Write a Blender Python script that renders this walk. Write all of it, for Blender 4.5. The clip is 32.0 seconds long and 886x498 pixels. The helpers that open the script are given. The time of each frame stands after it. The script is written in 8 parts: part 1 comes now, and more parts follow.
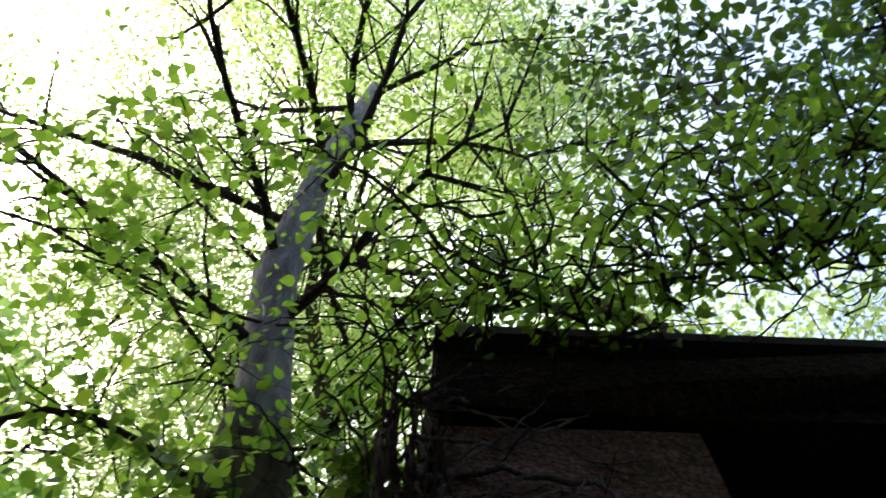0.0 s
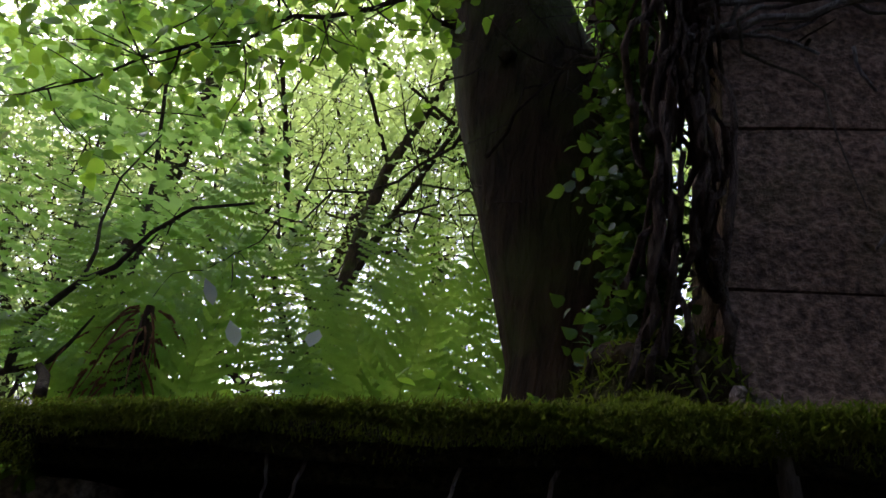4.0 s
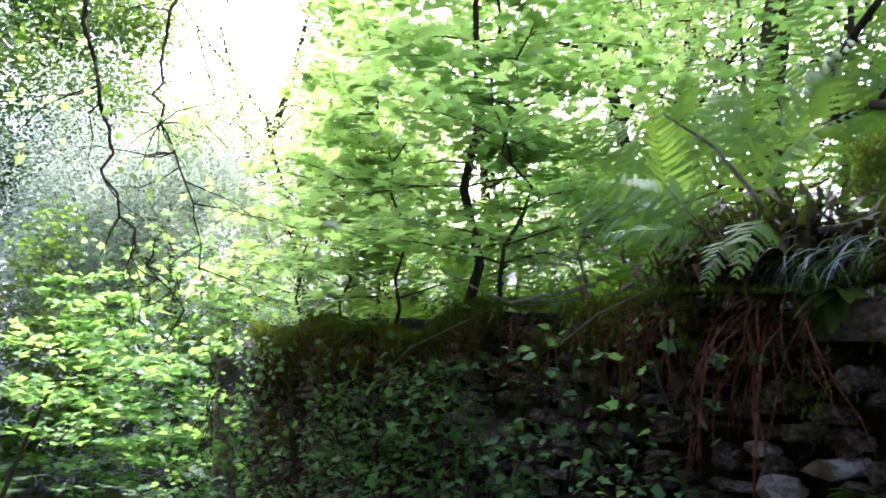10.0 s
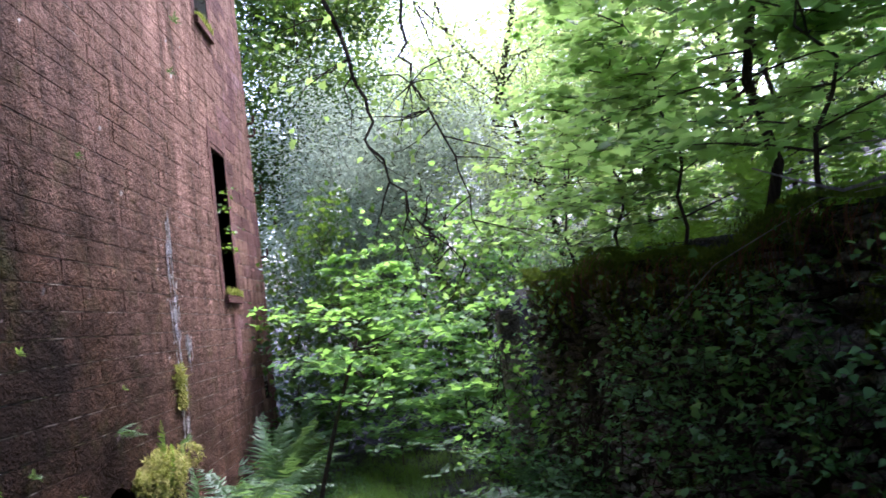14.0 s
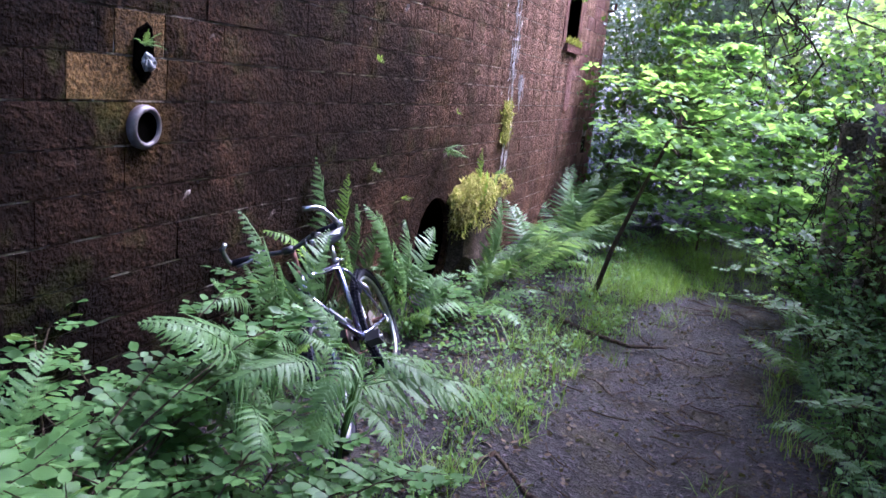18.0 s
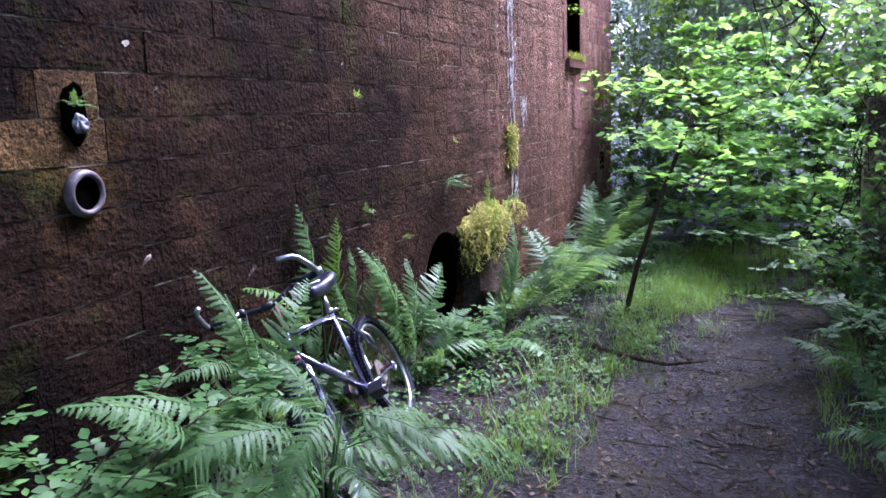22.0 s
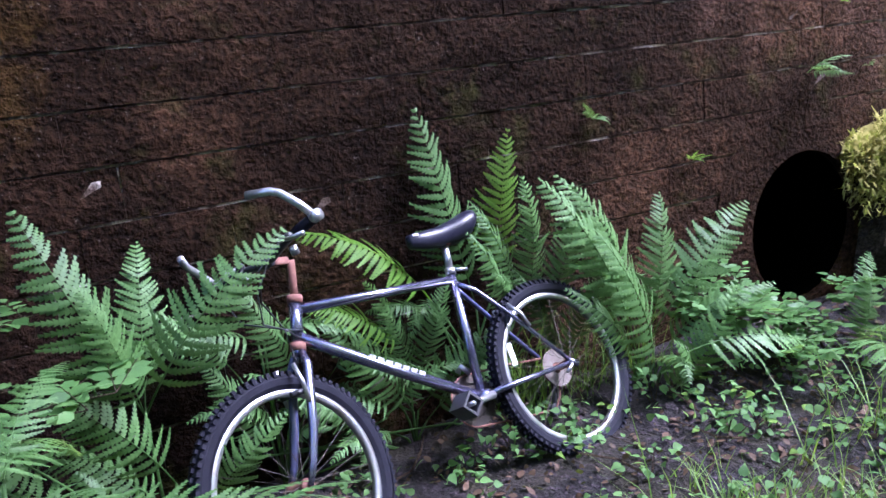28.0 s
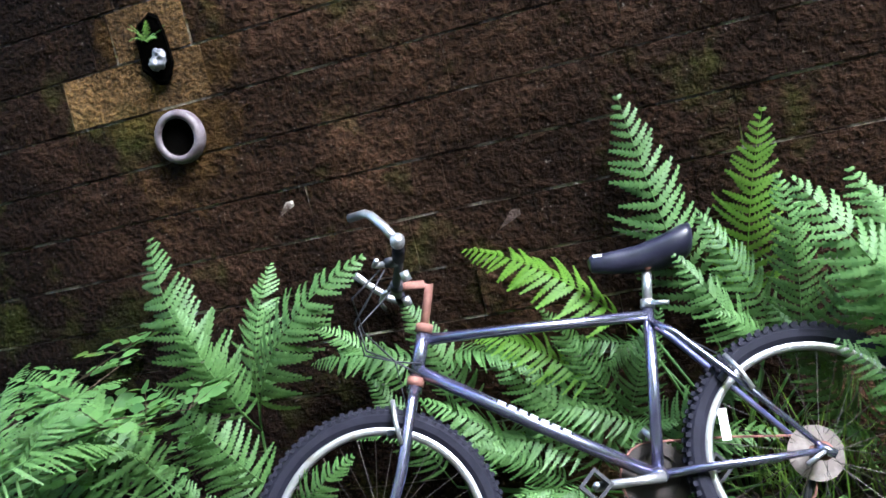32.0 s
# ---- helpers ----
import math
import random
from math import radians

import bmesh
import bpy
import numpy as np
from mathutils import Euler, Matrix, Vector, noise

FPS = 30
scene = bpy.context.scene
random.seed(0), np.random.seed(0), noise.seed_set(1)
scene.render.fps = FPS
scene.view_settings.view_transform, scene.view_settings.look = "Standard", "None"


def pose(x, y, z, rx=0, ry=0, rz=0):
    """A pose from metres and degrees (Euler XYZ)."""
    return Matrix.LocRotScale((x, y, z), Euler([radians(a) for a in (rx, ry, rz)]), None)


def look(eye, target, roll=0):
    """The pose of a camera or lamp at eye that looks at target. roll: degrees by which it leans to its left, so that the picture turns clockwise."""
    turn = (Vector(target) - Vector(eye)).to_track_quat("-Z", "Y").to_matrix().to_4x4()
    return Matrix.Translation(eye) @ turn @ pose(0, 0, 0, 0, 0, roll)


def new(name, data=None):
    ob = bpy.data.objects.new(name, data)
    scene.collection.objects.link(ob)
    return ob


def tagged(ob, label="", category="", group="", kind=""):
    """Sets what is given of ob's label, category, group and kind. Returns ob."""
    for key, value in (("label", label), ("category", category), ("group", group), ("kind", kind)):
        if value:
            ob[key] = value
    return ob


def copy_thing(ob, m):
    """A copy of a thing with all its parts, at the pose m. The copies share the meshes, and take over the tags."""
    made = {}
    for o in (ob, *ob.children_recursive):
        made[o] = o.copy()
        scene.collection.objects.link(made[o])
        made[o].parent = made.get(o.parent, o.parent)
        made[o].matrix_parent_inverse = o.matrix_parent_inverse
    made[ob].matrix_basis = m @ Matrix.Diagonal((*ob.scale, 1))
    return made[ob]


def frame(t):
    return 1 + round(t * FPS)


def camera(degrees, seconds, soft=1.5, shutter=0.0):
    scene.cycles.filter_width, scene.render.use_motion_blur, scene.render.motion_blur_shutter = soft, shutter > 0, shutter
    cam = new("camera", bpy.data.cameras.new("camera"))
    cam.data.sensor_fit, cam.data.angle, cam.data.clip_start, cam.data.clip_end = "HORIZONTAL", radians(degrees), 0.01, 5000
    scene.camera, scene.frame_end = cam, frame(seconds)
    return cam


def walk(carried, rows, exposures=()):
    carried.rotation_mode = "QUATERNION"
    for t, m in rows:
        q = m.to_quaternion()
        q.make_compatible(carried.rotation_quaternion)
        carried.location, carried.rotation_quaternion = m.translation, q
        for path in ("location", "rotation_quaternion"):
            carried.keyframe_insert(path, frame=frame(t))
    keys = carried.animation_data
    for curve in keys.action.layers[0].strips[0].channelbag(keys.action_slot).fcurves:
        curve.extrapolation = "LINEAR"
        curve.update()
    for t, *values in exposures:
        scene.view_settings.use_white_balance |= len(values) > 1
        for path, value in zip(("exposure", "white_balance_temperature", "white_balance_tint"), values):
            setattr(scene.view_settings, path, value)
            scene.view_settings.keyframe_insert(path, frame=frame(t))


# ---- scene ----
cam = camera(56.7, 32.0, soft=1.5, shutter=0.3)
PATH = [
    (0, (2.696, -0.154, 2.07), (3.61, -0.018, 3.843), -5.1),
    (0.5, (2.615, -0.17, 2.06), (3.588, 0.172, 3.773), 1.3),
    (1, (2.577, -0.168, 2.054), (3.717, 0.309, 3.627), 3.1),
    (1.5, (2.608, -0.169, 2.066), (3.901, 0.457, 3.457), 5.2),
    (2, (2.636, -0.144, 2.074), (4.032, 0.515, 3.345), 5.3),
    (2.5, (2.614, -0.135, 2.028), (4.114, 0.57, 3.148), 6.1),
    (4.5, (2.549, -0.127, 2.037), (4.137, 0.833, 2.785), 4.6),
    (5, (2.52, -0.018, 2.014), (4.067, 1.017, 2.747), -1.2),
    (5.5, (2.489, 0.043, 1.996), (3.984, 1.182, 2.681), 1.1),
    (6, (2.455, 0.098, 1.977), (3.977, 1.301, 2.46), 3.4),
    (6.5, (2.407, 0.161, 1.946), (3.941, 1.411, 2.235), 4.6),
    (7, (2.385, 0.179, 1.925), (3.878, 1.502, 2.07), 4.3),
    (7.5, (2.375, 0.197, 1.93), (3.856, 1.535, 2.062), 4.4),
    (8, (2.342, 0.229, 1.926), (3.727, 1.661, 2.106), 3.8),
    (8.5, (2.33, 0.299, 1.929), (3.574, 1.852, 2.132), 2.2),
    (9, (2.359, 0.405, 1.928), (3.413, 2.084, 2.19), 1.0),
    (9.5, (2.382, 0.475, 1.93), (3.261, 2.242, 2.252), 0.3),
    (10, (2.374, 0.551, 1.929), (3.042, 2.419, 2.18), 0.6),
    (10.5, (2.325, 0.619, 1.903), (2.926, 2.513, 2.127), -0.5),
    (11, (2.254, 0.689, 1.881), (2.81, 2.6, 2.081), -3.4),
    (11.5, (2.231, 0.754, 1.883), (2.676, 2.694, 2.078), -3.1),
    (12, (2.231, 0.796, 1.883), (2.619, 2.747, 2.094), -4.2),
    (12.5, (2.227, 0.754, 1.876), (2.507, 2.721, 2.109), -5.5),
    (13, (2.221, 0.764, 1.87), (2.445, 2.742, 2.066), -6.3),
    (13.5, (2.209, 0.766, 1.867), (2.378, 2.752, 2.03), -5.7),
    (14, (2.244, 0.807, 1.884), (2.332, 2.799, 2.042), -7.1),
    (14.5, (2.224, 0.793, 1.874), (1.989, 2.778, 1.954), -7.2),
    (15, (2.213, 0.72, 1.892), (1.663, 2.641, 1.808), -6.5),
    (15.5, (2.185, 0.729, 1.891), (1.556, 2.602, 1.58), -4.0),
    (17.5, (2.267, 0.692, 1.896), (1.616, 2.526, 1.435), 6.2),
    (18, (2.265, 0.682, 1.896), (1.616, 2.53, 1.488), 5.7),
    (18.5, (2.276, 0.68, 1.898), (1.603, 2.527, 1.526), 5.4),
    (19, (2.283, 0.687, 1.894), (1.616, 2.54, 1.545), 5.3),
    (19.5, (2.289, 0.693, 1.895), (1.619, 2.546, 1.552), 4.6),
    (20, (2.313, 0.728, 1.893), (1.609, 2.569, 1.549), 4.1),
    (20.5, (2.37, 0.792, 1.891), (1.593, 2.602, 1.547), 3.1),
    (21, (2.411, 0.825, 1.876), (1.579, 2.611, 1.534), 0.7),
    (21.5, (2.422, 0.89, 1.865), (1.635, 2.701, 1.547), 0.1),
    (22, (2.396, 1.071, 1.816), (1.637, 2.894, 1.499), -2.1),
    (22.5, (2.381, 1.273, 1.785), (1.592, 3.084, 1.477), -2.0),
    (23, (2.425, 1.463, 1.753), (1.434, 3.182, 1.5), -2.1),
    (23.5, (2.475, 1.699, 1.74), (1.363, 3.332, 1.43), -2.2),
    (24, (2.413, 1.941, 1.705), (1.318, 3.584, 1.39), -3.1),
    (24.5, (2.365, 2.13, 1.726), (1.309, 3.771, 1.287), -4.6),
    (25, (2.435, 2.311, 1.707), (1.26, 3.835, 1.164), -3.3),
    (25.5, (2.572, 2.497, 1.725), (1.231, 3.874, 1.17), -0.6),
    (26, (2.587, 2.643, 1.718), (1.18, 3.97, 1.209), -0.9),
    (26.5, (2.514, 2.845, 1.691), (1.022, 4.088, 1.215), -4.3),
    (28.5, (2.712, 3.674, 1.483), (0.916, 4.447, 1.064), -8.2),
    (29, (2.661, 3.874, 1.451), (0.81, 4.536, 1.085), -12.6),
    (29.5, (2.683, 4.047, 1.4), (0.712, 4.257, 1.135), -8.9),
    (30, (2.769, 4.308, 1.401), (0.794, 4.191, 1.106), -9.0),
    (30.5, (2.764, 4.445, 1.437), (0.794, 4.249, 1.156), -11.7),
    (31, (2.584, 4.644, 1.362), (0.621, 4.363, 1.1), -9.8),
    (31.5, (2.446, 4.78, 1.394), (0.505, 4.369, 1.149), -12.5),
    (32, (2.425, 4.892, 1.366), (0.524, 4.322, 1.12), -13.1),
]
EXPOSURES = [(0.0, 2.05, 6000, 12), (1.0, 2.05, 6000, 14), (2.0, 2.05, 6000, 16), (4.5, 2.1, 5800, 20), (5.0, 2.45, 5800, 20), (6.0, 3.1, 5800, 23), (7.0, 4.2, 5600, 20), (8.0, 5.2, 5500, 21), (9.0, 4.95, 5400, 20), (10.0, 3.65, 5400, 22), (11.0, 2.85, 5250, 31), (12.0, 2.3, 5200, 31),
             (13.0, 2.2, 5200, 29), (14.0, 2.5, 5150, 27), (15.0, 2.9, 5050, 30), (17.5, 3.08, 5000, 35), (19.0, 3.08, 5000, 36), (22.0, 3.05, 4950, 36), (24.0, 3.17, 4950, 35), (26.0, 3.2, 4950, 34), (29.0, 3.05, 5050, 27), (30.0, 3.2, 5150, 20), (31.0, 3.25, 5100, 15), (32.0, 3.35, 5300, 11)]
walk(cam, [(t, look(eye, target, roll)) for t, eye, target, roll in PATH], EXPOSURES)

# ---- world and sun: a bright overcast day under trees ----
world = bpy.data.worlds.new("overcast")
scene.world = world
world.use_nodes = True
wt = world.node_tree
wt.nodes.clear()
sky = wt.nodes.new("ShaderNodeTexSky")
sky.sky_type = "NISHITA"
sky.sun_disc = False
sky.sun_elevation = radians(52)
sky.sun_rotation = radians(30)
sky.dust_density = 5.0
sky.air_density = 1.0
bg = wt.nodes.new("ShaderNodeBackground")
bg.inputs["Strength"].default_value = 0.15
wo = wt.nodes.new("ShaderNodeOutputWorld")
wt.links.new(sky.outputs[0], bg.inputs["Color"])
wt.links.new(bg.outputs[0], wo.inputs["Surface"])
SUN_EL, SUN_AZ = radians(52), radians(30)
sun_way = Vector((math.sin(SUN_AZ) * math.cos(SUN_EL), math.cos(SUN_AZ) * math.cos(SUN_EL), math.sin(SUN_EL)))
sun_data = bpy.data.lights.new("sun", "SUN")
sun_data.energy = 1.3
sun_data.angle = radians(14)
sun_data.color = (1.0, 0.97, 0.92)
sun_ob = new("sun", sun_data)
sun_ob.matrix_world = look(sun_way * 40, (0, 0, 0))


# ---- materials ----
class Nodes:
    """A small wrapper to write node trees briefly."""

    def __init__(self, name):
        self.mat = bpy.data.materials.new(name)
        self.mat.use_nodes = True
        self.tree = self.mat.node_tree
        self.tree.nodes.clear()
        self.out = self.add("ShaderNodeOutputMaterial")
        self.coord = self.add("ShaderNodeTexCoord")

    def add(self, kind, **values):
        node = self.tree.nodes.new(kind)
        for key, value in values.items():
            node.inputs[key].default_value = value
        return node

    def link(self, a, b):
        self.tree.links.new(a, b)

    def noise(self, scale, detail=4.0, rough=0.55, stretch=(1, 1, 1), distort=0.0, objectspace=False):
        m = self.add("ShaderNodeMapping")
        m.inputs["Scale"].default_value = stretch
        if objectspace:
            self.link(self.coord.outputs["Object"], m.inputs["Vector"])
        else:
            g = self.add("ShaderNodeNewGeometry")
            self.link(g.outputs["Position"], m.inputs["Vector"])
        n = self.add("ShaderNodeTexNoise", Scale=scale, Detail=detail, Roughness=rough, Distortion=distort)
        self.link(m.outputs[0], n.inputs["Vector"])
        return n.outputs["Fac"]

    def ramp(self, fac, stops):
        r = self.add("ShaderNodeValToRGB")
        el = r.color_ramp.elements
        while len(el) < len(stops):
            el.new(0.5)
        for e, (p, c) in zip(el, stops):
            e.position = p
            e.color = (*c, 1) if len(c) == 3 else c
        self.link(fac, r.inputs["Fac"])
        return r.outputs["Color"]

    def mix(self, fac, a, b, mode="MIX"):
        m = self.tree.nodes.new("ShaderNodeMix")
        m.data_type, m.blend_type = "RGBA", mode
        for sock, v in ((m.inputs[0], fac), (m.inputs[6], a), (m.inputs[7], b)):
            if hasattr(v, "is_linked"):
                self.link(v, sock)
            elif isinstance(v, tuple):
                sock.default_value = (*v, 1)
            else:
                sock.default_value = v
        return m.outputs[2]

    def math(self, op, a, b=0.0):
        m = self.tree.nodes.new("ShaderNodeMath")
        m.operation = op
        for sock, v in ((m.inputs[0], a), (m.inputs[1], b)):
            if hasattr(v, "is_linked"):
                self.link(v, sock)
            else:
                sock.default_value = v
        return m.outputs[0]

    def random(self, island=False):
        if island:
            return self.add("ShaderNodeNewGeometry").outputs["Random Per Island"]
        return self.add("ShaderNodeObjectInfo").outputs["Random"]

    def bump(self, height, strength=0.5, distance=0.01, under=None):
        b = self.add("ShaderNodeBump", Strength=strength, Distance=distance)
        self.link(height, b.inputs["Height"])
        if under is not None:
            self.link(under, b.inputs["Normal"])
        return b.outputs["Normal"]

    def surface(self, color, rough=0.8, metal=0.0, normal=None, spec=0.4, coat=0.0):
        p = self.add("ShaderNodeBsdfPrincipled", Metallic=metal)
        p.inputs["Specular IOR Level"].default_value = spec
        p.inputs["Coat Weight"].default_value = coat
        for sock, v in ((p.inputs["Base Color"], color), (p.inputs["Roughness"], rough)):
            if hasattr(v, "is_linked"):
                self.link(v, sock)
            elif isinstance(v, tuple):
                sock.default_value = (*v, 1)
            else:
                sock.default_value = v
        if normal is not None:
            self.link(normal, p.inputs["Normal"])
        self.link(p.outputs[0], self.out.inputs["Surface"])
        return p


def leaf_material(name, dark, light, through_light=0.45, rough=0.45, spec=0.4, yellow=None, glow=(0.30, 0.46, 0.03), clear=0.5, vary=0.0):
    n = Nodes(name)
    rnd = n.random(island=True)
    col = n.mix(rnd, dark, light)
    col = n.mix(n.math("MULTIPLY", n.noise(1.3, 2.0), 0.55), col, dark)
    if vary:
        col = n.mix(n.math("MULTIPLY", n.random(), vary), col, tuple(c * 0.45 for c in dark))
    if yellow:
        col = n.mix(n.math("GREATER_THAN", rnd, 0.965), col, yellow)
    col = n.mix(n.math("MULTIPLY", n.noise(160.0, 2.0), 0.25), col, tuple(c * 0.6 for c in dark))
    p = n.surface(col, rough, spec=spec, normal=n.bump(n.noise(240.0, 2.0), 0.25, 0.003))
    t = n.add("ShaderNodeBsdfTranslucent")
    tc = n.mix(clear, col, glow)
    n.link(tc, t.inputs["Color"])
    m = n.add("ShaderNodeMixShader")
    m.inputs[0].default_value = through_light
    n.link(p.outputs[0], m.inputs[1])
    n.link(t.outputs[0], m.inputs[2])
    n.link(m.outputs[0], n.out.inputs["Surface"])
    return n.mat


LEAF_CANOPY = leaf_material("canopy_leaf", (0.045, 0.11, 0.012), (0.12, 0.24, 0.028), 0.6, 0.45, 0.25, yellow=(0.35, 0.28, 0.03), glow=(0.40, 0.64, 0.045), clear=0.65)
LEAF_MAPLE = leaf_material("maple_leaf", (0.06, 0.14, 0.016), (0.14, 0.27, 0.03), 0.62, 0.4, 0.25, glow=(0.52, 0.75, 0.17), clear=0.7)
LEAF_PATH = leaf_material("path_sapling_leaf", (0.06, 0.15, 0.03), (0.16, 0.31, 0.065), 0.55, 0.5, 0.2, glow=(0.44, 0.74, 0.11), clear=0.6)
LEAF_WOOD = leaf_material("backlit_wood_leaf", (0.07, 0.14, 0.02), (0.16, 0.27, 0.035), 0.66, 0.5, 0.25, glow=(0.72, 0.86, 0.26), clear=0.75)
LEAF_FERN = leaf_material("fern_frond", (0.048, 0.112, 0.030), (0.14, 0.255, 0.076), 0.3, 0.5, 0.25, glow=(0.34, 0.54, 0.09), vary=0.62)
LEAF_FERN_BRIGHT = leaf_material("young_fern_frond", (0.05, 0.125, 0.012), (0.13, 0.26, 0.025), 0.58, 0.5, 0.25, glow=(0.54, 0.80, 0.10), clear=0.6, vary=0.3)
LEAF_HERB = leaf_material("herb_leaf", (0.04, 0.10, 0.028), (0.13, 0.245, 0.075), 0.38, 0.55, 0.2, glow=(0.38, 0.60, 0.12))
LEAF_ROSE = leaf_material("rose_leaf", (0.028, 0.075, 0.018), (0.11, 0.215, 0.06), 0.3, 0.5, 0.25, glow=(0.30, 0.50, 0.09))
LEAF_DARK = leaf_material("ivy_leaf", (0.015, 0.045, 0.012), (0.05, 0.12, 0.02), 0.4, 0.4, 0.3)
LEAF_GREY = leaf_material("willow_leaf", (0.14, 0.175, 0.11), (0.29, 0.34, 0.22), 0.55, 0.5, 0.3, glow=(0.68, 0.76, 0.50))
LEAF_GRASS = leaf_material("grass_blade", (0.07, 0.15, 0.02), (0.18, 0.30, 0.05), 0.4, 0.5)
LEAF_MOSS_Y = leaf_material("yellow_moss_tuft", (0.24, 0.20, 0.05), (0.54, 0.47, 0.17), 0.35, 0.85, 0.1)
LEAF_DEAD = leaf_material("dead_leaf", (0.03, 0.016, 0.010), (0.11, 0.062, 0.042), 0.1, 0.65, 0.2)
LEAF_MOSS = leaf_material("moss_tuft", (0.04, 0.04, 0.006), (0.22, 0.20, 0.03), 0.3, 0.9, 0.1)
# darker copy of LEAF_MOSS, tree shade on the wall put into its colour
LEAF_MOSS_DARK = leaf_material("shaded_turf_moss", (0.03, 0.036, 0.006), (0.15, 0.15, 0.02), 0.3, 0.9, 0.1)
LEAF_HART = leaf_material("glossy_strap_leaf", (0.05, 0.11, 0.014), (0.20, 0.30, 0.04), 0.4, 0.35, yellow=(0.34, 0.18, 0.05), vary=0.5)


def stone_material(name, dark, mid, light, moss=(0.06, 0.075, 0.01), moss_amount=0.35, relief=1.0, scale=1.0, slant=0.0, wet=0.0, stain=None, dry_lit=None, spec=0.07, soot=0.6, pale=0.0):
    n = Nodes(name)
    big = n.noise(1.1, 5.0, 0.6)
    m = n.add("ShaderNodeMapping")
    m.inputs["Rotation"].default_value = (slant, 0, 0)
    m.inputs["Scale"].default_value = (1, 0.62 if slant else 0.9, 1)
    n.link(n.add("ShaderNodeNewGeometry").outputs["Position"], m.inputs["Vector"])
    pit = n.add("ShaderNodeTexVoronoi", Scale=84 * scale)
    n.link(m.outputs[0], pit.inputs["Vector"])
    lump = n.add("ShaderNodeTexNoise", Scale=58 * scale, Detail=5.0, Roughness=0.62)
    n.link(m.outputs[0], lump.inputs["Vector"])
    fine = n.noise(210 * scale, 3.0, 0.6)
    grain = n.math("ADD", n.math("MULTIPLY", lump.outputs["Fac"], 0.95), n.math("MULTIPLY", pit.outputs["Distance"], 0.3 if slant else 0.22))
    col = n.ramp(big, [(0.3, dark), (0.52, mid), (0.75, light)])
    col = n.mix(n.math("MULTIPLY", n.random(), 0.25), col, dark)
    # pits darkened and crests lightened here: relief shading put into the colour
    col = n.mix(0.75, col, n.ramp(grain, [(0.38, (0.12, 0.12, 0.12)), (0.56, (0.75, 0.75, 0.75)), (0.72, (1.7, 1.65, 1.6))]), "MULTIPLY")
    if pale:
        col = n.mix(n.math("MULTIPLY", n.math("GREATER_THAN", n.random(), 0.82), pale), col, light)
    if dry_lit:
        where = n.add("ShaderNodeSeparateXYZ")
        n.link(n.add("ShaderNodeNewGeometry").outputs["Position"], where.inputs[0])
        # drier, redder stone far along and high up, open-sky light included in its colour
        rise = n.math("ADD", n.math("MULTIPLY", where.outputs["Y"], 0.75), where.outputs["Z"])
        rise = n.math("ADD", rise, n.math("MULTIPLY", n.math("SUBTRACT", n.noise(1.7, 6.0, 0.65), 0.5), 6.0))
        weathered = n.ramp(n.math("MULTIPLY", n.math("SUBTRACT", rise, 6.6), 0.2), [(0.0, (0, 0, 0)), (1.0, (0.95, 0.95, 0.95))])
        # brightness rises along +y: light from the far end put into the colour
        toward_light = n.math("ADD", where.outputs["Y"], n.math("MULTIPLY", n.math("SUBTRACT", n.noise(0.9, 4.0, 0.6), 0.5), 5.0))
        skylit = n.ramp(n.math("MULTIPLY", n.math("SUBTRACT", toward_light, 2.6), 0.2), [(0.0, (0, 0, 0)), (1.0, (1, 1, 1))])
        col = n.mix(skylit, n.mix(1.0, col, (0.32, 0.32, 0.32), "MULTIPLY"), n.mix(1.0, col, (2.3, 2.22, 1.95), "MULTIPLY"))
        red = n.mix(n.noise(3.3, 5.0, 0.6), *dry_lit)
        # the same painted pit shading, multiplied into the red tone
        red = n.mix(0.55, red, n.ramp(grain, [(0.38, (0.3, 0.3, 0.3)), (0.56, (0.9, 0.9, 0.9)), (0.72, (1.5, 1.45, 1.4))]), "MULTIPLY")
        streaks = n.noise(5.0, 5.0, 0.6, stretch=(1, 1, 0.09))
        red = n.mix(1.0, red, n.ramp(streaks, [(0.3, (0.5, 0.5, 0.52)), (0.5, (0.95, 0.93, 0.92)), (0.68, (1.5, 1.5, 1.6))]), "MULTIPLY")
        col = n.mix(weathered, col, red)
    if stain:
        away = n.add("ShaderNodeVectorMath")
        away.operation = "DISTANCE"
        flat = n.add("ShaderNodeMapping")
        flat.inputs["Scale"].default_value = (0, 1.0, 0.62)
        n.link(n.add("ShaderNodeNewGeometry").outputs["Position"], flat.inputs["Vector"])
        n.link(flat.outputs[0], away.inputs[0])
        away.inputs[1].default_value = (0, stain[0], stain[1] * 0.62)
        ragged = n.math("ADD", away.outputs["Value"], n.math("MULTIPLY", n.math("SUBTRACT", n.noise(7.0, 6.0, 0.7), 0.5), 0.75))
        wash = n.ramp(ragged, [(0.08, (1, 1, 1)), (0.26, (0, 0, 0))])
        col = n.mix(n.math("MULTIPLY", wash, 0.4), col, n.mix(n.noise(30.0, 4.0), (0.03, 0.016, 0.005), (0.13, 0.072, 0.02)))
    green = n.math("MULTIPLY", n.ramp(n.noise(2.6, 5.0, 0.65), [(0.55, (0, 0, 0)), (0.72, (1, 1, 1))]), moss_amount)
    col = n.mix(green, col, moss)
    black = n.ramp(n.noise(5.5, 6.0, 0.7), [(0.56, (0, 0, 0)), (0.66, (1, 1, 1))])
    col = n.mix(n.math("MULTIPLY", black, soot), col, tuple(c * 0.35 for c in dark))
    specks = n.ramp(n.noise(95, 2.0, 0.5), [(0.68, (0, 0, 0)), (0.74, (1, 1, 1))])
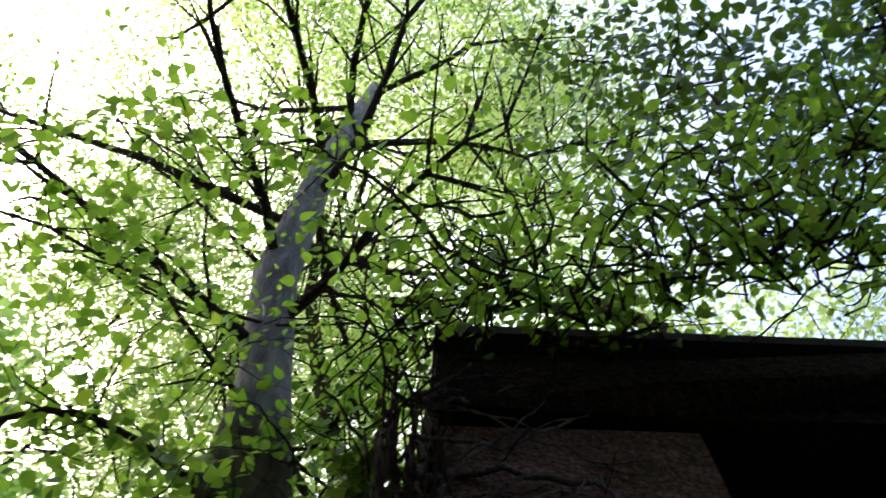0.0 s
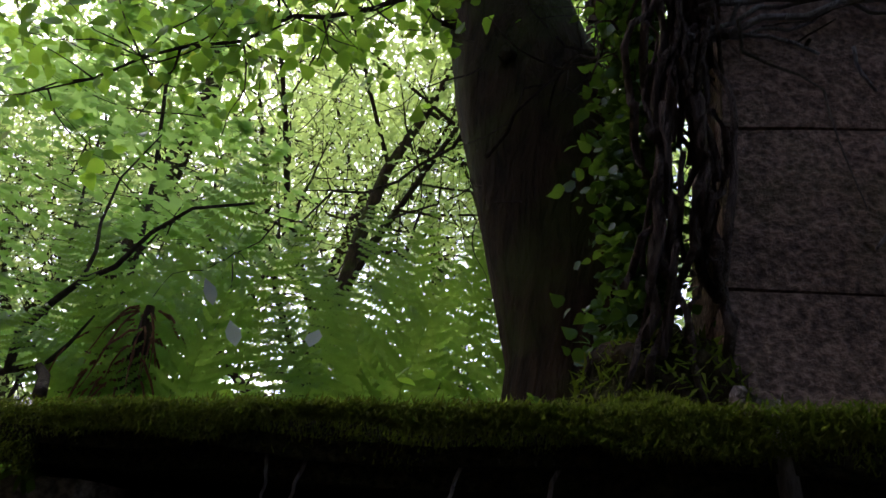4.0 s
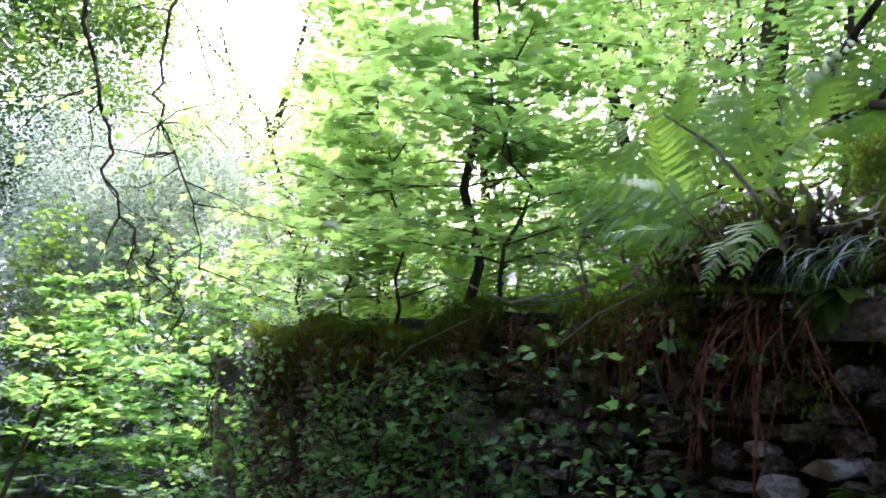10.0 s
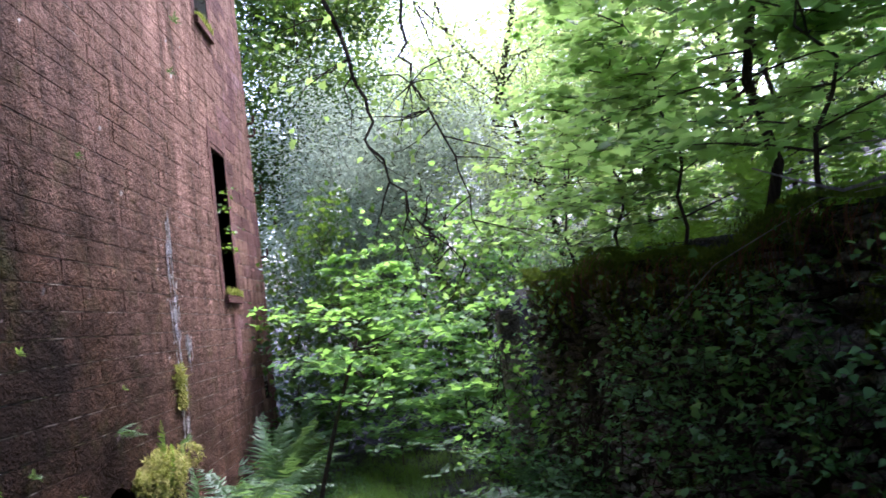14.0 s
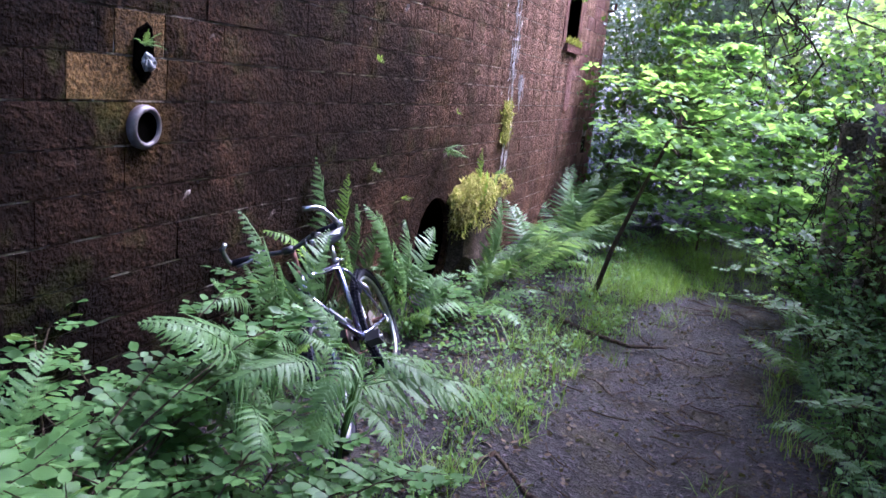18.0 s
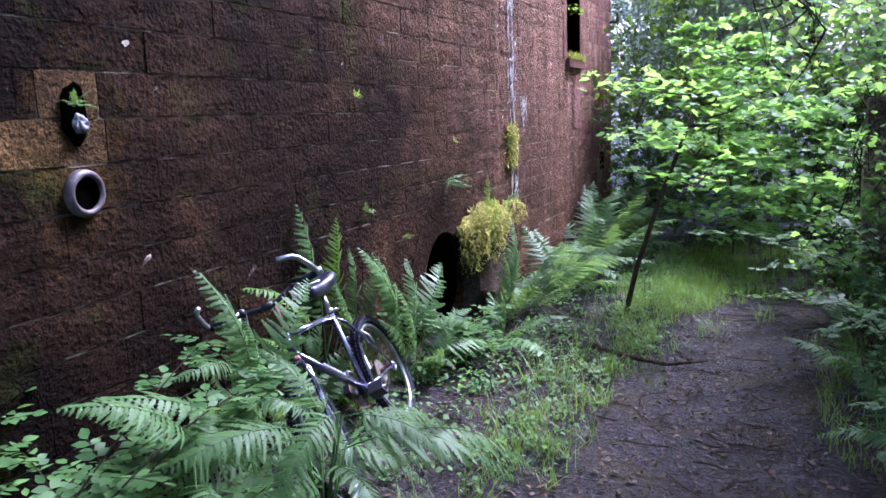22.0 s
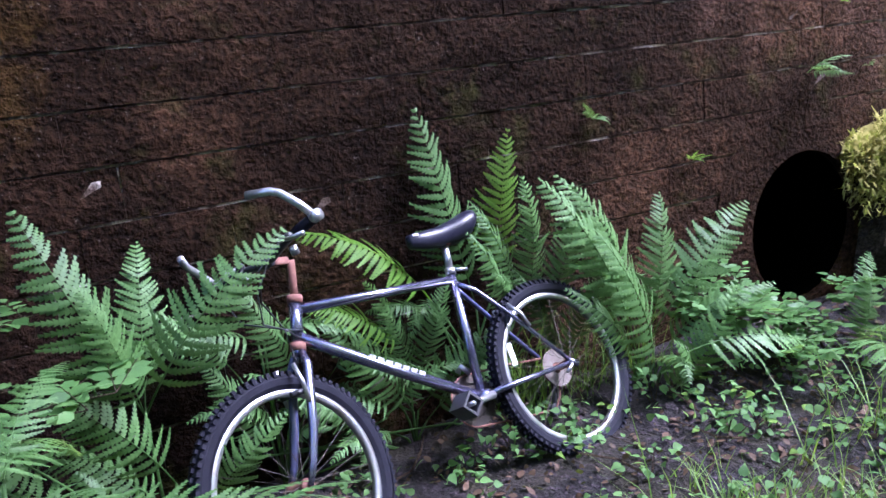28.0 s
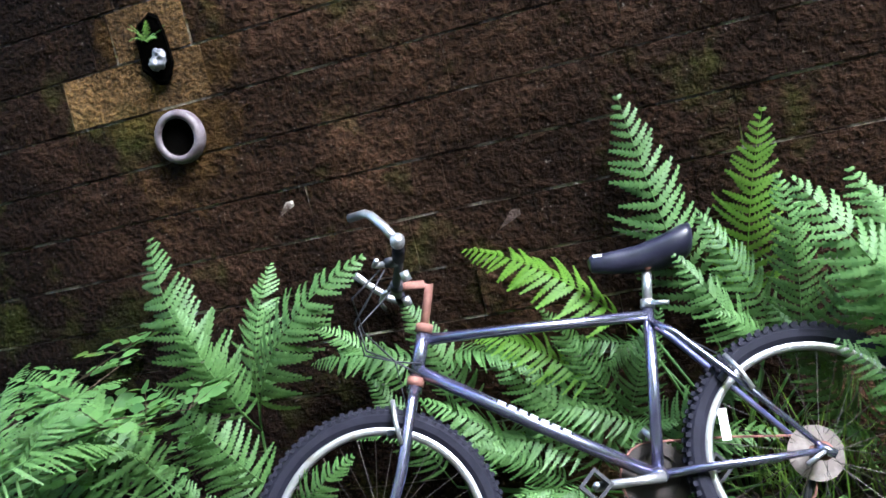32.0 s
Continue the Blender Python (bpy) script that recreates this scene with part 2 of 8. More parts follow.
    col = n.mix(n.math("MULTIPLY", specks, 0.14), col, (0.4, 0.36, 0.32))
    coarse = n.noise(17.0 * scale, 5.0, 0.6, stretch=(1, 0.85, 1.1) if not slant else (1, 1.6, 0.8))
    height = n.math("ADD", n.math("ADD", grain, n.math("MULTIPLY", coarse, 1.5)), n.math("MULTIPLY", fine, 0.18))
    rough = n.ramp(fine, [(0.35, (0.95,) * 3), (0.62, (0.95 - 0.2 * wet,) * 3)])
    n.surface(col, rough, normal=n.bump(height, 1.0, 0.026 * relief), spec=spec)
    return n.mat


STONE_WALL = stone_material("wet_blackened_sandstone", (0.0034, 0.0019, 0.0013), (0.0135, 0.0074, 0.0047), (0.049, 0.0262, 0.0166), moss_amount=0.25, relief=1.3, scale=0.68, wet=0.8, stain=(3.38, 1.75), dry_lit=((0.068, 0.038, 0.026), (0.39, 0.225, 0.165)), spec=0.03, soot=0.35)
STONE_YELLOW = stone_material("ochre_lichened_sandstone", (0.022, 0.0125, 0.006), (0.085, 0.049, 0.018), (0.19, 0.112, 0.042), moss_amount=0.15, relief=1.3, soot=0.8)
STONE_PALE = stone_material("washed_pink_sandstone", (0.07, 0.032, 0.026), (0.16, 0.078, 0.064), (0.27, 0.165, 0.15), moss_amount=0.05, relief=0.5)
STONE_RUIN = stone_material("grey_brown_tooled_sandstone", (0.06, 0.048, 0.037), (0.27, 0.218, 0.172), (0.47, 0.40, 0.335), moss_amount=0.35, relief=2.2, slant=0.8, scale=0.66, soot=0.75)
STONE_RUBBLE = stone_material("dark_slaty_rubble", (0.05, 0.038, 0.026), (0.17, 0.136, 0.098), (0.50, 0.43, 0.355), moss_amount=0.6, relief=0.9, soot=0.4, pale=0.7)
STONE_PILLAR = stone_material("buff_dressed_sandstone", (0.085, 0.052, 0.036), (0.185, 0.114, 0.08), (0.28, 0.18, 0.13), moss_amount=0.3, relief=0.35)
STONE_LINTEL = stone_material("dark_lintel_stone", (0.012, 0.009, 0.007), (0.045, 0.033, 0.024), (0.10, 0.07, 0.05), moss_amount=0.3, relief=0.5)


def mortar_material():
    n = Nodes("dirty_mortar")
    col = n.ramp(n.noise(6.0, 6.0), [(0.35, (0.016, 0.010, 0.007)), (0.48, (0.05, 0.03, 0.022)), (0.55, (0.34, 0.29, 0.255))])
    n.surface(col, 0.95, normal=n.bump(n.noise(60, 5.0), 0.8, 0.02))
    return n.mat


MORTAR = mortar_material()


def bark_material(name, dark, light, moss=0.5, scale=1.0):
    n = Nodes(name)
    ridges = n.noise(22 * scale, 6.0, 0.65, stretch=(1, 1, 0.22), distort=0.4)
    col = n.ramp(ridges, [(0.3, dark), (0.7, light)])
    green = n.math("MULTIPLY", n.ramp(n.noise(3.0, 5.0), [(0.48, (0, 0, 0)), (0.62, (1, 1, 1))]), moss)
    col = n.mix(green, col, (0.06, 0.075, 0.012))
    n.surface(col, 0.9, normal=n.bump(ridges, 1.0, 0.05), spec=0.08)
    return n.mat


BARK = bark_material("mossy_bark", (0.012, 0.0075, 0.004), (0.062, 0.037, 0.018), 0.5)
BARK_PALE = bark_material("pale_grey_bark", (0.12, 0.10, 0.09), (0.34, 0.30, 0.27), 0.25)
BARK_TWIG = bark_material("dark_twig_bark", (0.03, 0.02, 0.015), (0.10, 0.07, 0.05), 0.2, 3.0)
BARK_ROOT = bark_material("pale_dry_root", (0.12, 0.09, 0.07), (0.36, 0.31, 0.27), 0.0, 3.0)
BARK_IVY = bark_material("brown_ivy_stem", (0.035, 0.022, 0.016), (0.15, 0.10, 0.075), 0.1, 3.0)
BARK_REDROOT = bark_material("reddish_dead_fern_stalk", (0.09, 0.035, 0.018), (0.28, 0.12, 0.06), 0.0, 3.0)


def ground_material():
    n = Nodes("leaf_mould_and_mud")
    a = n.noise(2.2, 6.0, 0.6)
    b = n.noise(26.0, 6.0, 0.65)
    # pale purple top stop: sky sheen on the wet mud put into the colour
    col = n.ramp(b, [(0.3, (0.005, 0.0035, 0.0036)), (0.54, (0.015, 0.0102, 0.0125)), (0.74, (0.12, 0.087, 0.115))])
    col = n.mix(n.ramp(a, [(0.5, (0, 0, 0)), (0.66, (1, 1, 1))]), col, n.mix(n.noise(70, 3.0), (0.02, 0.015, 0.010), (0.06, 0.05, 0.024)))
    h = n.math("ADD", b, n.math("MULTIPLY", n.noise(90, 4.0), 0.4))
    n.surface(col, n.ramp(a, [(0.3, (0.4,) * 3), (0.6, (0.9,) * 3)]), normal=n.bump(h, 1.0, 0.08), spec=0.3)
    return n.mat


GROUND = ground_material()


def earth_material():
    n = Nodes("dark_crumbling_earth")
    b = n.noise(30.0, 6.0, 0.65)
    col = n.ramp(b, [(0.3, (0.010, 0.0068, 0.004)), (0.55, (0.034, 0.024, 0.014)), (0.72, (0.085, 0.063, 0.038))])
    col = n.mix(n.ramp(n.noise(3.5, 5.0), [(0.5, (0, 0, 0)), (0.66, (1, 1, 1))]), col, (0.04, 0.045, 0.01))
    n.surface(col, 0.95, normal=n.bump(b, 1.0, 0.08), spec=0.05)
    return n.mat


EARTH = earth_material()


def plain(name, color, rough=0.5, metal=0.0, wear=None, grain=60.0, coat=0.0, amount=0.5, lo=0.5, hi=0.66, spec=0.4):
    n = Nodes(name)
    col = n.mix(n.math("MULTIPLY", n.noise(grain, 3.0), 0.3), color, tuple(c * 0.55 for c in color))
    if wear:
        mask = n.ramp(n.noise(grain * 0.4, 6.0, 0.7), [(lo, (0, 0, 0)), (hi, (1, 1, 1))])
        col = n.mix(n.math("MULTIPLY", mask, amount), col, wear)
    n.surface(col, rough, metal, normal=n.bump(n.noise(grain * 4, 3.0), 0.15, 0.002), coat=coat, spec=spec)
    return n.mat


BIKE_PAINT = plain("worn_violet_silver_paint", (0.20, 0.20, 0.31), 0.24, 0.9, (0.16, 0.07, 0.035), 45.0, 0.4, 0.8, 0.56, 0.68)
# bluish dark copy of the frame paint, far-side shade put into the colour
BIKE_PAINT_SHADE = plain("shaded_dark_blue_paint", (0.07, 0.075, 0.16), 0.35, 0.4, (0.14, 0.06, 0.03), 45.0, 0.3, 0.6, 0.58, 0.7)
CHROME = plain("dull_alloy", (0.44, 0.44, 0.47), 0.34, 0.85, (0.25, 0.18, 0.13), 70.0, 0.0, 0.6, 0.5, 0.7)
RUST = plain("rusty_steel", (0.15, 0.065, 0.05), 0.8, 0.2, (0.26, 0.14, 0.10), 60.0)
RUBBER = plain("weathered_black_rubber", (0.006, 0.006, 0.012), 0.75, 0.0, (0.014, 0.014, 0.024), 40.0, spec=0.15)
SADDLE_MAT = plain("black_vinyl", (0.010, 0.010, 0.020), 0.36, 0.0, (0.03, 0.03, 0.05), 30.0, spec=0.3)
BLACK_PLASTIC = plain("black_plastic", (0.02, 0.02, 0.025), 0.45)
WHITE_PLASTIC = plain("white_reflector_plastic", (0.75, 0.75, 0.78), 0.35)
WHITE_PAINT = plain("white_lettering", (0.34, 0.34, 0.38), 0.5, 0.0, (0.12, 0.11, 0.14), 90.0, amount=0.9)
PIPE_CLAY = plain("glazed_grey_clay_pipe", (0.06, 0.045, 0.05), 0.5, 0.0, (0.14, 0.12, 0.135), 30.0, 0.05, 0.7, 0.45, 0.6)
# near-black colour that stands for the shade inside pipe, wall hole and culvert
HOLLOW_SHADE = plain("black_hollow_shade", (0.0008, 0.0007, 0.0006), 0.95, spec=0.0)
RAG = plain("crumpled_grey_plastic_bag", (0.11, 0.11, 0.125), 0.35, 0.0, (0.18, 0.18, 0.2), 40.0)
GREASY = plain("dark_greasy_steel", (0.022, 0.017, 0.015), 0.5, 0.4, (0.08, 0.05, 0.035), 60.0)
IRON = plain("rusted_iron", (0.10, 0.045, 0.03), 0.85, 0.2, (0.2, 0.09, 0.05), 50.0)
PAPER_LEAF = leaf_material("pale_leaf_underside", (0.25, 0.27, 0.25), (0.38, 0.40, 0.38), 0.35, 0.5, 0.3, glow=(0.45, 0.5, 0.42))
LIME = plain("white_lime_bloom", (0.40, 0.36, 0.37), 0.9, 0.0, (0.2, 0.14, 0.12), 30.0)
INSIDE = plain("plain_dark_inside", (0.06, 0.05, 0.045), 0.95)


# ---- building blocks ----
rng = np.random.default_rng(7)


class Acc:
    """Collects vertices and faces for one mesh."""

    def __init__(self):
        self.v, self.f = [], []

    def add(self, verts, faces):
        k = len(self.v)
        self.v.extend(tuple(map(float, p)) for p in verts)
        self.f.extend(tuple(i + k for i in face) for face in faces)
        return self

    def tube(self, pts, radii, sides=6, caps=True):
        pts = [Vector(p) for p in pts]
        if not hasattr(radii, "__len__"):
            radii = [radii] * len(pts)
        ref = Vector((0.31, 0.17, 0.93))
        rings = []
        for i, p in enumerate(pts):
            d = pts[min(i + 1, len(pts) - 1)] - pts[max(i - 1, 0)]
            d.normalize()
            if abs(d.dot(ref)) > 0.97:
                ref = Vector((0.93, 0.2, 0.31))
            a = d.cross(ref).normalized()
            b = d.cross(a).normalized()
            rings.append([p + (a * math.cos(s) + b * math.sin(s)) * radii[i] for s in (2 * math.pi * j / sides for j in range(sides))])
        faces = []
        for i in range(len(pts) - 1):
            for j in range(sides):
                k = (j + 1) % sides
                faces.append((i * sides + j, i * sides + k, (i + 1) * sides + k, (i + 1) * sides + j))
        if caps:
            faces.append(tuple(reversed(range(sides))))
            faces.append(tuple((len(pts) - 1) * sides + j for j in range(sides)))
        return self.add([q for r in rings for q in r], faces)

    def box(self, lo, hi):
        (x0, y0, z0), (x1, y1, z1) = lo, hi
        v = [(x, y, z) for x in (x0, x1) for y in (y0, y1) for z in (z0, z1)]
        return self.add(v, [(0, 1, 3, 2), (4, 6, 7, 5), (0, 4, 5, 1), (2, 3, 7, 6), (0, 2, 6, 4), (1, 5, 7, 3)])

    def ring(self, center, axis_a, axis_b, prof, seg=48):
        """Revolves a closed profile of (radius, offset along the axis) about a centre."""
        c, a, b = Vector(center), Vector(axis_a), Vector(axis_b)
        n = a.cross(b)
        k = len(prof)
        v = [c + (a * math.cos(t) + b * math.sin(t)) * r + n * o for t in (2 * math.pi * i / seg for i in range(seg)) for r, o in prof]
        f = [(i * k + j, i * k + (j + 1) % k, ((i + 1) % seg) * k + (j + 1) % k, ((i + 1) % seg) * k + j) for i in range(seg) for j in range(k)]
        return self.add(v, f)

    def mesh(self, name, smooth=False):
        me = bpy.data.meshes.new(name)
        me.from_pydata(self.v, [], self.f)
        if smooth:
            me.shade_smooth()
        me.update()
        return me


def link_part(name, me, material, parent=None, label="", m=None):
    """One mesh object, under a thing or a part."""
    if not me.materials:
        me.materials.append(material)
    ob = new(name, me)
    if m is not None:
        ob.matrix_basis = m
    if parent is not None:
        ob.parent = parent
    if label:
        ob["label"] = label
    return ob


def thing(name, m, label, category, group="", kind=""):
    ob = new(name)
    ob.empty_display_size = 0.05
    ob.matrix_basis = m
    return tagged(ob, label, category, group, kind)


def fast_mesh(name, verts, faces, smooth=False):
    """A mesh from arrays: vertices (n, 3), faces (m, k) with one count of corners."""
    verts, faces = np.asarray(verts, np.float32), np.asarray(faces, np.int32)
    me = bpy.data.meshes.new(name)
    me.vertices.add(len(verts))
    me.vertices.foreach_set("co", verts.ravel())
    me.loops.add(faces.size)
    me.loops.foreach_set("vertex_index", faces.ravel())
    me.polygons.add(len(faces))
    me.polygons.foreach_set("loop_start", np.arange(0, faces.size, faces.shape[1], dtype=np.int32))
    me.update(calc_edges=True)
    if smooth:
        me.shade_smooth()
    return me


def spread(template, faces, places, turns):
    """Copies of a small template at many places with many turns, in two arrays."""
    template, faces = np.asarray(template, float), np.asarray(faces, int)
    v = np.einsum("nij,kj->nki", turns, template) + np.asarray(places)[:, None, :]
    f = faces[None] + (np.arange(len(places)) * len(template))[:, None, None]
    return v.reshape(-1, 3), f.reshape(-1, faces.shape[1])


def turns_of(n, r, tilt=0.6, sizes=(0.7, 1.3), up=None):
    """n random turns with sizes: leaves that mostly face up (or along up), tilted by a spread."""
    yaw = r.uniform(0, 2 * math.pi, n)
    a, b = r.normal(0, tilt, n), r.normal(0, tilt, n)
    s = r.uniform(*sizes, n)
    cy, sy, ca, sa, cb, sb = np.cos(yaw), np.sin(yaw), np.cos(a), np.sin(a), np.cos(b), np.sin(b)
    z, o = np.zeros(n), np.ones(n)
    rz = np.stack([np.stack([cy, -sy, z], -1), np.stack([sy, cy, z], -1), np.stack([z, z, o], -1)], 1)
    rx = np.stack([np.stack([o, z, z], -1), np.stack([z, ca, -sa], -1), np.stack([z, sa, ca], -1)], 1)
    ry = np.stack([np.stack([cb, z, sb], -1), np.stack([z, o, z], -1), np.stack([-sb, z, cb], -1)], 1)
    return (rx @ ry @ rz) * s[:, None, None]


# leaf outlines, unit length along +y from the stalk at the origin, slightly folded along the midrib
def fold_leaf(outline, fold=0.12, droop=0.1):
    """Triangles of a leaf from one half of its outline (x, y), mirrored about the midrib."""
    n = len(outline)
    mid = [(0, y, -droop * y * y) for _, y in outline]
    right = [(x, y, fold * x - droop * y * y) for x, y in outline]
    left = [(-x, y, fold * x - droop * y * y) for x, y in outline]
    v = mid + right + left
    f = []
    for i in range(n - 1):
        f += [(i, n + i, n + i + 1), (i, n + i + 1, i + 1), (i, 2 * n + i + 1, 2 * n + i), (i, i + 1, 2 * n + i + 1)]
    return np.array(v), np.array(f)


OVAL = fold_leaf([(0, 0), (0.26, 0.3), (0.27, 0.6), (0, 1.0)])
DIAMOND = (np.array([(0, 0, 0), (0.3, 0.45, 0.05), (0, 1, -0.06), (-0.3, 0.45, 0.05)]), np.array([(0, 1, 2), (0, 2, 3)]))
ROUND = fold_leaf([(0, 0), (0.36, 0.12), (0.5, 0.42), (0.36, 0.75), (0, 1.0)], 0.1, 0.12)
OVAL_WIDE = fold_leaf([(0, 0), (0.34, 0.16), (0.4, 0.42), (0.2, 0.75), (0, 1.05)], 0.15, 0.2)
MAPLE = fold_leaf([(0, 0), (0.46, 0.06), (0.3, 0.26), (0.62, 0.52), (0.26, 0.56), (0.2, 0.74), (0, 1.0)], 0.1, 0.15)
STRAP = fold_leaf([(0.02, 0), (0.07, 0.2), (0.085, 0.55), (0.06, 0.85), (0, 1.0)], 0.5, 0.45)
BLADE = (np.array([(-0.012, 0, 0), (0.012, 0, 0), (0.008, 0.5, 0.02), (-0.008, 0.5, 0.02), (0, 1, -0.12), (0, 1, -0.12)]), np.array([(0, 1, 2, 3), (3, 2, 4, 5)]))


def ground_z(x, y):
    """Height of the ground: the sunken walk between the building and the ruined wall, the bank behind it, hills beyond."""
    x, y = np.asarray(x, float), np.asarray(y, float)
    low = 0.09 + 0.055 * np.clip(4.0 - y, 0, 9) + 0.05 * np.sin(1.7 * x + 0.6 * y) * np.sin(0.9 * y) + 0.012 * np.sin(9 * x + 3 * y) * np.sin(7 * y - 2 * x)
    low = low - 0.05 * np.exp(-(((x - 2.1) / 0.55) ** 2)) + 0.10 * np.exp(-((x / 0.5) ** 2))
    low = low + 0.02 * np.clip(y - 12, 0, 60) + 0.0016 * np.clip(y - 14, 0, 60) ** 2
    back = 2.30 - 0.22 * np.clip((y - 1.7) / 0.5, 0, 1) + 0.10 * np.clip(x - 4.2, 0, 6) + 0.06 * np.clip(x - 8, 0, 40) + 0.08 * np.sin(2.1 * x + y) * np.sin(1.3 * y)
    side = np.clip((x - (4.12 - 0.075 * np.clip(y, -1, 9))) / 0.12, 0, 1)
    far_end = np.clip((y - 13.5) / 3.0, 0, 1)
    h = low * (1 - side) + (back * (1 - far_end) + (low + 0.3 * np.clip(x - 3, 0, 30)) * far_end) * side
    left = np.clip((-x - 9) / 6, 0, 1)
    return h + left * 2.0


def put_on(x, y, dz=0.0):
    return float(ground_z(x, y)) + dz


# ---- the ground ----
def ground_sheet():
    xs = np.unique(np.concatenate([[-400, -200, -90, -40, -25], np.arange(-18, -1, 1.5), np.arange(-1, 4.0, 0.08), np.arange(3.98, 4.4, 0.06), np.arange(4.45, 12, 0.35), np.arange(12, 40, 3.0), [60, 100, 200, 400]]))
    ys = np.unique(np.concatenate([[-400, -200, -90, -40, -20], np.arange(-14, -2, 1.0), np.arange(-2, 14, 0.12), np.arange(14, 40, 1.5), [60, 100, 200, 400]]))
    gx, gy = np.meshgrid(xs, ys, indexing="ij")
    gz = ground_z(np.clip(gx, -40, 50), np.clip(gy, -40, 60))
    v = np.stack([gx, gy, gz], -1).reshape(-1, 3)
    nx, ny = len(xs), len(ys)
    i = (np.arange(nx - 1)[:, None] * ny + np.arange(ny - 1)[None]).ravel()
    f = np.stack([i, i + ny, i + ny + 1, i + 1], -1)
    link = link_part("ground", fast_mesh("ground", v, f, True), GROUND)
    tagged(link, "dark muddy woodland ground with leaf litter and moss", "ground", kind="structure")


ground_sheet()

# ---- the tall sandstone building ----
WALL_Y0, WALL_Y1, WALL_TOP = -6.0, 13.6, 8.6
COURSE = 0.173
BASE_Z = 1.687 - 10 * COURSE
OPENINGS = [(10.86, 11.56, 2.45, 4.34), (10.75, 11.45, 5.9, 7.6), (6.42, 7.22, -0.3, 0.94), (12.75, 13.05, 0.95, 1.25)]
wall_west = thing("wall_west", Matrix.Identity(4), "tall wet brown sandstone block wall of a derelict building", "wall", kind="structure")


def wall_backing():
    acc = Acc()
    zs = sorted({-0.4, WALL_TOP, *(z for o in OPENINGS for z in o[2:])})
    for z0, z1 in zip(zs, zs[1:]):
        mid = (z0 + z1) / 2
        cuts = sorted((o[0], o[1]) for o in OPENINGS if o[2] < mid < o[3])
        y = WALL_Y0
        for a, b in cuts + [(WALL_Y1, WALL_Y1)]:
            acc.box((-0.55, y, z0), (-0.0085, a, z1))
            y = b
    link_part("mortar_backing", acc.mesh("mortar_backing"), MORTAR, wall_west)
    rest = Acc()
    rest.box((-9, WALL_Y1 - 0.5, -0.4), (-0.56, WALL_Y1, WALL_TOP)).box((-9, WALL_Y0, -0.4), (-0.56, WALL_Y0 + 0.5, WALL_TOP)).box((-9, WALL_Y0 + 0.5, -0.4), (-8.6, WALL_Y1 - 0.5, WALL_TOP)).box((-8.6, WALL_Y0 + 0.5, WALL_TOP - 0.3), (-0.56, WALL_Y1 - 0.5, WALL_TOP - 0.1))
    back = link_part("wall_rear", rest.mesh("wall_rear"), INSIDE)
    tagged(back, "plain rear walls and roof of the derelict building", "wall", kind="structure")


wall_backing()


def block_mesh(ly, lz, seed, depth=0.05, bulge=0.0035, bevel=0.0035):
    """A rock-faced ashlar block, front towards +x, with chipped edges; origin at its middle."""
    r = np.random.default_rng(seed)
    g, h = 5, 3
    v, f = [], []
    for i in range(g + 1):
        for j in range(h + 1):
            y, z = (i / g - 0.5) * ly, (j / h - 0.5) * lz
            edge = i in (0, g) or j in (0, h)
            y += 0 if i not in (0, g) else -math.copysign(r.uniform(0, bevel), y)
            z += 0 if j not in (0, h) else -math.copysign(r.uniform(0, bevel), z)
            v.append((-bevel * 0.8 if edge else r.normal(0, bulge), y, z))
    for i in range(g):
        for j in range(h):
            a = i * (h + 1) + j
            f.append((a, a + h + 1, a + h + 2, a + 1))
    k = len(v)
    v += [(-depth, -ly / 2, -lz / 2), (-depth, ly / 2, -lz / 2), (-depth, ly / 2, lz / 2), (-depth, -ly / 2, lz / 2)]
    bot = [i * (h + 1) for i in range(g + 1)]
    top = [i * (h + 1) + h for i in range(g + 1)]
    f.append((k, k + 1, *reversed(bot)))
    f.append((k + 3, *top, k + 2))
    f.append((k, *range(0, h + 1), k + 3))
    f.append((k + 1, k + 2, *reversed(range(g * (h + 1), g * (h + 1) + h + 1))))
    return v, f


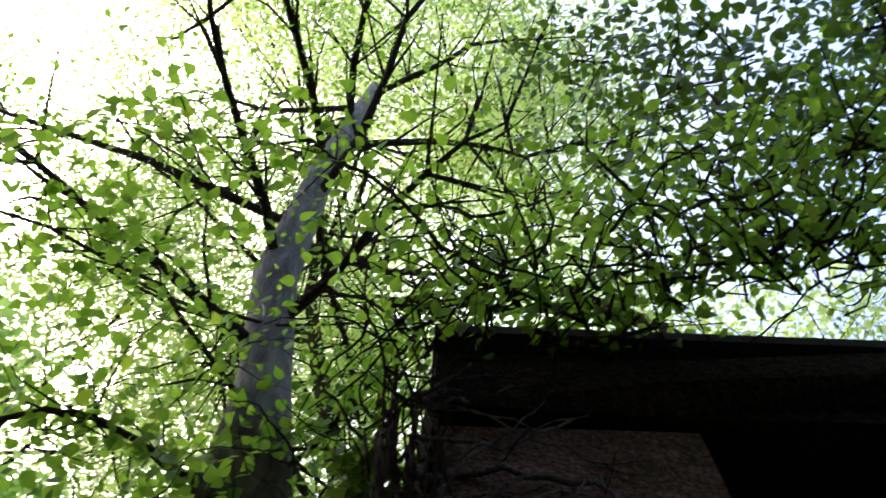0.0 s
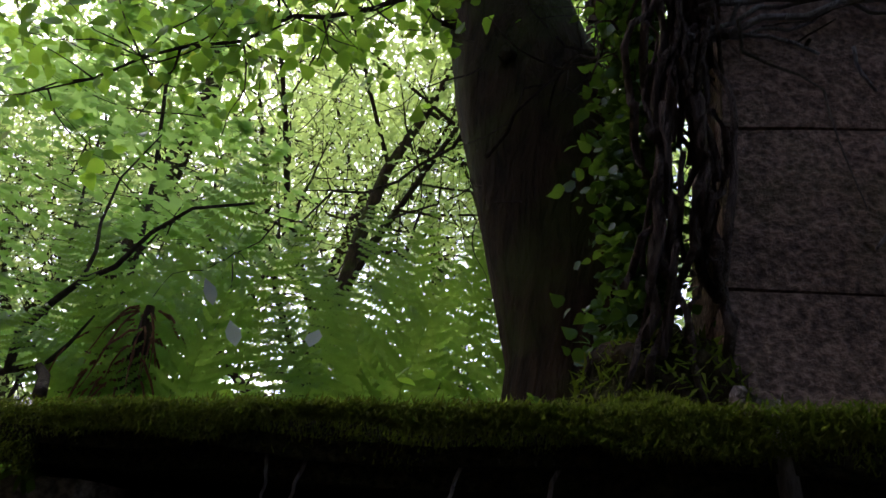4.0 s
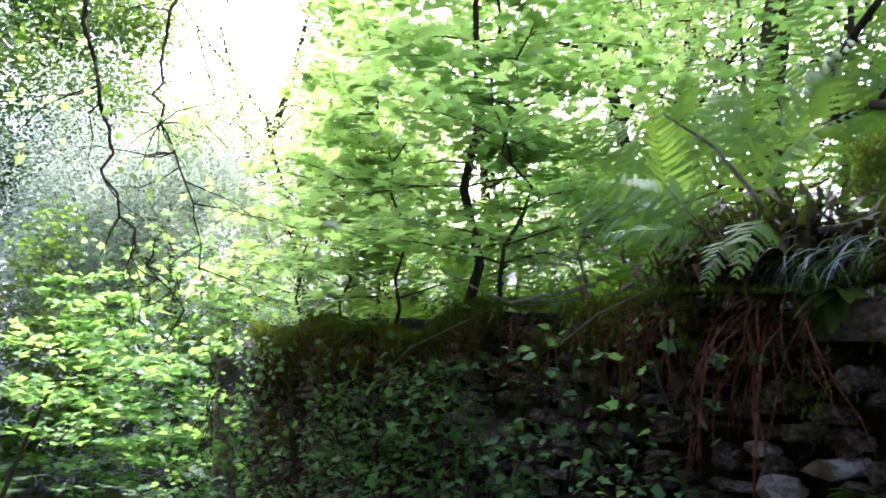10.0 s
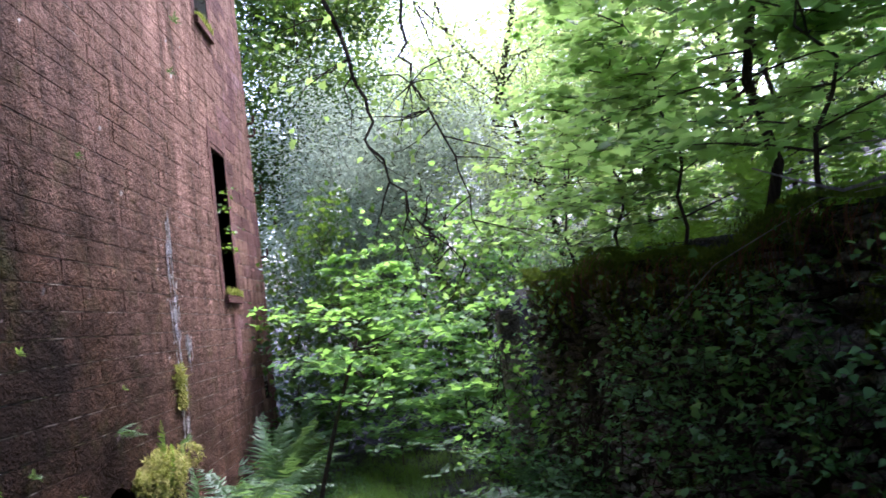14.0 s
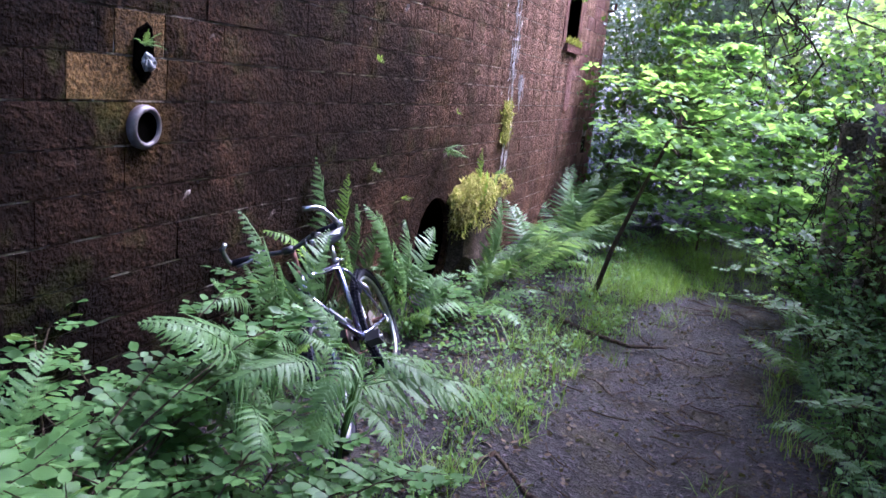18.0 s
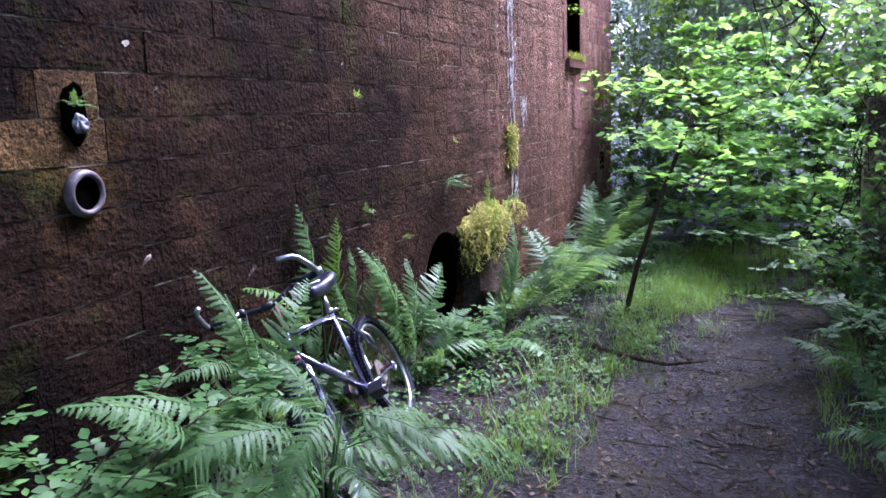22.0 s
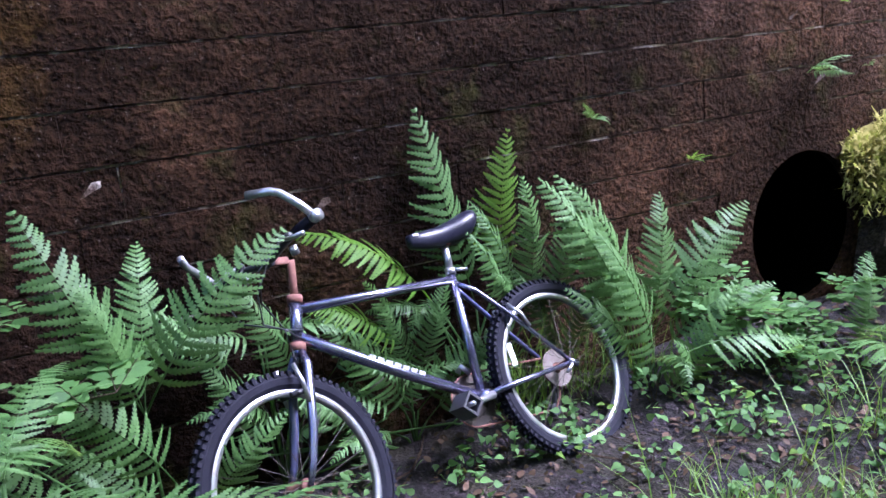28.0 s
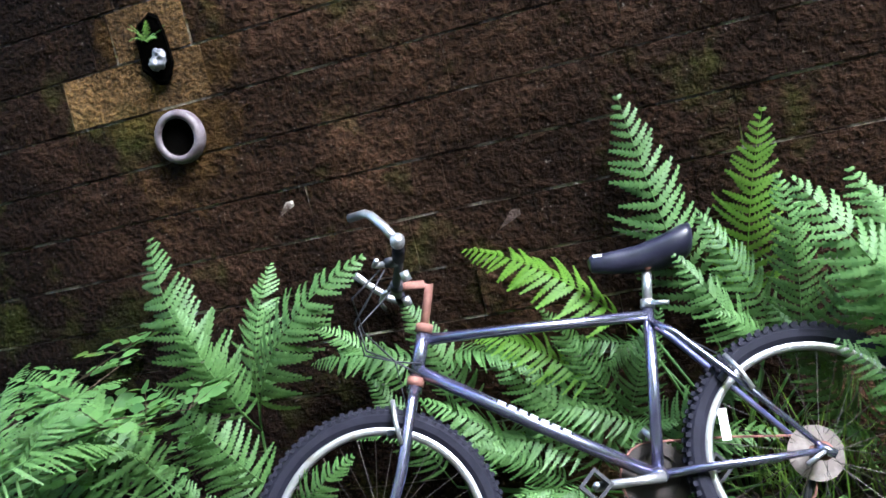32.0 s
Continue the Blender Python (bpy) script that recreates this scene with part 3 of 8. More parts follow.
def wall_blocks():
    r = np.random.default_rng(11)
    rest, pale_rest = Acc(), Acc()
    cache = {}
    n_parts = 0
    rows = int((WALL_TOP - BASE_Z) / COURSE)
    for row in range(-1, rows):
        z = BASE_Z + row * COURSE
        y = WALL_Y0 + r.uniform(-0.3, 0)
        while y < WALL_Y1:
            ly = float(r.choice([0.34, 0.4, 0.46, 0.52, 0.6]))
            for cut in ((2.98, 3.52) if row == 10 else (3.21, 3.5) if row == 11 else ()):
                if y < cut - 0.02 < y + ly:
                    ly = cut - y
            y0, y1 = max(y, WALL_Y0), min(y + ly, WALL_Y1)
            y = y + ly
            pieces = [(y0, y1)]
            for a, b, c, d in OPENINGS:
                if z + COURSE * 0.6 > c and z + COURSE * 0.4 < d:
                    pieces = [p for q0, q1 in pieces for p in ((q0, min(q1, a)), (max(q0, b), q1)) if p[1] - p[0] > 0.03]
            for p0, p1 in pieces:
                if p1 - p0 < 0.04:
                    continue
                size = round((p1 - p0 - 0.0025) * 50) / 50
                mid = ((p0 + p1) / 2, z + COURSE / 2)
                m = Matrix.Translation((float(r.normal(0, 0.0014)), mid[0], mid[1]))
                ochre = (2.98 < mid[0] < 3.5 and row == 10) or (3.21 < mid[0] < 3.5 and row == 11)
                pale = mid[0] > 11.0 and r.random() < 0.15 + 0.35 * (mid[0] > 11.7)
                near = 2.0 < mid[0] < 8.3 and 0.1 < z < 2.2
                if (near or ochre) and n_parts < 300:
                    key = (size, int(r.integers(0, 3)), ochre)
                    if key not in cache:
                        a = Acc().add(*block_mesh(size, COURSE - 0.0055, hash((size, key[1])) % 9999))
                        cache[key] = a.mesh("stone_block")
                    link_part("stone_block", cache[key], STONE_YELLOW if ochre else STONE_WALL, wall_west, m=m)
                    n_parts += 1
                else:
                    vv, ff = block_mesh(p1 - p0 - 0.0025, COURSE - 0.0055, int(r.integers(0, 9999)))
                    (pale_rest if pale else rest).add([m @ Vector(q) for q in vv], ff)
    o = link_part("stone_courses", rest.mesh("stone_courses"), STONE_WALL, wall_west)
    tagged(o, kind="stuff")
    o = link_part("pale_stone_courses", pale_rest.mesh("pale_stone_courses"), STONE_PALE, wall_west, "pale washed pink sandstone courses")
    tagged(o, kind="stuff")


# ---- plants ----
def frond_arrays(length, pairs, width, droop, seed, detail=7, curl=0.0):
    """A fern frond along +y: a stalk with pairs of pinnae, each cut into small lobes. Quads only."""
    r = np.random.default_rng(seed)
    vs, fs, count = [], [], 0
    pts = []
    for i in range(pairs * 2 + 9):
        t = i / (pairs * 2 + 8)
        pts.append(Vector((curl * t * t * length, length * (t - 0.22 * droop * t * t), length * (0.55 * t - droop * t * t))))
    stalk = Acc().tube(pts[::3] + [pts[-1]], [0.0045 * (1 - 0.85 * i / len(pts[::3])) for i in range(len(pts[::3]) + 1)], 4, False)
    vs.append(np.array(stalk.v))
    fs.append(np.array(stalk.f))
    count = len(stalk.v)
    for k in range(pairs):
        t = 0.16 + 0.83 * (k / (pairs - 1)) ** 0.92
        idx = min(int(t * (len(pts) - 1)), len(pts) - 2)
        p = pts[idx].lerp(pts[idx + 1], t * (len(pts) - 1) - idx)
        d = (pts[idx + 1] - pts[idx]).normalized()
        u = (t - 0.16) / 0.84
        size = width * min(1.0, 0.7 + 1.5 * u) * (1 - u) ** 0.72 + 0.012
        swing = r.normal(0, 0.05)
        for side in (-1, 1):
            if r.random() < 0.02:
                continue
            out = (Vector((side, 0, 0)) + d * (0.3 + 0.45 * u + swing + r.normal(0, 0.06)) + Vector((0, 0, r.normal(-0.1, 0.12)))).normalized()
            nrm = out.cross(d).normalized() * side
            across = nrm.cross(out).normalized()
            ln = size * r.uniform(0.85, 1.08)
            n = max(3, int(detail * (0.35 + 0.65 * ln / width)))
            step = ln / n
            bend, sink = r.normal(0.12, 0.08), r.uniform(0.15, 0.45)
            for j in range(n):
                f0, f1 = j / n, (j + 1) / n
                a = p + out * (ln * f0) + d * (bend * ln * f0 * f0) + nrm * (-sink * ln * f0 ** 2)
                b = p + out * (ln * f1) + d * (bend * ln * f1 * f1) + nrm * (-sink * ln * f1 ** 2)
                lobe = 0.47 * (0.84 * length / pairs) * (1 - f0 ** 1.6) ** 0.8 * min(1.0, 0.4 + ln / width) * (0.7 if j == 0 else 1.0) + 0.002
                for s2 in (-1, 1):
                    q = across * (s2 * lobe)
                    tip = a.lerp(b, 1.05) + q + nrm * (-0.12 * lobe)
                    mid = a.lerp(b, 0.1) + q * 0.5
                    vs.append(np.array([a, b, tip, mid]))
                    fs.append(np.array([[0, 1, 2, 3]]) + count)
                    count += 4
    return np.concatenate(vs), np.concatenate([np.asarray(f) for f in fs])


FRONDS = []
for i, (pairs, width, droop, curl) in enumerate([(24, 0.20, 0.42, 0.05), (22, 0.21, 0.55, 0.14), (25, 0.19, 0.32, -0.12), (22, 0.20, 0.7, -0.1), (21, 0.225, 0.2, 0.08)]):
    v, f = frond_arrays(1.0, pairs, width, droop, 40 + i, 11, curl)
    FRONDS.append(fast_mesh("frond", v, f))
FRONDS_BRIGHT = [me.copy() for me in FRONDS]
FRONDS_LITE = [frond_arrays(1.0, 17, 0.19, d, 70 + i, 3, c) for i, (d, c) in enumerate([(0.4, 0.0), (0.6, 0.06), (0.25, -0.05)])]


def fern(x, y, z, size, n, seed, label="green male fern with arching divided fronds", bright=False, lean=(0, 0), arc=(0, 360), rise=(20, 62), name="fern", group="ferns"):
    """A crown of fronds; each frond is a part."""
    r = np.random.default_rng(seed)
    top = thing(name, Matrix.Translation((x, y, z)), label, "fern", group)
    for i in range(n):
        yaw = math.radians(arc[0] + (arc[1] - arc[0]) * (i + r.uniform(0.1, 0.9)) / n)
        tilt = math.radians(r.uniform(*rise))
        k = int(r.integers(0, 5))
        me = (FRONDS_BRIGHT if bright else FRONDS)[k]
        s = size * r.uniform(0.75, 1.1)
        m = Matrix.Rotation(yaw, 4, "Z") @ Matrix.Rotation(tilt - 0.35, 4, "X") @ Matrix.Rotation(r.normal(0, 0.25), 4, "Y") @ Matrix.Scale(s, 4)
        link_part("frond", me, LEAF_FERN_BRIGHT if bright else LEAF_FERN, top, m=m)
    return top


def single_frond(parent, x, y, z, yaw, tilt, size, kind=0, roll=0.0, bright=False):
    m = Matrix.Translation((x, y, z)) @ Matrix.Rotation(radians(yaw), 4, "Z") @ Matrix.Rotation(radians(tilt) - 0.35, 4, "X") @ Matrix.Rotation(radians(roll), 4, "Y") @ Matrix.Scale(size, 4)
    return link_part("frond", (FRONDS_BRIGHT if bright else FRONDS)[kind], LEAF_FERN_BRIGHT if bright else LEAF_FERN, parent, m=m)


def frond_to(parent, base, tip, kind=2, roll=0.0, bright=False, face=(0.9, 0.1, 0.4)):
    """One more frond under a fern, from its base to its tip (metres from the fern's own base), its upper side turned towards face."""
    droop = (0.42, 0.55, 0.32, 0.7, 0.2)[kind]
    d = Vector(tip) - Vector(base)
    own = math.atan2(0.55 - droop, 1 - 0.22 * droop)
    chord = math.hypot(0.55 - droop, 1 - 0.22 * droop)
    way = d.normalized()
    up = (Vector(face) - way * way.dot(Vector(face))).normalized()
    ex = way.cross(up).normalized()
    turn = Matrix((ex, way, up)).transposed().to_4x4()
    m = Matrix.Translation(base) @ turn @ Matrix.Rotation(-own, 4, "X") @ Matrix.Rotation(radians(roll), 4, "Y") @ Matrix.Scale(d.length / chord, 4)
    return link_part("frond", (FRONDS_BRIGHT if bright else FRONDS)[kind], LEAF_FERN_BRIGHT if bright else LEAF_FERN, parent, m=m)


def fern_bed(name, spots, label, bright, seed):
    """Many ferns too far or too many to count, as one mesh."""
    r = np.random.default_rng(seed)
    vs, fs, count = [], [], 0
    for x, y, z, size in spots:
        for i in range(int(r.integers(6, 9))):
            v, f = FRONDS_LITE[int(r.integers(0, 3))]
            yaw, tilt, s = r.uniform(0, 6.283), math.radians(r.uniform(20, 65)) - 0.35, size * r.uniform(0.7, 1.1)
            m = (Matrix.Rotation(yaw, 3, "Z") @ Matrix.Rotation(tilt, 3, "X") @ Matrix.Rotation(r.normal(0, 0.3), 3, "Y")) * s
            vs.append(v @ np.array(m).T + (x, y, z))
            fs.append(f + count)
            count += len(v)
    ob = link_part(name, fast_mesh(name, np.concatenate(vs), np.concatenate(fs)), LEAF_FERN_BRIGHT if bright else LEAF_FERN)
    return tagged(ob, label, "ferns", kind="stuff")


def branch_tree(seed, height, r0, levels=3, lean=(0.0, 0.0), spread_angle=0.9, first=0.35, kids=6, wander=0.08, sag=0.0, lead=0.92):
    """Trunk and limbs as tubes, and the twig points that carry leaves. Base at the origin."""
    r = np.random.default_rng(seed)
    trunk, limbs, ends = Acc(), Acc(), []

    def grow(p, d, length, rad, level):
        n = 7 if level == 0 else 5
        pts, rads = [p.copy()], [rad]
        for i in range(n):
            d = (d + Vector((r.normal(0, wander), r.normal(0, wander), r.normal(0, wander) + (0.05 if level else 0.02) - sag * level))).normalized()
            p = p + d * (length / n)
            pts.append(p.copy())
            rads.append(rad * (1 - 0.8 * (i + 1) / n) + 0.002)
        (trunk if level == 0 else limbs).tube(pts, rads, 10 if level == 0 else (6 if level == 1 else 4), level == 0)
        if level >= levels - 1:
            ends.extend(pts[1:])
            if level >= levels:
                return
        if level == levels:
            return
        count = kids if level == 0 else max(3, kids - 2 * level)
        for k in range(count):
            t = first + (0.98 - first) * (k + r.uniform(0.2, 0.8)) / count if level == 0 else r.uniform(0.25, 1.0)
            i = min(int(t * n), n - 1)
            q = pts[i].lerp(pts[i + 1], t * n - i)
            axis = (pts[i + 1] - pts[i]).normalized()
            around = Vector((r.normal(), r.normal(), r.normal() * 0.5)).cross(axis).normalized()
            way = (axis * math.cos(spread_angle) + around * math.sin(spread_angle)).normalized()
            grow(q, way, length * r.uniform(0.38, 0.6) * (1.1 - 0.45 * t if level == 0 else 1), max(rads[i] * 0.42, 0.0025), level + 1)

    grow(Vector((0, 0, 0)), Vector((lean[0], lean[1], 1)).normalized(), height * lead, r0, 0)
    return trunk, limbs, np.array([tuple(e) for e in ends])


def leaves_at(ends, per, radius, size, template, seed, tilt=0.55, flat=0.6, sizes=(0.6, 1.25)):
    r = np.random.default_rng(seed)
    n = len(ends) * per
    c = np.repeat(ends, per, 0) + r.normal(0, radius, (n, 3)) * (1, 1, flat)
    return spread(template[0] * size, template[1], c, turns_of(n, r, tilt, sizes))


def make_tree(name, m, seed, height, r0, leaf, leaf_size, per, label, bark=None, template=None, levels=3, radius=0.25, category="tree", group="", lean=(0, 0), **kw):
    trunk, limbs, ends = branch_tree(seed, height, r0, levels, lean, **kw)
    top = thing(name, m, label, category, group)
    link_part("trunk", trunk.mesh("trunk", True), bark or BARK, top)
    tagged(link_part("branchwork", limbs.mesh("branchwork", True), bark or BARK_TWIG, top), kind="stuff")
    v, f = leaves_at(ends, per, radius, leaf_size, template or DIAMOND, seed + 5)
    link_part("crown", fast_mesh("crown", v, f), leaf, top)
    return top


# ---- the ruined wall: line, coping, blocks ----
def ruin_x(y):
    return 3.98 - 0.075 * min(max(y, -1.0), 9.0)


RUIN_Y0, RUIN_Y1 = -3.5, 8.7


def ruin_top(y):
    if y < 1.75:
        return 2.26
    return 2.06 + 0.15 * max(0.0, 1 - (y - 1.75) / 0.9) + 0.05 * math.sin(2.3 * y) + 0.04 * math.sin(5.1 * y + 1) + 0.02 * max(0, y - 5)


wall_east = thing("wall_east", Matrix.Identity(4), "ruined rubble retaining wall with loose slabs, moss and roots", "wall", kind="structure")


def ruin_core():
    acc = Acc()
    n = 60
    ys = np.linspace(RUIN_Y0, RUIN_Y1, n)
    v, f = [], []
    for y in ys:
        t, x = ruin_top(y) - 0.03, ruin_x(y)
        v += [(x + 0.07, y, -0.2), (x + 0.09, y, 1.0), (x + 0.1, y, t), (x + 0.5, y, t - 0.02), (x + 0.5, y, -0.2)]
    for i in range(n - 1):
        for j in range(5):
            k = (j + 1) % 5
            f.append((i * 5 + j, i * 5 + k, (i + 1) * 5 + k, (i + 1) * 5 + j))
    f += [(4, 3, 2, 1, 0), tuple((n - 1) * 5 + j for j in range(5))]
    acc.add(v, f)
    link_part("earth_core", acc.mesh("earth_core"), EARTH, wall_east)


ruin_core()


def rough_stone(lx, ly, lz, seed, jag=0.18):
    """An irregular stone: a box cut finer, its corners knocked about."""
    r = np.random.default_rng(seed)
    v, f = [], []
    idx = {}
    for i in range(3):
        for j in range(4):
            for k in range(3):
                if i == 1 and 0 < j < 3 and k == 1:
                    continue
                p = np.array([i / 2 - 0.5, j / 3 - 0.5, k / 2 - 0.5])
                q = p * (1 - 0.16 * (abs(p[0]) > 0.4) * (abs(p[1]) > 0.4) - 0.16 * (abs(p[2]) > 0.4) * (abs(p[1]) > 0.4) - 0.08 * (abs(p[0]) > 0.4) * (abs(p[2]) > 0.4))
                q = q + r.normal(0, jag * 0.35, 3) * (1, 0.7, 1)
                idx[i, j, k] = len(v)
                v.append((q[0] * lx, q[1] * ly, q[2] * lz))
    for j in range(3):
        for k in range(2):
            f.append((idx[0, j, k], idx[0, j, k + 1], idx[0, j + 1, k + 1], idx[0, j + 1, k]))
            f.append((idx[2, j, k], idx[2, j + 1, k], idx[2, j + 1, k + 1], idx[2, j, k + 1]))
    for i in range(2):
        for j in range(3):
            f.append((idx[i, j, 0], idx[i, j + 1, 0], idx[i + 1, j + 1, 0], idx[i + 1, j, 0]))
            f.append((idx[i, j, 2], idx[i + 1, j, 2], idx[i + 1, j + 1, 2], idx[i, j + 1, 2]))
        for k in range(2):
            f.append((idx[i, 0, k], idx[i + 1, 0, k], idx[i + 1, 0, k + 1], idx[i, 0, k + 1]))
            f.append((idx[i, 3, k], idx[i, 3, k + 1], idx[i + 1, 3, k + 1], idx[i + 1, 3, k]))
    return v, f


DRESSED = []


def tooled_block(name, y0, y1, z0, z1, x, depth, label, seed, tip=0.0, turn=0.0):
    """A squared block with a pecked face, bevelled and slightly askew."""
    DRESSED.append((y0, y1, z0, z1))
    bm = bmesh.new()
    bmesh.ops.create_cube(bm, size=1.0)
    bmesh.ops.scale(bm, vec=(depth, y1 - y0, z1 - z0), verts=bm.verts)
    bmesh.ops.bevel(bm, geom=bm.edges[:], offset=0.006, segments=2, affect="EDGES")
    bmesh.ops.subdivide_edges(bm, edges=[e for e in bm.edges if e.calc_length() > 0.08], cuts=6, use_grid_fill=True)
    r = np.random.default_rng(seed)
    for v in bm.verts:
        v.co += Vector((noise.noise(v.co * 23 + Vector((seed, 0, 0))) * 0.006 + noise.noise(v.co * 60) * 0.003, r.normal(0, 0.0012), r.normal(0, 0.0012)))
    me = bpy.data.meshes.new(name)
    bm.to_mesh(me)
    bm.free()
    ob = link_part(name, me, STONE_RUIN, m=pose(x + depth / 2, (y0 + y1) / 2, (z0 + z1) / 2, tip, 0, turn))
    return tagged(ob, label, "stone block", "dressed blocks in the ruined wall")


tooled_block("dressed_block", 0.655, 0.968, 1.955, 2.09, 3.9, 0.3, "grey-brown pecked sandstone block jutting from the ruined wall", 1, 0.5, -4)
tooled_block("dressed_block", 0.22, 0.64, 1.955, 2.10, 3.9, 0.3, "grey-brown pecked sandstone block jutting from the ruined wall", 2, -0.5, -2)
tooled_block("dressed_block", 1.17, 1.485, 1.85, 1.965, 3.88, 0.3, "squared sandstone block with a dark stained end", 3, 1.5, -7)
tooled_block("dressed_block", -0.35, 1.13, 1.545, 1.715, 3.88, 0.3, "long pecked sandstone slab under hart's tongue ferns", 4, 1.2, -3)
tooled_block("dressed_block", -0.35, 0.68, 1.72, 1.85, 3.92, 0.26, "pecked sandstone block lying on a longer slab", 5, 0.0, -3)
tooled_block("dressed_block", 1.4, 1.715, 2.09, 2.23, 3.86, 0.35, "yellow-stained block carrying the mossy coping", 6, 1.0, -5)
tooled_block("dressed_block", 1.8, 2.125, 1.965, 2.06, 3.84, 0.35, "dark sandstone block with moss on top", 7, 1.0, -6)


MOSS_STONE = stone_material("moss_grown_slab", (0.014, 0.013, 0.006), (0.03, 0.028, 0.011), (0.055, 0.05, 0.02), moss_amount=0.5, relief=1.2)


def coping():
    """The overhanging mossy coping slab."""
    bm = bmesh.new()
    bmesh.ops.create_cube(bm, size=1.0)
    bmesh.ops.scale(bm, vec=(0.62, 2.5, 0.105), verts=bm.verts)
    bmesh.ops.bevel(bm, geom=bm.edges[:], offset=0.035, segments=2, affect="EDGES")
    bmesh.ops.subdivide_edges(bm, edges=[e for e in bm.edges if e.calc_length() > 0.2], cuts=9, use_grid_fill=True)
    for v in bm.verts:
        v.co += Vector((noise.noise(v.co * 6) * 0.02, 0, noise.noise(v.co * 5 + Vector((3, 0, 0))) * 0.025))
    me = bpy.data.meshes.new("coping_slab")
    bm.to_mesh(me)
    bm.free()
    ob = link_part("coping_slab", me, MOSS_STONE, m=pose(4.14, 0.56, 2.31, 0, 0, 3.5))
    tagged(ob, "overhanging coping slab under thick green moss on the ruined wall", "coping")


coping()

# pillar with a lintel, dark opening behind
pillar = thing("stone_pillar", pose(4.05, 0.1, 0, 0, 0, 17), "buff dressed sandstone gate pillar laced with bare ivy stems", "pillar", kind="structure")


def pillar_blocks():
    r = np.random.default_rng(5)
    z = 1.9
    for k, hgt in enumerate((0.36, 0.42, 0.36, 0.4, 0.32)):
        a = Acc().add(*block_mesh(0.70, hgt - 0.003, 90 + k, 0.55, 0.004, 0.006))
        link_part("stone_block", a.mesh("stone_block"), STONE_PILLAR, pillar, m=pose(0.01 + r.normal(0, 0.003), -0.355, z + hgt / 2, 0, 0, 180))
        z += hgt
    link_part("core", Acc().box((0.06, -0.68, -0.2), (0.5, -0.03, z)).mesh("core"), MORTAR, pillar)
    a = Acc().add(*block_mesh(3.4, 0.34, 99, 0.7, 0.03, 0.09))
    link_part("lintel", a.mesh("lintel"), STONE_LINTEL, pillar, "dark lintel stone", m=pose(-0.08, -1.65, z + 0.17, 0, 0, 180))
    # walls of one plain dark colour close the opening behind the pillar
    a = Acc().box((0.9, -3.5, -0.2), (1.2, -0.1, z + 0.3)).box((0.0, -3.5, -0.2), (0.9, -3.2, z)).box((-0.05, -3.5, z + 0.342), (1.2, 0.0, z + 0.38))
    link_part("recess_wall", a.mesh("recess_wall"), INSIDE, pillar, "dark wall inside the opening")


pillar_blocks()


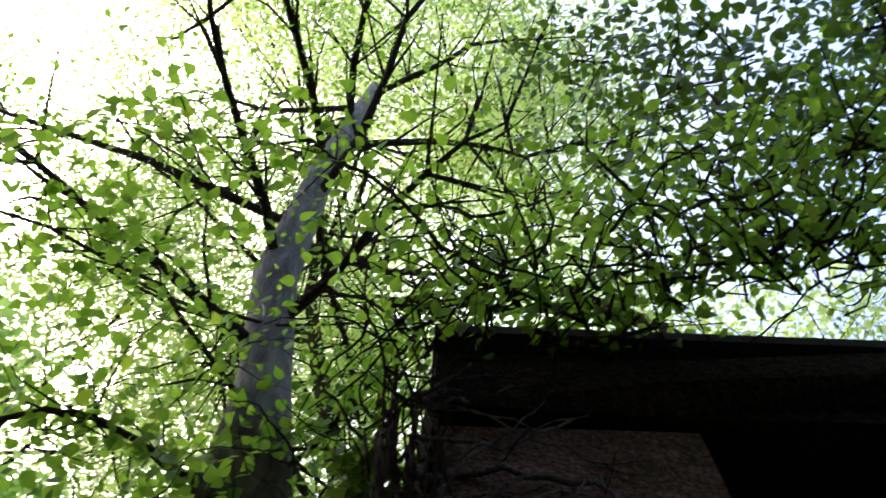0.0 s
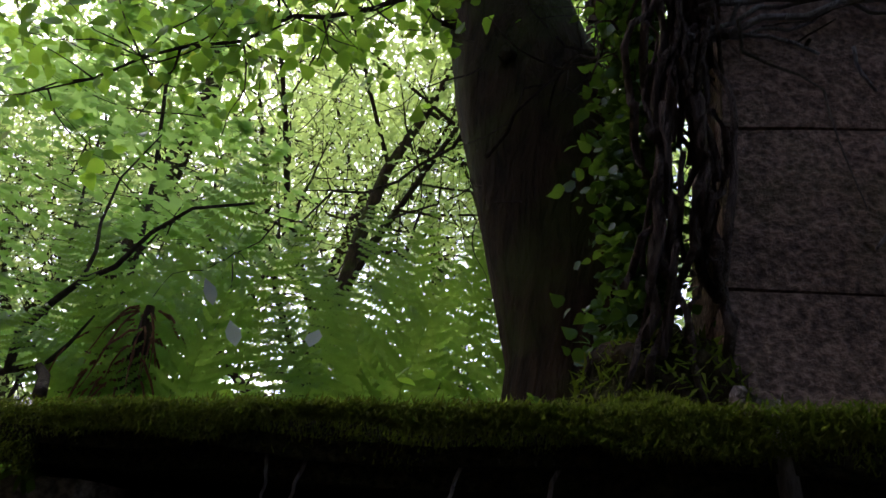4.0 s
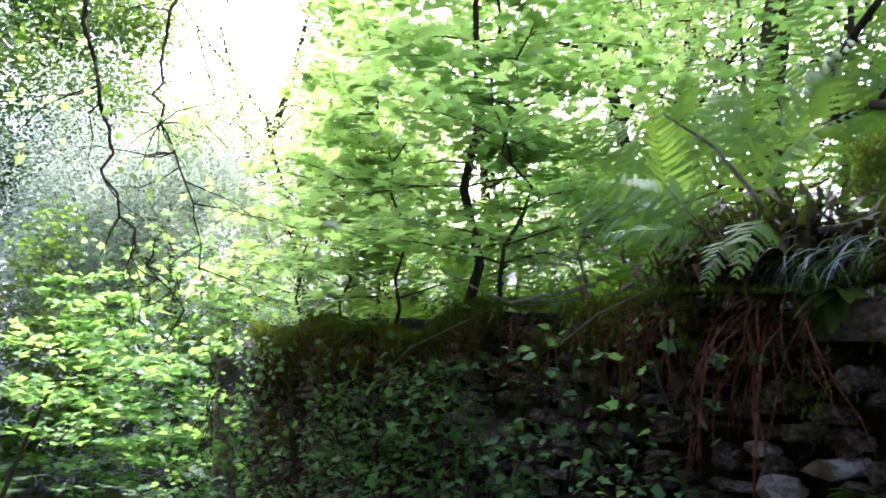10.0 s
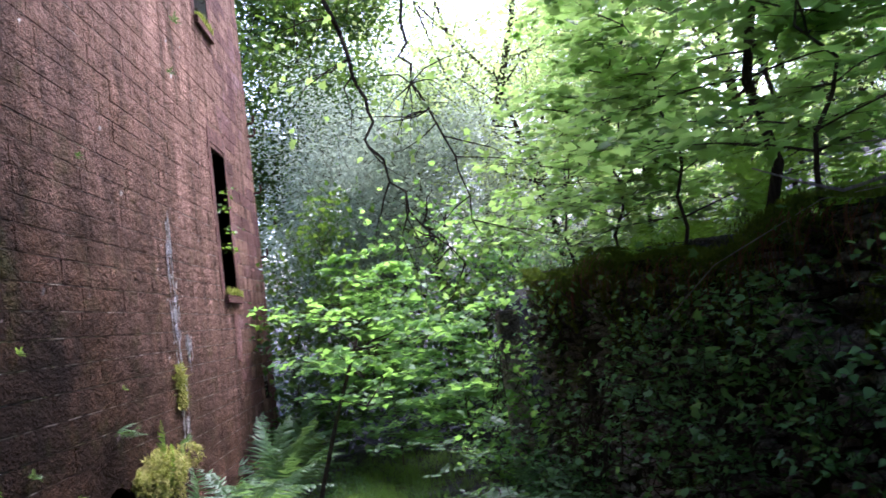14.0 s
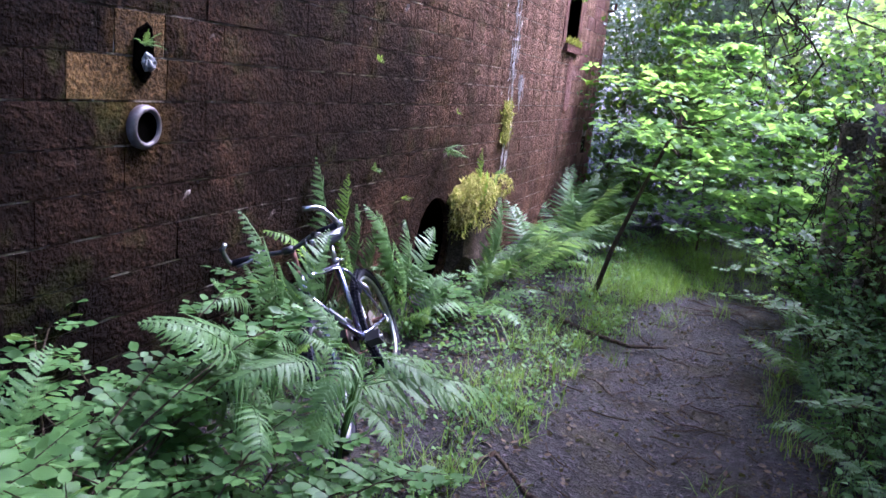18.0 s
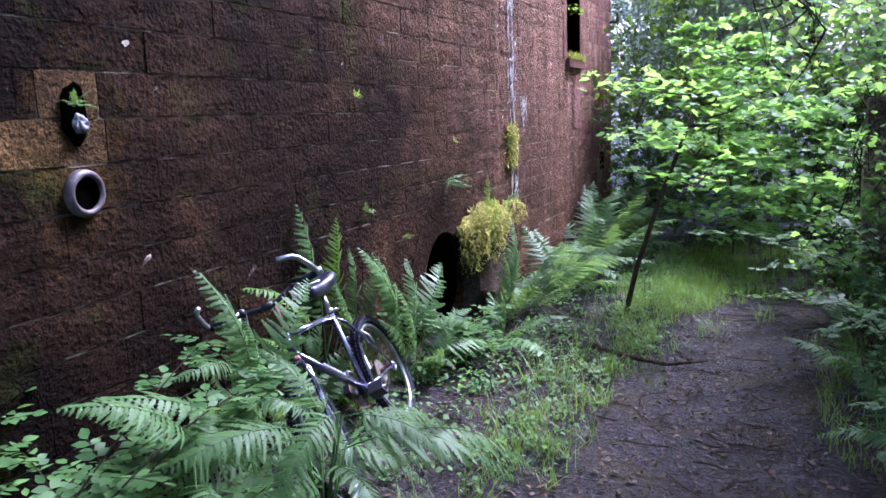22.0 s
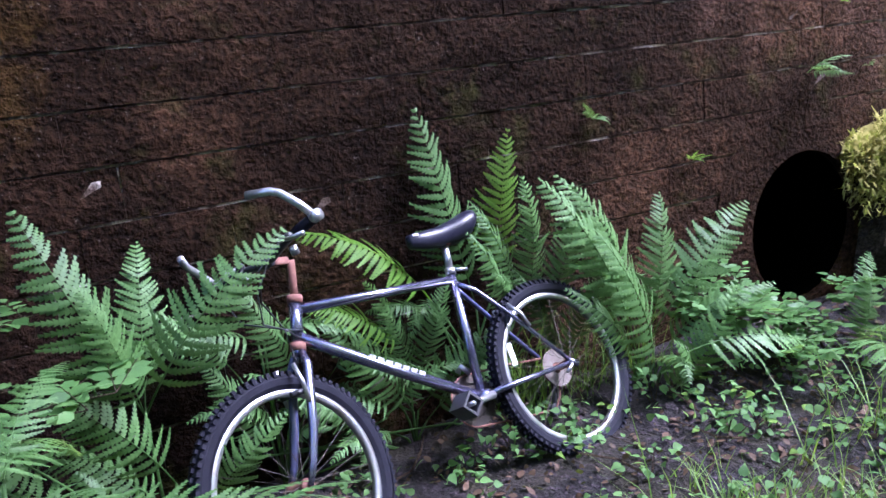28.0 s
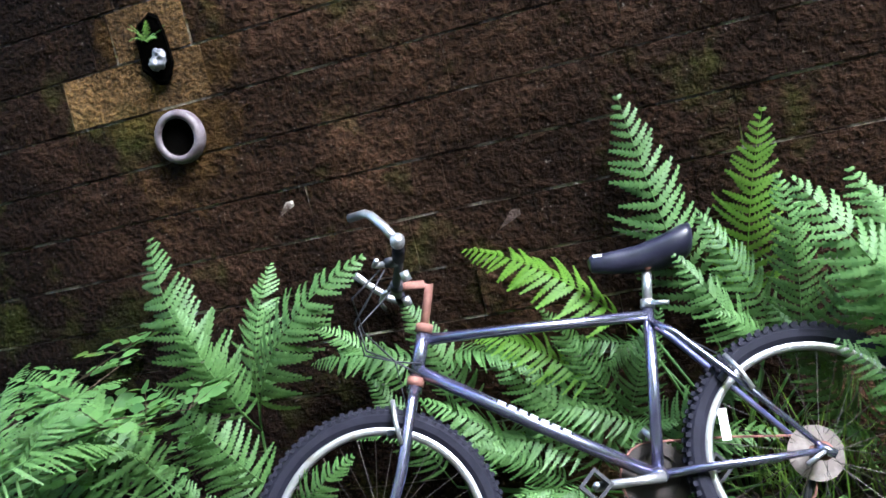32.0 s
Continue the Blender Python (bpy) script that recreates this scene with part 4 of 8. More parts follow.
# ---- the leaning tree behind the coping ----
def big_tree():
    spine = [(4.55, 0.44, 2.1), (4.55, 0.47, 2.4), (4.55, 0.5, 2.7), (4.57, 0.62, 3.1), (4.6, 0.77, 3.62), (4.62, 0.88, 3.98), (4.65, 0.945, 4.4), (4.67, 0.97, 4.8), (4.68, 1.0, 5.15), (4.68, 1.08, 6.05), (4.68, 0.95, 7.4), (4.7, 0.82, 8.3), (4.85, 0.7, 10.0)]
    radii = [0.33, 0.26, 0.225, 0.225, 0.245, 0.225, 0.17, 0.135, 0.12, 0.125, 0.1, 0.08, 0.04]
    top = thing("tree", pose(4.55, 0.44, 2.1), "leaning mossy trunk with a pale upper stem rooted on the wall", "tree")
    base = Vector((4.55, 0.44, 2.1))
    trunk = Acc().tube([Vector(p) - base for p in spine[:7]], radii[:7], 22)
    me = trunk.mesh("trunk", True)
    for v in me.vertices:
        v.co += Vector((noise.noise(v.co * 4), noise.noise(v.co * 4 + Vector((7, 0, 0))), 0)) * 0.03
    link_part("trunk", me, BARK, top)
    link_part("upper_stem", Acc().tube([Vector(p) - base for p in spine[6:]], radii[6:], 14).mesh("upper_stem", True), BARK_PALE, top, "pale grey upper stem")
    r = np.random.default_rng(21)
    limbs, ends = Acc(), []
    for k in range(17):
        z = 5.0 + 5.0 * (k / 16) ** 1.1
        i = min(range(len(spine)), key=lambda j: abs(spine[j][2] - z))
        p = Vector(spine[i]) - base
        p.z = z - base.z
        a = 2.4 * k + r.uniform(-0.4, 0.4)
        d = Vector((math.cos(a), math.sin(a), r.uniform(0.15, 0.6))).normalized()
        ln = r.uniform(1.6, 3.2)
        pts, rad = [p], [0.032]
        for s in range(6):
            d = (d + Vector((r.normal(0, 0.18), r.normal(0, 0.18), r.normal(0.02, 0.12)))).normalized()
            p = p + d * ln / 6
            pts.append(p)
            rad.append(0.032 * (1 - (s + 1) / 7) + 0.003)
            for b in range(3):
                e = (d + Vector((r.normal(0, 0.8), r.normal(0, 0.8), r.normal(0, 0.5)))).normalized()
                q = [p, p + e * 0.3, p + e * 0.6 + Vector((r.normal(0, 0.1), r.normal(0, 0.1), 0))]
                limbs.tube(q, [0.012, 0.008, 0.003], 4, False)
                ends += q[1:] + [q[1].lerp(q[2], 0.5)]
        limbs.tube(pts, rad, 7, False)
    tagged(link_part("branchwork", limbs.mesh("branchwork", True), BARK_TWIG, top), kind="stuff")
    v, f = leaves_at(np.array([tuple(e) for e in ends]), 7, 0.24, 0.05, OVAL, 33, 1.1)
    link_part("crown", fast_mesh("crown", v, f), LEAF_CANOPY, top)
    r = np.random.default_rng(8)
    for k in range(5):
        z, a = [0.75, 0.98, 1.2, 0.6, 1.5][k], [2.2, 2.5, 0.4, 4.2, 3.1][k]
        c = Vector((0.02, 0.06 + 0.27 * (z - 0.6), z)) + Vector((math.cos(a), math.sin(a), 0)) * 0.205
        s = Acc().add(*rough_stone(0.06, 0.06, 0.05, 50 + k))
        link_part("burr", s.mesh("burr"), BARK, top, m=Matrix.Translation(c))


big_tree()


def leafy_branch(name, pts, rad, per, leaf_size, leaf, seed, label, twigs=22, reach=0.5, template=OVAL, droop=0.1, radius=0.06):
    """A branch with side twigs and leaves: thing with limb and leaves parts."""
    r = np.random.default_rng(seed)
    base = Vector(pts[0])
    top = thing(name, Matrix.Translation(base), label, "branch", "overhanging branches")
    fine = []
    for a, b in zip(pts, pts[1:]):
        for s in range(4):
            fine.append(Vector(a).lerp(Vector(b), s / 4) + Vector(r.normal(0, 0.018, 3)))
    fine.append(Vector(pts[-1]))
    wood, ends = Acc(), []
    wood.tube([p - base for p in fine], [rad * (1 - 0.85 * i / len(fine)) for i in range(len(fine))], 6)
    for k in range(twigs):
        i = int(r.integers(1, len(fine)))
        d = Vector((r.normal(), r.normal(), r.normal() * 0.6 - droop)).normalized()
        p = fine[i] - base
        ln = reach * r.uniform(0.4, 1.0)
        q = [p]
        for s in range(4):
            d = (d + Vector(r.normal(0, 0.3, 3)) - Vector((0, 0, droop * 0.4))).normalized()
            q.append(q[-1] + d * ln / 4)
        wood.tube(q, [rad * 0.3, rad * 0.22, rad * 0.16, rad * 0.1, 0.0015], 4, False)
        ends += q[1:]
    tagged(link_part("limb", wood.mesh("limb", True), BARK_TWIG, top), kind="stuff")
    if per:
        v, f = leaves_at(np.array([tuple(e) for e in ends]), per, radius, leaf_size, template, seed + 3, 1.1)
        link_part("leaves", fast_mesh("leaves", v, f), leaf, top)
    return top


BR = "dark branch hanging with small fresh green leaves"
leafy_branch("branch", [(4.6, 0.9, 4.2), (4.2, 1.3, 4.3), (3.9, 1.8, 4.1), (3.7, 2.4, 4.0)], 0.018, 4, 0.056, LEAF_CANOPY, 101, BR, 46, 0.6, OVAL_WIDE)
leafy_branch("branch", [(4.65, 0.85, 3.9), (4.3, 1.1, 3.9), (4.0, 1.5, 3.6), (3.8, 2.0, 3.35)], 0.014, 4, 0.056, LEAF_CANOPY, 102, BR, 36, 0.5, OVAL_WIDE)
leafy_branch("branch", [(4.6, 0.85, 3.75), (4.7, 1.2, 3.5), (4.6, 1.6, 3.3), (4.5, 1.9, 3.05)], 0.009, 0, 0.05, LEAF_CANOPY, 103, "bare dark drooping twiggy branch", 16, 0.45, droop=0.5)
leafy_branch("branch", [(4.7, 1.0, 4.8), (4.1, 1.2, 5.0), (3.6, 1.6, 4.9), (3.2, 2.2, 4.8)], 0.014, 4, 0.056, LEAF_CANOPY, 104, BR, 46, 0.7, OVAL_WIDE)
leafy_branch("branch", [(4.2, -0.2, 4.4), (3.9, 0.1, 4.7), (3.6, 0.4, 4.8), (3.4, 0.9, 4.7)], 0.012, 3, 0.056, LEAF_CANOPY, 105, BR, 34, 0.5, OVAL_WIDE)
leafy_branch("branch", [(4.7, 0.9, 4.4), (4.5, 0.5, 4.5), (4.3, 0.2, 4.6), (4.1, -0.1, 4.75)], 0.012, 3, 0.056, LEAF_CANOPY, 106, BR, 34, 0.45, OVAL_WIDE)
leafy_branch("branch", [(4.9, 3.9, 7.2), (3.0, 5.0, 6.2), (2.0, 5.4, 4.9), (1.91, 5.5, 3.87), (2.02, 5.5, 3.5), (2.11, 5.5, 3.18), (2.11, 5.5, 2.89), (2.3, 5.5, 2.5), (2.57, 5.5, 2.16)], 0.022, 1, 0.06, LEAF_MAPLE, 107, "long dark drooping branch with sparse maple leaves", 26, 0.7, MAPLE, 0.4)
leafy_branch("branch", [(4.9, 4.2, 6.8), (3.4, 5.2, 6.0), (2.6, 5.5, 4.9), (2.42, 5.5, 4.04), (2.35, 5.5, 3.49), (2.42, 5.5, 3.15), (2.6, 5.5, 2.82), (2.68, 5.5, 2.32)], 0.018, 1, 0.06, LEAF_MAPLE, 108, "long dark drooping branch with sparse maple leaves", 26, 0.7, MAPLE, 0.4)

# ivy and stems on the pillar
def pillar_stems():
    r = np.random.default_rng(77)
    net = thing("bare_ivy", pose(4.03, 0.1, 0, 0, 0, 17), "bare pale ivy stems creeping over the pillar face", "ivy")
    for k in range(52):
        edge = k < 34
        y, z = (r.uniform(-0.02, 0.18), 2.35 + r.uniform(0, 1.0)) if edge else (0.06, 3.2 + r.uniform(0, 0.7))
        d = [r.normal(0, 0.1), 1.0] if edge else [-1.0, r.uniform(-0.25, 0.45)]
        pts, n = [], 16 if edge else int(r.integers(6, 17))
        for s in range(n):
            pts.append((r.uniform(-0.012, 0.028) if not edge else r.uniform(-0.03, 0.06), y, z))
            d[0] += r.normal(0, 0.25) if edge else r.normal(0, 0.12)
            d[1] += r.normal(0, 0.12) if edge else r.normal(0, 0.28)
            if edge:
                d[0] = d[0] * 0.6 - (y - 0.08) * 0.9
            ln = math.hypot(*d)
            y, z = y + d[0] / ln * 0.055, z + d[1] / ln * 0.055
            if z > 4.0:
                break
        if len(pts) > 3:
            w = r.uniform(0.004, 0.013) if edge else r.uniform(0.003, 0.008) * (1.5 if k % 5 == 0 else 1)
            link_part("stem", Acc().tube(pts, [w * (1 - 0.5 * i / len(pts)) for i in range(len(pts))], 5).mesh("stem", True), BARK_IVY if edge else BARK_ROOT, net)
    for k in range(3):
        y, z = -0.4 - 0.12 * k, 3.55 - 0.35 * k
        pts = [(0.004, y + r.normal(0, 0.012), z - 0.04 * s) for s in range(7)]
        link_part("stem", Acc().tube(pts, 0.003, 4).mesh("stem", True), BARK_ROOT, net)
    # the long pale roots reaching across the pillar's face
    for way, w in ([(-0.01, 3.25), (-0.08, 3.3), (-0.18, 3.3), (-0.26, 3.33), (-0.40, 3.345), (-0.46, 3.35), (-0.54, 3.33), (-0.59, 3.29)], 0.009), ([(-0.41, 3.345), (-0.425, 3.38), (-0.4, 3.42), (-0.41, 3.47)], 0.006), ([(0.03, 3.33), (-0.04, 3.36), (-0.12, 3.4), (-0.2, 3.44), (-0.28, 3.48)], 0.006), ([(-0.02, 3.28), (-0.06, 3.36), (-0.1, 3.44), (-0.16, 3.52), (-0.24, 3.55)], 0.005), ([(-0.47, 3.46), (-0.5, 3.42), (-0.56, 3.4), (-0.63, 3.37)], 0.006), ([(-0.275, 3.22), (-0.268, 3.18), (-0.285, 3.15), (-0.3, 3.12)], 0.005), ([(-0.3, 3.0), (-0.318, 2.93), (-0.32, 2.86), (-0.3, 2.79), (-0.27, 2.75)], 0.0055):
        pts = [(-0.008 + r.normal(0, 0.004), y + r.normal(0, 0.006), z + r.normal(0, 0.006)) for y, z in way]
        link_part("stem", Acc().tube(pts, [w * (1 - 0.45 * i / len(pts)) for i in range(len(pts))], 6).mesh("stem", True), BARK_ROOT, net)


pillar_stems()


def leaf_mass(name, centers, per, radius, size, leaf, template, seed, label, category, tilt=0.7, flat=0.8, twigs=True):
    """A dense bush or ivy cushion: a thing with twigs and leaves."""
    r = np.random.default_rng(seed)
    c0 = Vector(centers[0])
    top = thing(name, Matrix.Translation(c0), label, category)
    cs = np.array(centers, float) - np.array(c0)
    if twigs:
        wood = Acc()
        for c in cs:
            for k in range(4):
                e = Vector(c) + Vector(r.normal(0, radius * 0.8, 3))
                m = (Vector(c) + e) / 2 + Vector(r.normal(0, 0.05, 3))
                wood.tube([Vector(c) + Vector((r.normal(0, 0.05), r.normal(0, 0.05), -radius * 0.7)), m, e], [0.007, 0.005, 0.002], 4, False)
        tagged(link_part("brushwood", wood.mesh("brushwood", True), BARK_TWIG, top), kind="stuff")
    v, f = leaves_at(cs, per, radius, size, template, seed + 1, tilt, flat)
    link_part("leaves", fast_mesh("leaves", v, f), leaf, top)
    return top


r0 = np.random.default_rng(31)
leaf_mass("ivy_cushion", [(4.15 + r0.normal(0, 0.12), -0.1 - 0.14 * i, 4.45 + r0.uniform(0, 0.8)) for i in range(16)], 60, 0.2, 0.06, LEAF_CANOPY, OVAL, 41, "dark ivy and twigs crowding the top of the pillar", "ivy", 1.3)
leaf_mass("ivy_cushion", [(4.3, -0.3 - 0.2 * i, 5.6 + r0.uniform(-0.3, 0.8)) for i in range(12)], 60, 0.34, 0.056, LEAF_CANOPY, OVAL, 42, "dark leafy boughs above the pillar", "ivy", 1.3)
leaf_mass("ivy_cushion", [(4.2, 0.31 + 0.002 * i + r0.normal(0, 0.012), 2.6 + 0.1 * i) for i in range(13)], 210, 0.045, 0.034, LEAF_DARK, OVAL_WIDE, 43, "bright green ivy on the side of the pillar", "ivy", twigs=False)

leaf_mass("ivy_cushion", [(4.0 + r0.normal(0, 0.15), -0.75 - 0.11 * i, 4.7 + r0.uniform(0, 1.7)) for i in range(20)], 150, 0.24, 0.06, LEAF_DARK, OVAL_WIDE, 143, "dense dark leafy boughs hanging beside the pillar", "ivy", 1.3)

leaf_mass("ivy_cushion", [(4.0 + r0.normal(0, 0.1), -0.5 - 0.12 * i, 4.3 + r0.uniform(0, 0.5)) for i in range(16)], 100, 0.15, 0.055, LEAF_CANOPY, OVAL, 144, "dark twiggy ivy crowning the lintel", "ivy", 1.3)

# ---- saplings and bushes ----
def layered_sapling(x, y, z, h, seed, tiers, reach, label, leaf=None, size=0.078, per=4, rad=0.02):
    """A slender maple: tiers of near-level limbs, leaves lying flat along them."""
    r = np.random.default_rng(seed)
    top = thing("sapling", pose(x, y, z), label, "sapling", "saplings")
    stem, p = [Vector((0, 0, 0))], Vector((0, 0, 0))
    for k in range(9):
        p = p + Vector((r.normal(0, 0.05), r.normal(0, 0.05), h / 9))
        stem.append(p.copy())
    link_part("trunk", Acc().tube(stem, [rad * (1 - 0.85 * k / 9) for k in range(10)], 7).mesh("trunk", True), BARK_TWIG, top)
    limbs, ends = Acc(), []
    for k in range(tiers):
        t = 0.12 + 0.86 * (k + r.uniform(0, 0.8)) / tiers
        i = min(int(t * 9), 8)
        q = stem[i].lerp(stem[i + 1], t * 9 - i)
        for b in range(2):
            a = k * 2.4 + b * 3.14 + r.normal(0, 0.4)
            d = Vector((math.cos(a), math.sin(a), r.uniform(0.05, 0.5))).normalized()
            ln = reach * r.uniform(0.6, 1.15) * (1.15 - 0.6 * t)
            pts, c = [q.copy()], q.copy()
            for s in range(6):
                d = (d + Vector((r.normal(0, 0.18), r.normal(0, 0.18), -0.05 + r.normal(0, 0.04)))).normalized()
                c = c + d * ln / 6
                pts.append(c.copy())
                for side in (-1, 1):
                    e = (d * 0.6 + d.cross(Vector((0, 0, 1))) * side + Vector((0, 0, r.normal(-0.05, 0.1)))).normalized()
                    w = c + e * ln * 0.3 * r.uniform(0.4, 1.0)
                    limbs.tube([c, w], [0.002, 0.001], 3, False)
                    ends += [tuple(c.lerp(w, 0.55)), tuple(w)]
            limbs.tube(pts, [0.006, 0.005, 0.004, 0.0035, 0.003, 0.002, 0.001], 4, False)
    tagged(link_part("branchwork", limbs.mesh("branchwork", True), BARK_TWIG, top), kind="stuff")
    v, f = leaves_at(np.array(ends), per, 0.07, size, MAPLE, seed + 5, 0.28, 0.25)
    link_part("crown", fast_mesh("crown", v, f), leaf or LEAF_MAPLE, top)
    return top


SAP = "slender maple sapling with layered backlit leaves"
layered_sapling(3.86, 4.45, 2.0, 3.4, 201, 13, 1.0, SAP + " on the wall top", rad=0.03)
layered_sapling(4.6, 5.8, 2.0, 4.2, 202, 13, 1.2, SAP + " behind the wall")
layered_sapling(4.2, 7.2, 2.0, 3.6, 203, 12, 1.0, SAP + " behind the wall")
layered_sapling(5.2, 3.3, 2.2, 4.4, 204, 13, 1.2, SAP + " behind the wall")
layered_sapling(5.9, 4.7, 2.2, 4.6, 205, 14, 1.3, SAP + " on the bank", size=0.085)
layered_sapling(5.6, 7.6, 2.1, 4.8, 207, 14, 1.3, SAP + " on the bank", size=0.085)
layered_sapling(4.7, 9.4, 1.6, 4.6, 209, 14, 1.3, SAP + " past the wall's end", size=0.085)
for k, (x, y, h) in enumerate([(3.78, 3.75, 1.3), (3.7, 5.1, 1.5), (3.62, 6.1, 1.4), (3.55, 7.3, 1.5)]):
    layered_sapling(x, y, ruin_top(y) - 0.05, h, 220 + k, 8, 0.75, "low maple seedling leaning over the ruined wall's edge", size=0.07, per=3, rad=0.012)


def path_sapling():
    """The little leaning sapling beside the path, forking at chest height."""
    top = thing("sapling", pose(1.17, 7.95, 0.1), "little leaning sapling with fresh layered leaves beside the path", "sapling", "saplings")
    fork = Vector((0.56, 0.2, 1.72))
    link_part("trunk", Acc().tube([(0, 0, -0.1), (0.11, 0.05, 0.4), (0.28, 0.11, 0.95), (0.45, 0.16, 1.42), fork], [0.024, 0.021, 0.018, 0.016, 0.014], 8).mesh("trunk", True), BARK_TWIG, top)
    r = np.random.default_rng(61)
    limbs, ends = Acc(), []
    for k in range(15):
        a = k * 2.399
        d = Vector((math.cos(a), math.sin(a), r.uniform(-0.05, 0.6)))
        p, q = fork - Vector((0, 0, 0.25 * (k % 4))) + Vector((0, 0, 0.1)), []
        q.append(p.copy())
        for s in range(5):
            d = (d + Vector(r.normal(0, 0.15, 3))).normalized()
            p = p + d * r.uniform(0.1, 0.18)
            q.append(p.copy())
        limbs.tube(q, [0.009, 0.007, 0.006, 0.004, 0.003, 0.002], 5, False)
        ends += q[2:]
    tagged(link_part("branchwork", limbs.mesh("branchwork", True), BARK_TWIG, top), kind="stuff")
    v, f = leaves_at(np.array([tuple(e) for e in ends]), 12, 0.14, 0.08, MAPLE, 62, 0.28, 0.18)
    link_part("crown", fast_mesh("crown", v, f), LEAF_PATH, top)


path_sapling()
for k, (x, y, h, t) in enumerate([(1.9, 10.9, 2.5, 11), (2.75, 10.4, 1.8, 9), (1.7, 12.0, 2.8, 11)]):
    layered_sapling(x, y, put_on(x, y, 0.1), h, 230 + k, t, 0.95, "layered maple bush closing the end of the walk", LEAF_PATH, 0.085, 4, 0.014)
leaf_mass("bush", [(2.95 + r0.normal(0, 0.16), 8.35 + r0.normal(0, 0.14), 0.3 + 0.085 * i) for i in range(15)], 34, 0.17, 0.065, LEAF_PATH, MAPLE, 52, "small leafy shrub before the stone post", "bush", 0.4, 0.45)
leaf_mass("bush", [(0.5 + r0.uniform(-0.3, 0.7), 13.2 + r0.uniform(-0.4, 0.8), 0.4 + 0.2 * i) for i in range(18)], 150, 0.28, 0.09, LEAF_DARK, OVAL_WIDE, 45, "dark glossy ivy bush at the corner of the building", "bush")
leaf_mass("bush", [(2.6 + r0.uniform(-1.2, 1.6), 13.0 + r0.uniform(-0.8, 1.5), 0.6 + r0.uniform(0, 3.0)) for i in range(30)], 80, 0.42, 0.1, LEAF_PATH, MAPLE, 46, "tall leafy bush behind the path's end", "bush", 0.5, 0.6)
leaf_mass("bush", [(3.3 + r0.uniform(-0.4, 0.5), 8.9 + r0.uniform(-0.4, 1.5), 0.3 + r0.uniform(0, 1.8)) for i in range(18)], 34, 0.25, 0.09, LEAF_PATH, OVAL_WIDE, 47, "leafy shrub at the end of the ruined wall", "bush", 0.4, 0.5)
for i in range(7):
    leaf_mass("bush", [(-1.5 + 1.6 * i + r0.normal(0, 0.4), 16.0 + r0.normal(0, 0.5), 0.4 + r0.uniform(0, 2.4)) for k in range(12)], 70, 0.5, 0.12, LEAF_GREY if i in (1, 2) else LEAF_WOOD, DIAMOND, 400 + i, "tangled leafy bush in the wood beyond the path", "bush", 0.6, 0.7)
for i in range(6):
    leaf_mass("bush", [(7.2 + r0.normal(0, 0.5), -0.5 + 1.9 * i + r0.normal(0, 0.4), 2.5 + r0.uniform(0, 0.7 if i < 3 else 2.2)) for k in range(10)], 26, 0.4, 0.09, LEAF_WOOD, OVAL_WIDE, 420 + i, "light green bush on the bank behind the wall", "bush", 0.6, 0.6)

# dark leaf colour stands for the shaded hollow at the path's end
for i in range(8):
    leaf_mass("bush", [(0.6 + 0.95 * i + r0.normal(0, 0.25), 12.6 + 0.25 * i + r0.normal(0, 0.3), 0.25 + r0.uniform(0, 1.9)) for k in range(14)], 90, 0.3, 0.1, LEAF_DARK, OVAL_WIDE, 440 + i, "low bush in dark leaves for the shaded hollow beyond the path", "bush", 0.6, 0.6)

# ---- woods behind ----
def woods():
    r = np.random.default_rng(91)
    kinds = []
    for k, (h, leaf, size, per) in enumerate([(9, LEAF_WOOD, 0.11, 3), (11, LEAF_WOOD, 0.12, 3), (7.5, LEAF_GREY, 0.09, 9), (10, LEAF_DARK, 0.17, 11)]):
        word = ["green", "green", "pale grey-green", "dark green"][k]
        kinds.append(make_tree("tree", pose(12 + 4 * k, 40, 2), 300 + k, h, 0.16, leaf, size, per, f"{word} broadleaved tree in the woods behind the wall", BARK, DIAMOND, 3, 0.42, "tree", "trees of the wood", kids=12, first=0.07, spread_angle=1.05))
    spots = [(9.8, 5.5, 1, 0.8), (8.2, 9.4, 0, 0.75), (13, 4.0, 0, 1), (12.8, 8.2, 1, 1), (10.6, 12.0, 0, 1), (11.5, -4.0, 0, 1),
             (1.4, 19.5, 2, 0.85), (3.2, 20.5, 2, 0.9), (5.6, 17.5, 0, 0.8), (-0.6, 26.0, 3, 1.2), (7.5, 22.5, 1, 0.9), (9.5, 17.5, 0, 1.0), (4.2, 25.0, 1, 1.4), (7.5, 38, 0, 1.7), (11.5, 33, 0, 1.5), (14.5, 14.5, 1, 1.1), (18, 8, 0, 1.3), (18, 2, 1, 1.3), (17, -5, 0, 1.3), (3.0, 16.2, 2, 0.7), (1.5, -11, 0, 1.0), (6, -10, 1, 1.0)]
    for i, (x, y, k, s) in enumerate(spots):
        m = pose(x, y, put_on(x, y, -0.1), 0, 0, float(r.uniform(0, 360))) @ Matrix.Scale(s * float(r.uniform(0.9, 1.1)), 4)
        c = copy_thing(kinds[k], Matrix.Identity(4))
        c.matrix_basis = m
    return kinds


woods()

# tall fine-leaved trees whose crowns close the view upward
for k, (x, y, h) in enumerate([(7.4, 1.2, 13.0), (6.6, -1.8, 12.5), (9.4, 2.6, 14.5), (7.6, 6.4, 13.0)]):
    make_tree("tree", pose(x, y, put_on(x, y, -0.1)), 340 + k, h, 0.16, LEAF_WOOD, 0.07, 8, "tall slender tree with a fine light green crown", BARK, OVAL, 3, 0.3, "tree", "trees of the wood", kids=12, first=0.6, spread_angle=1.0)


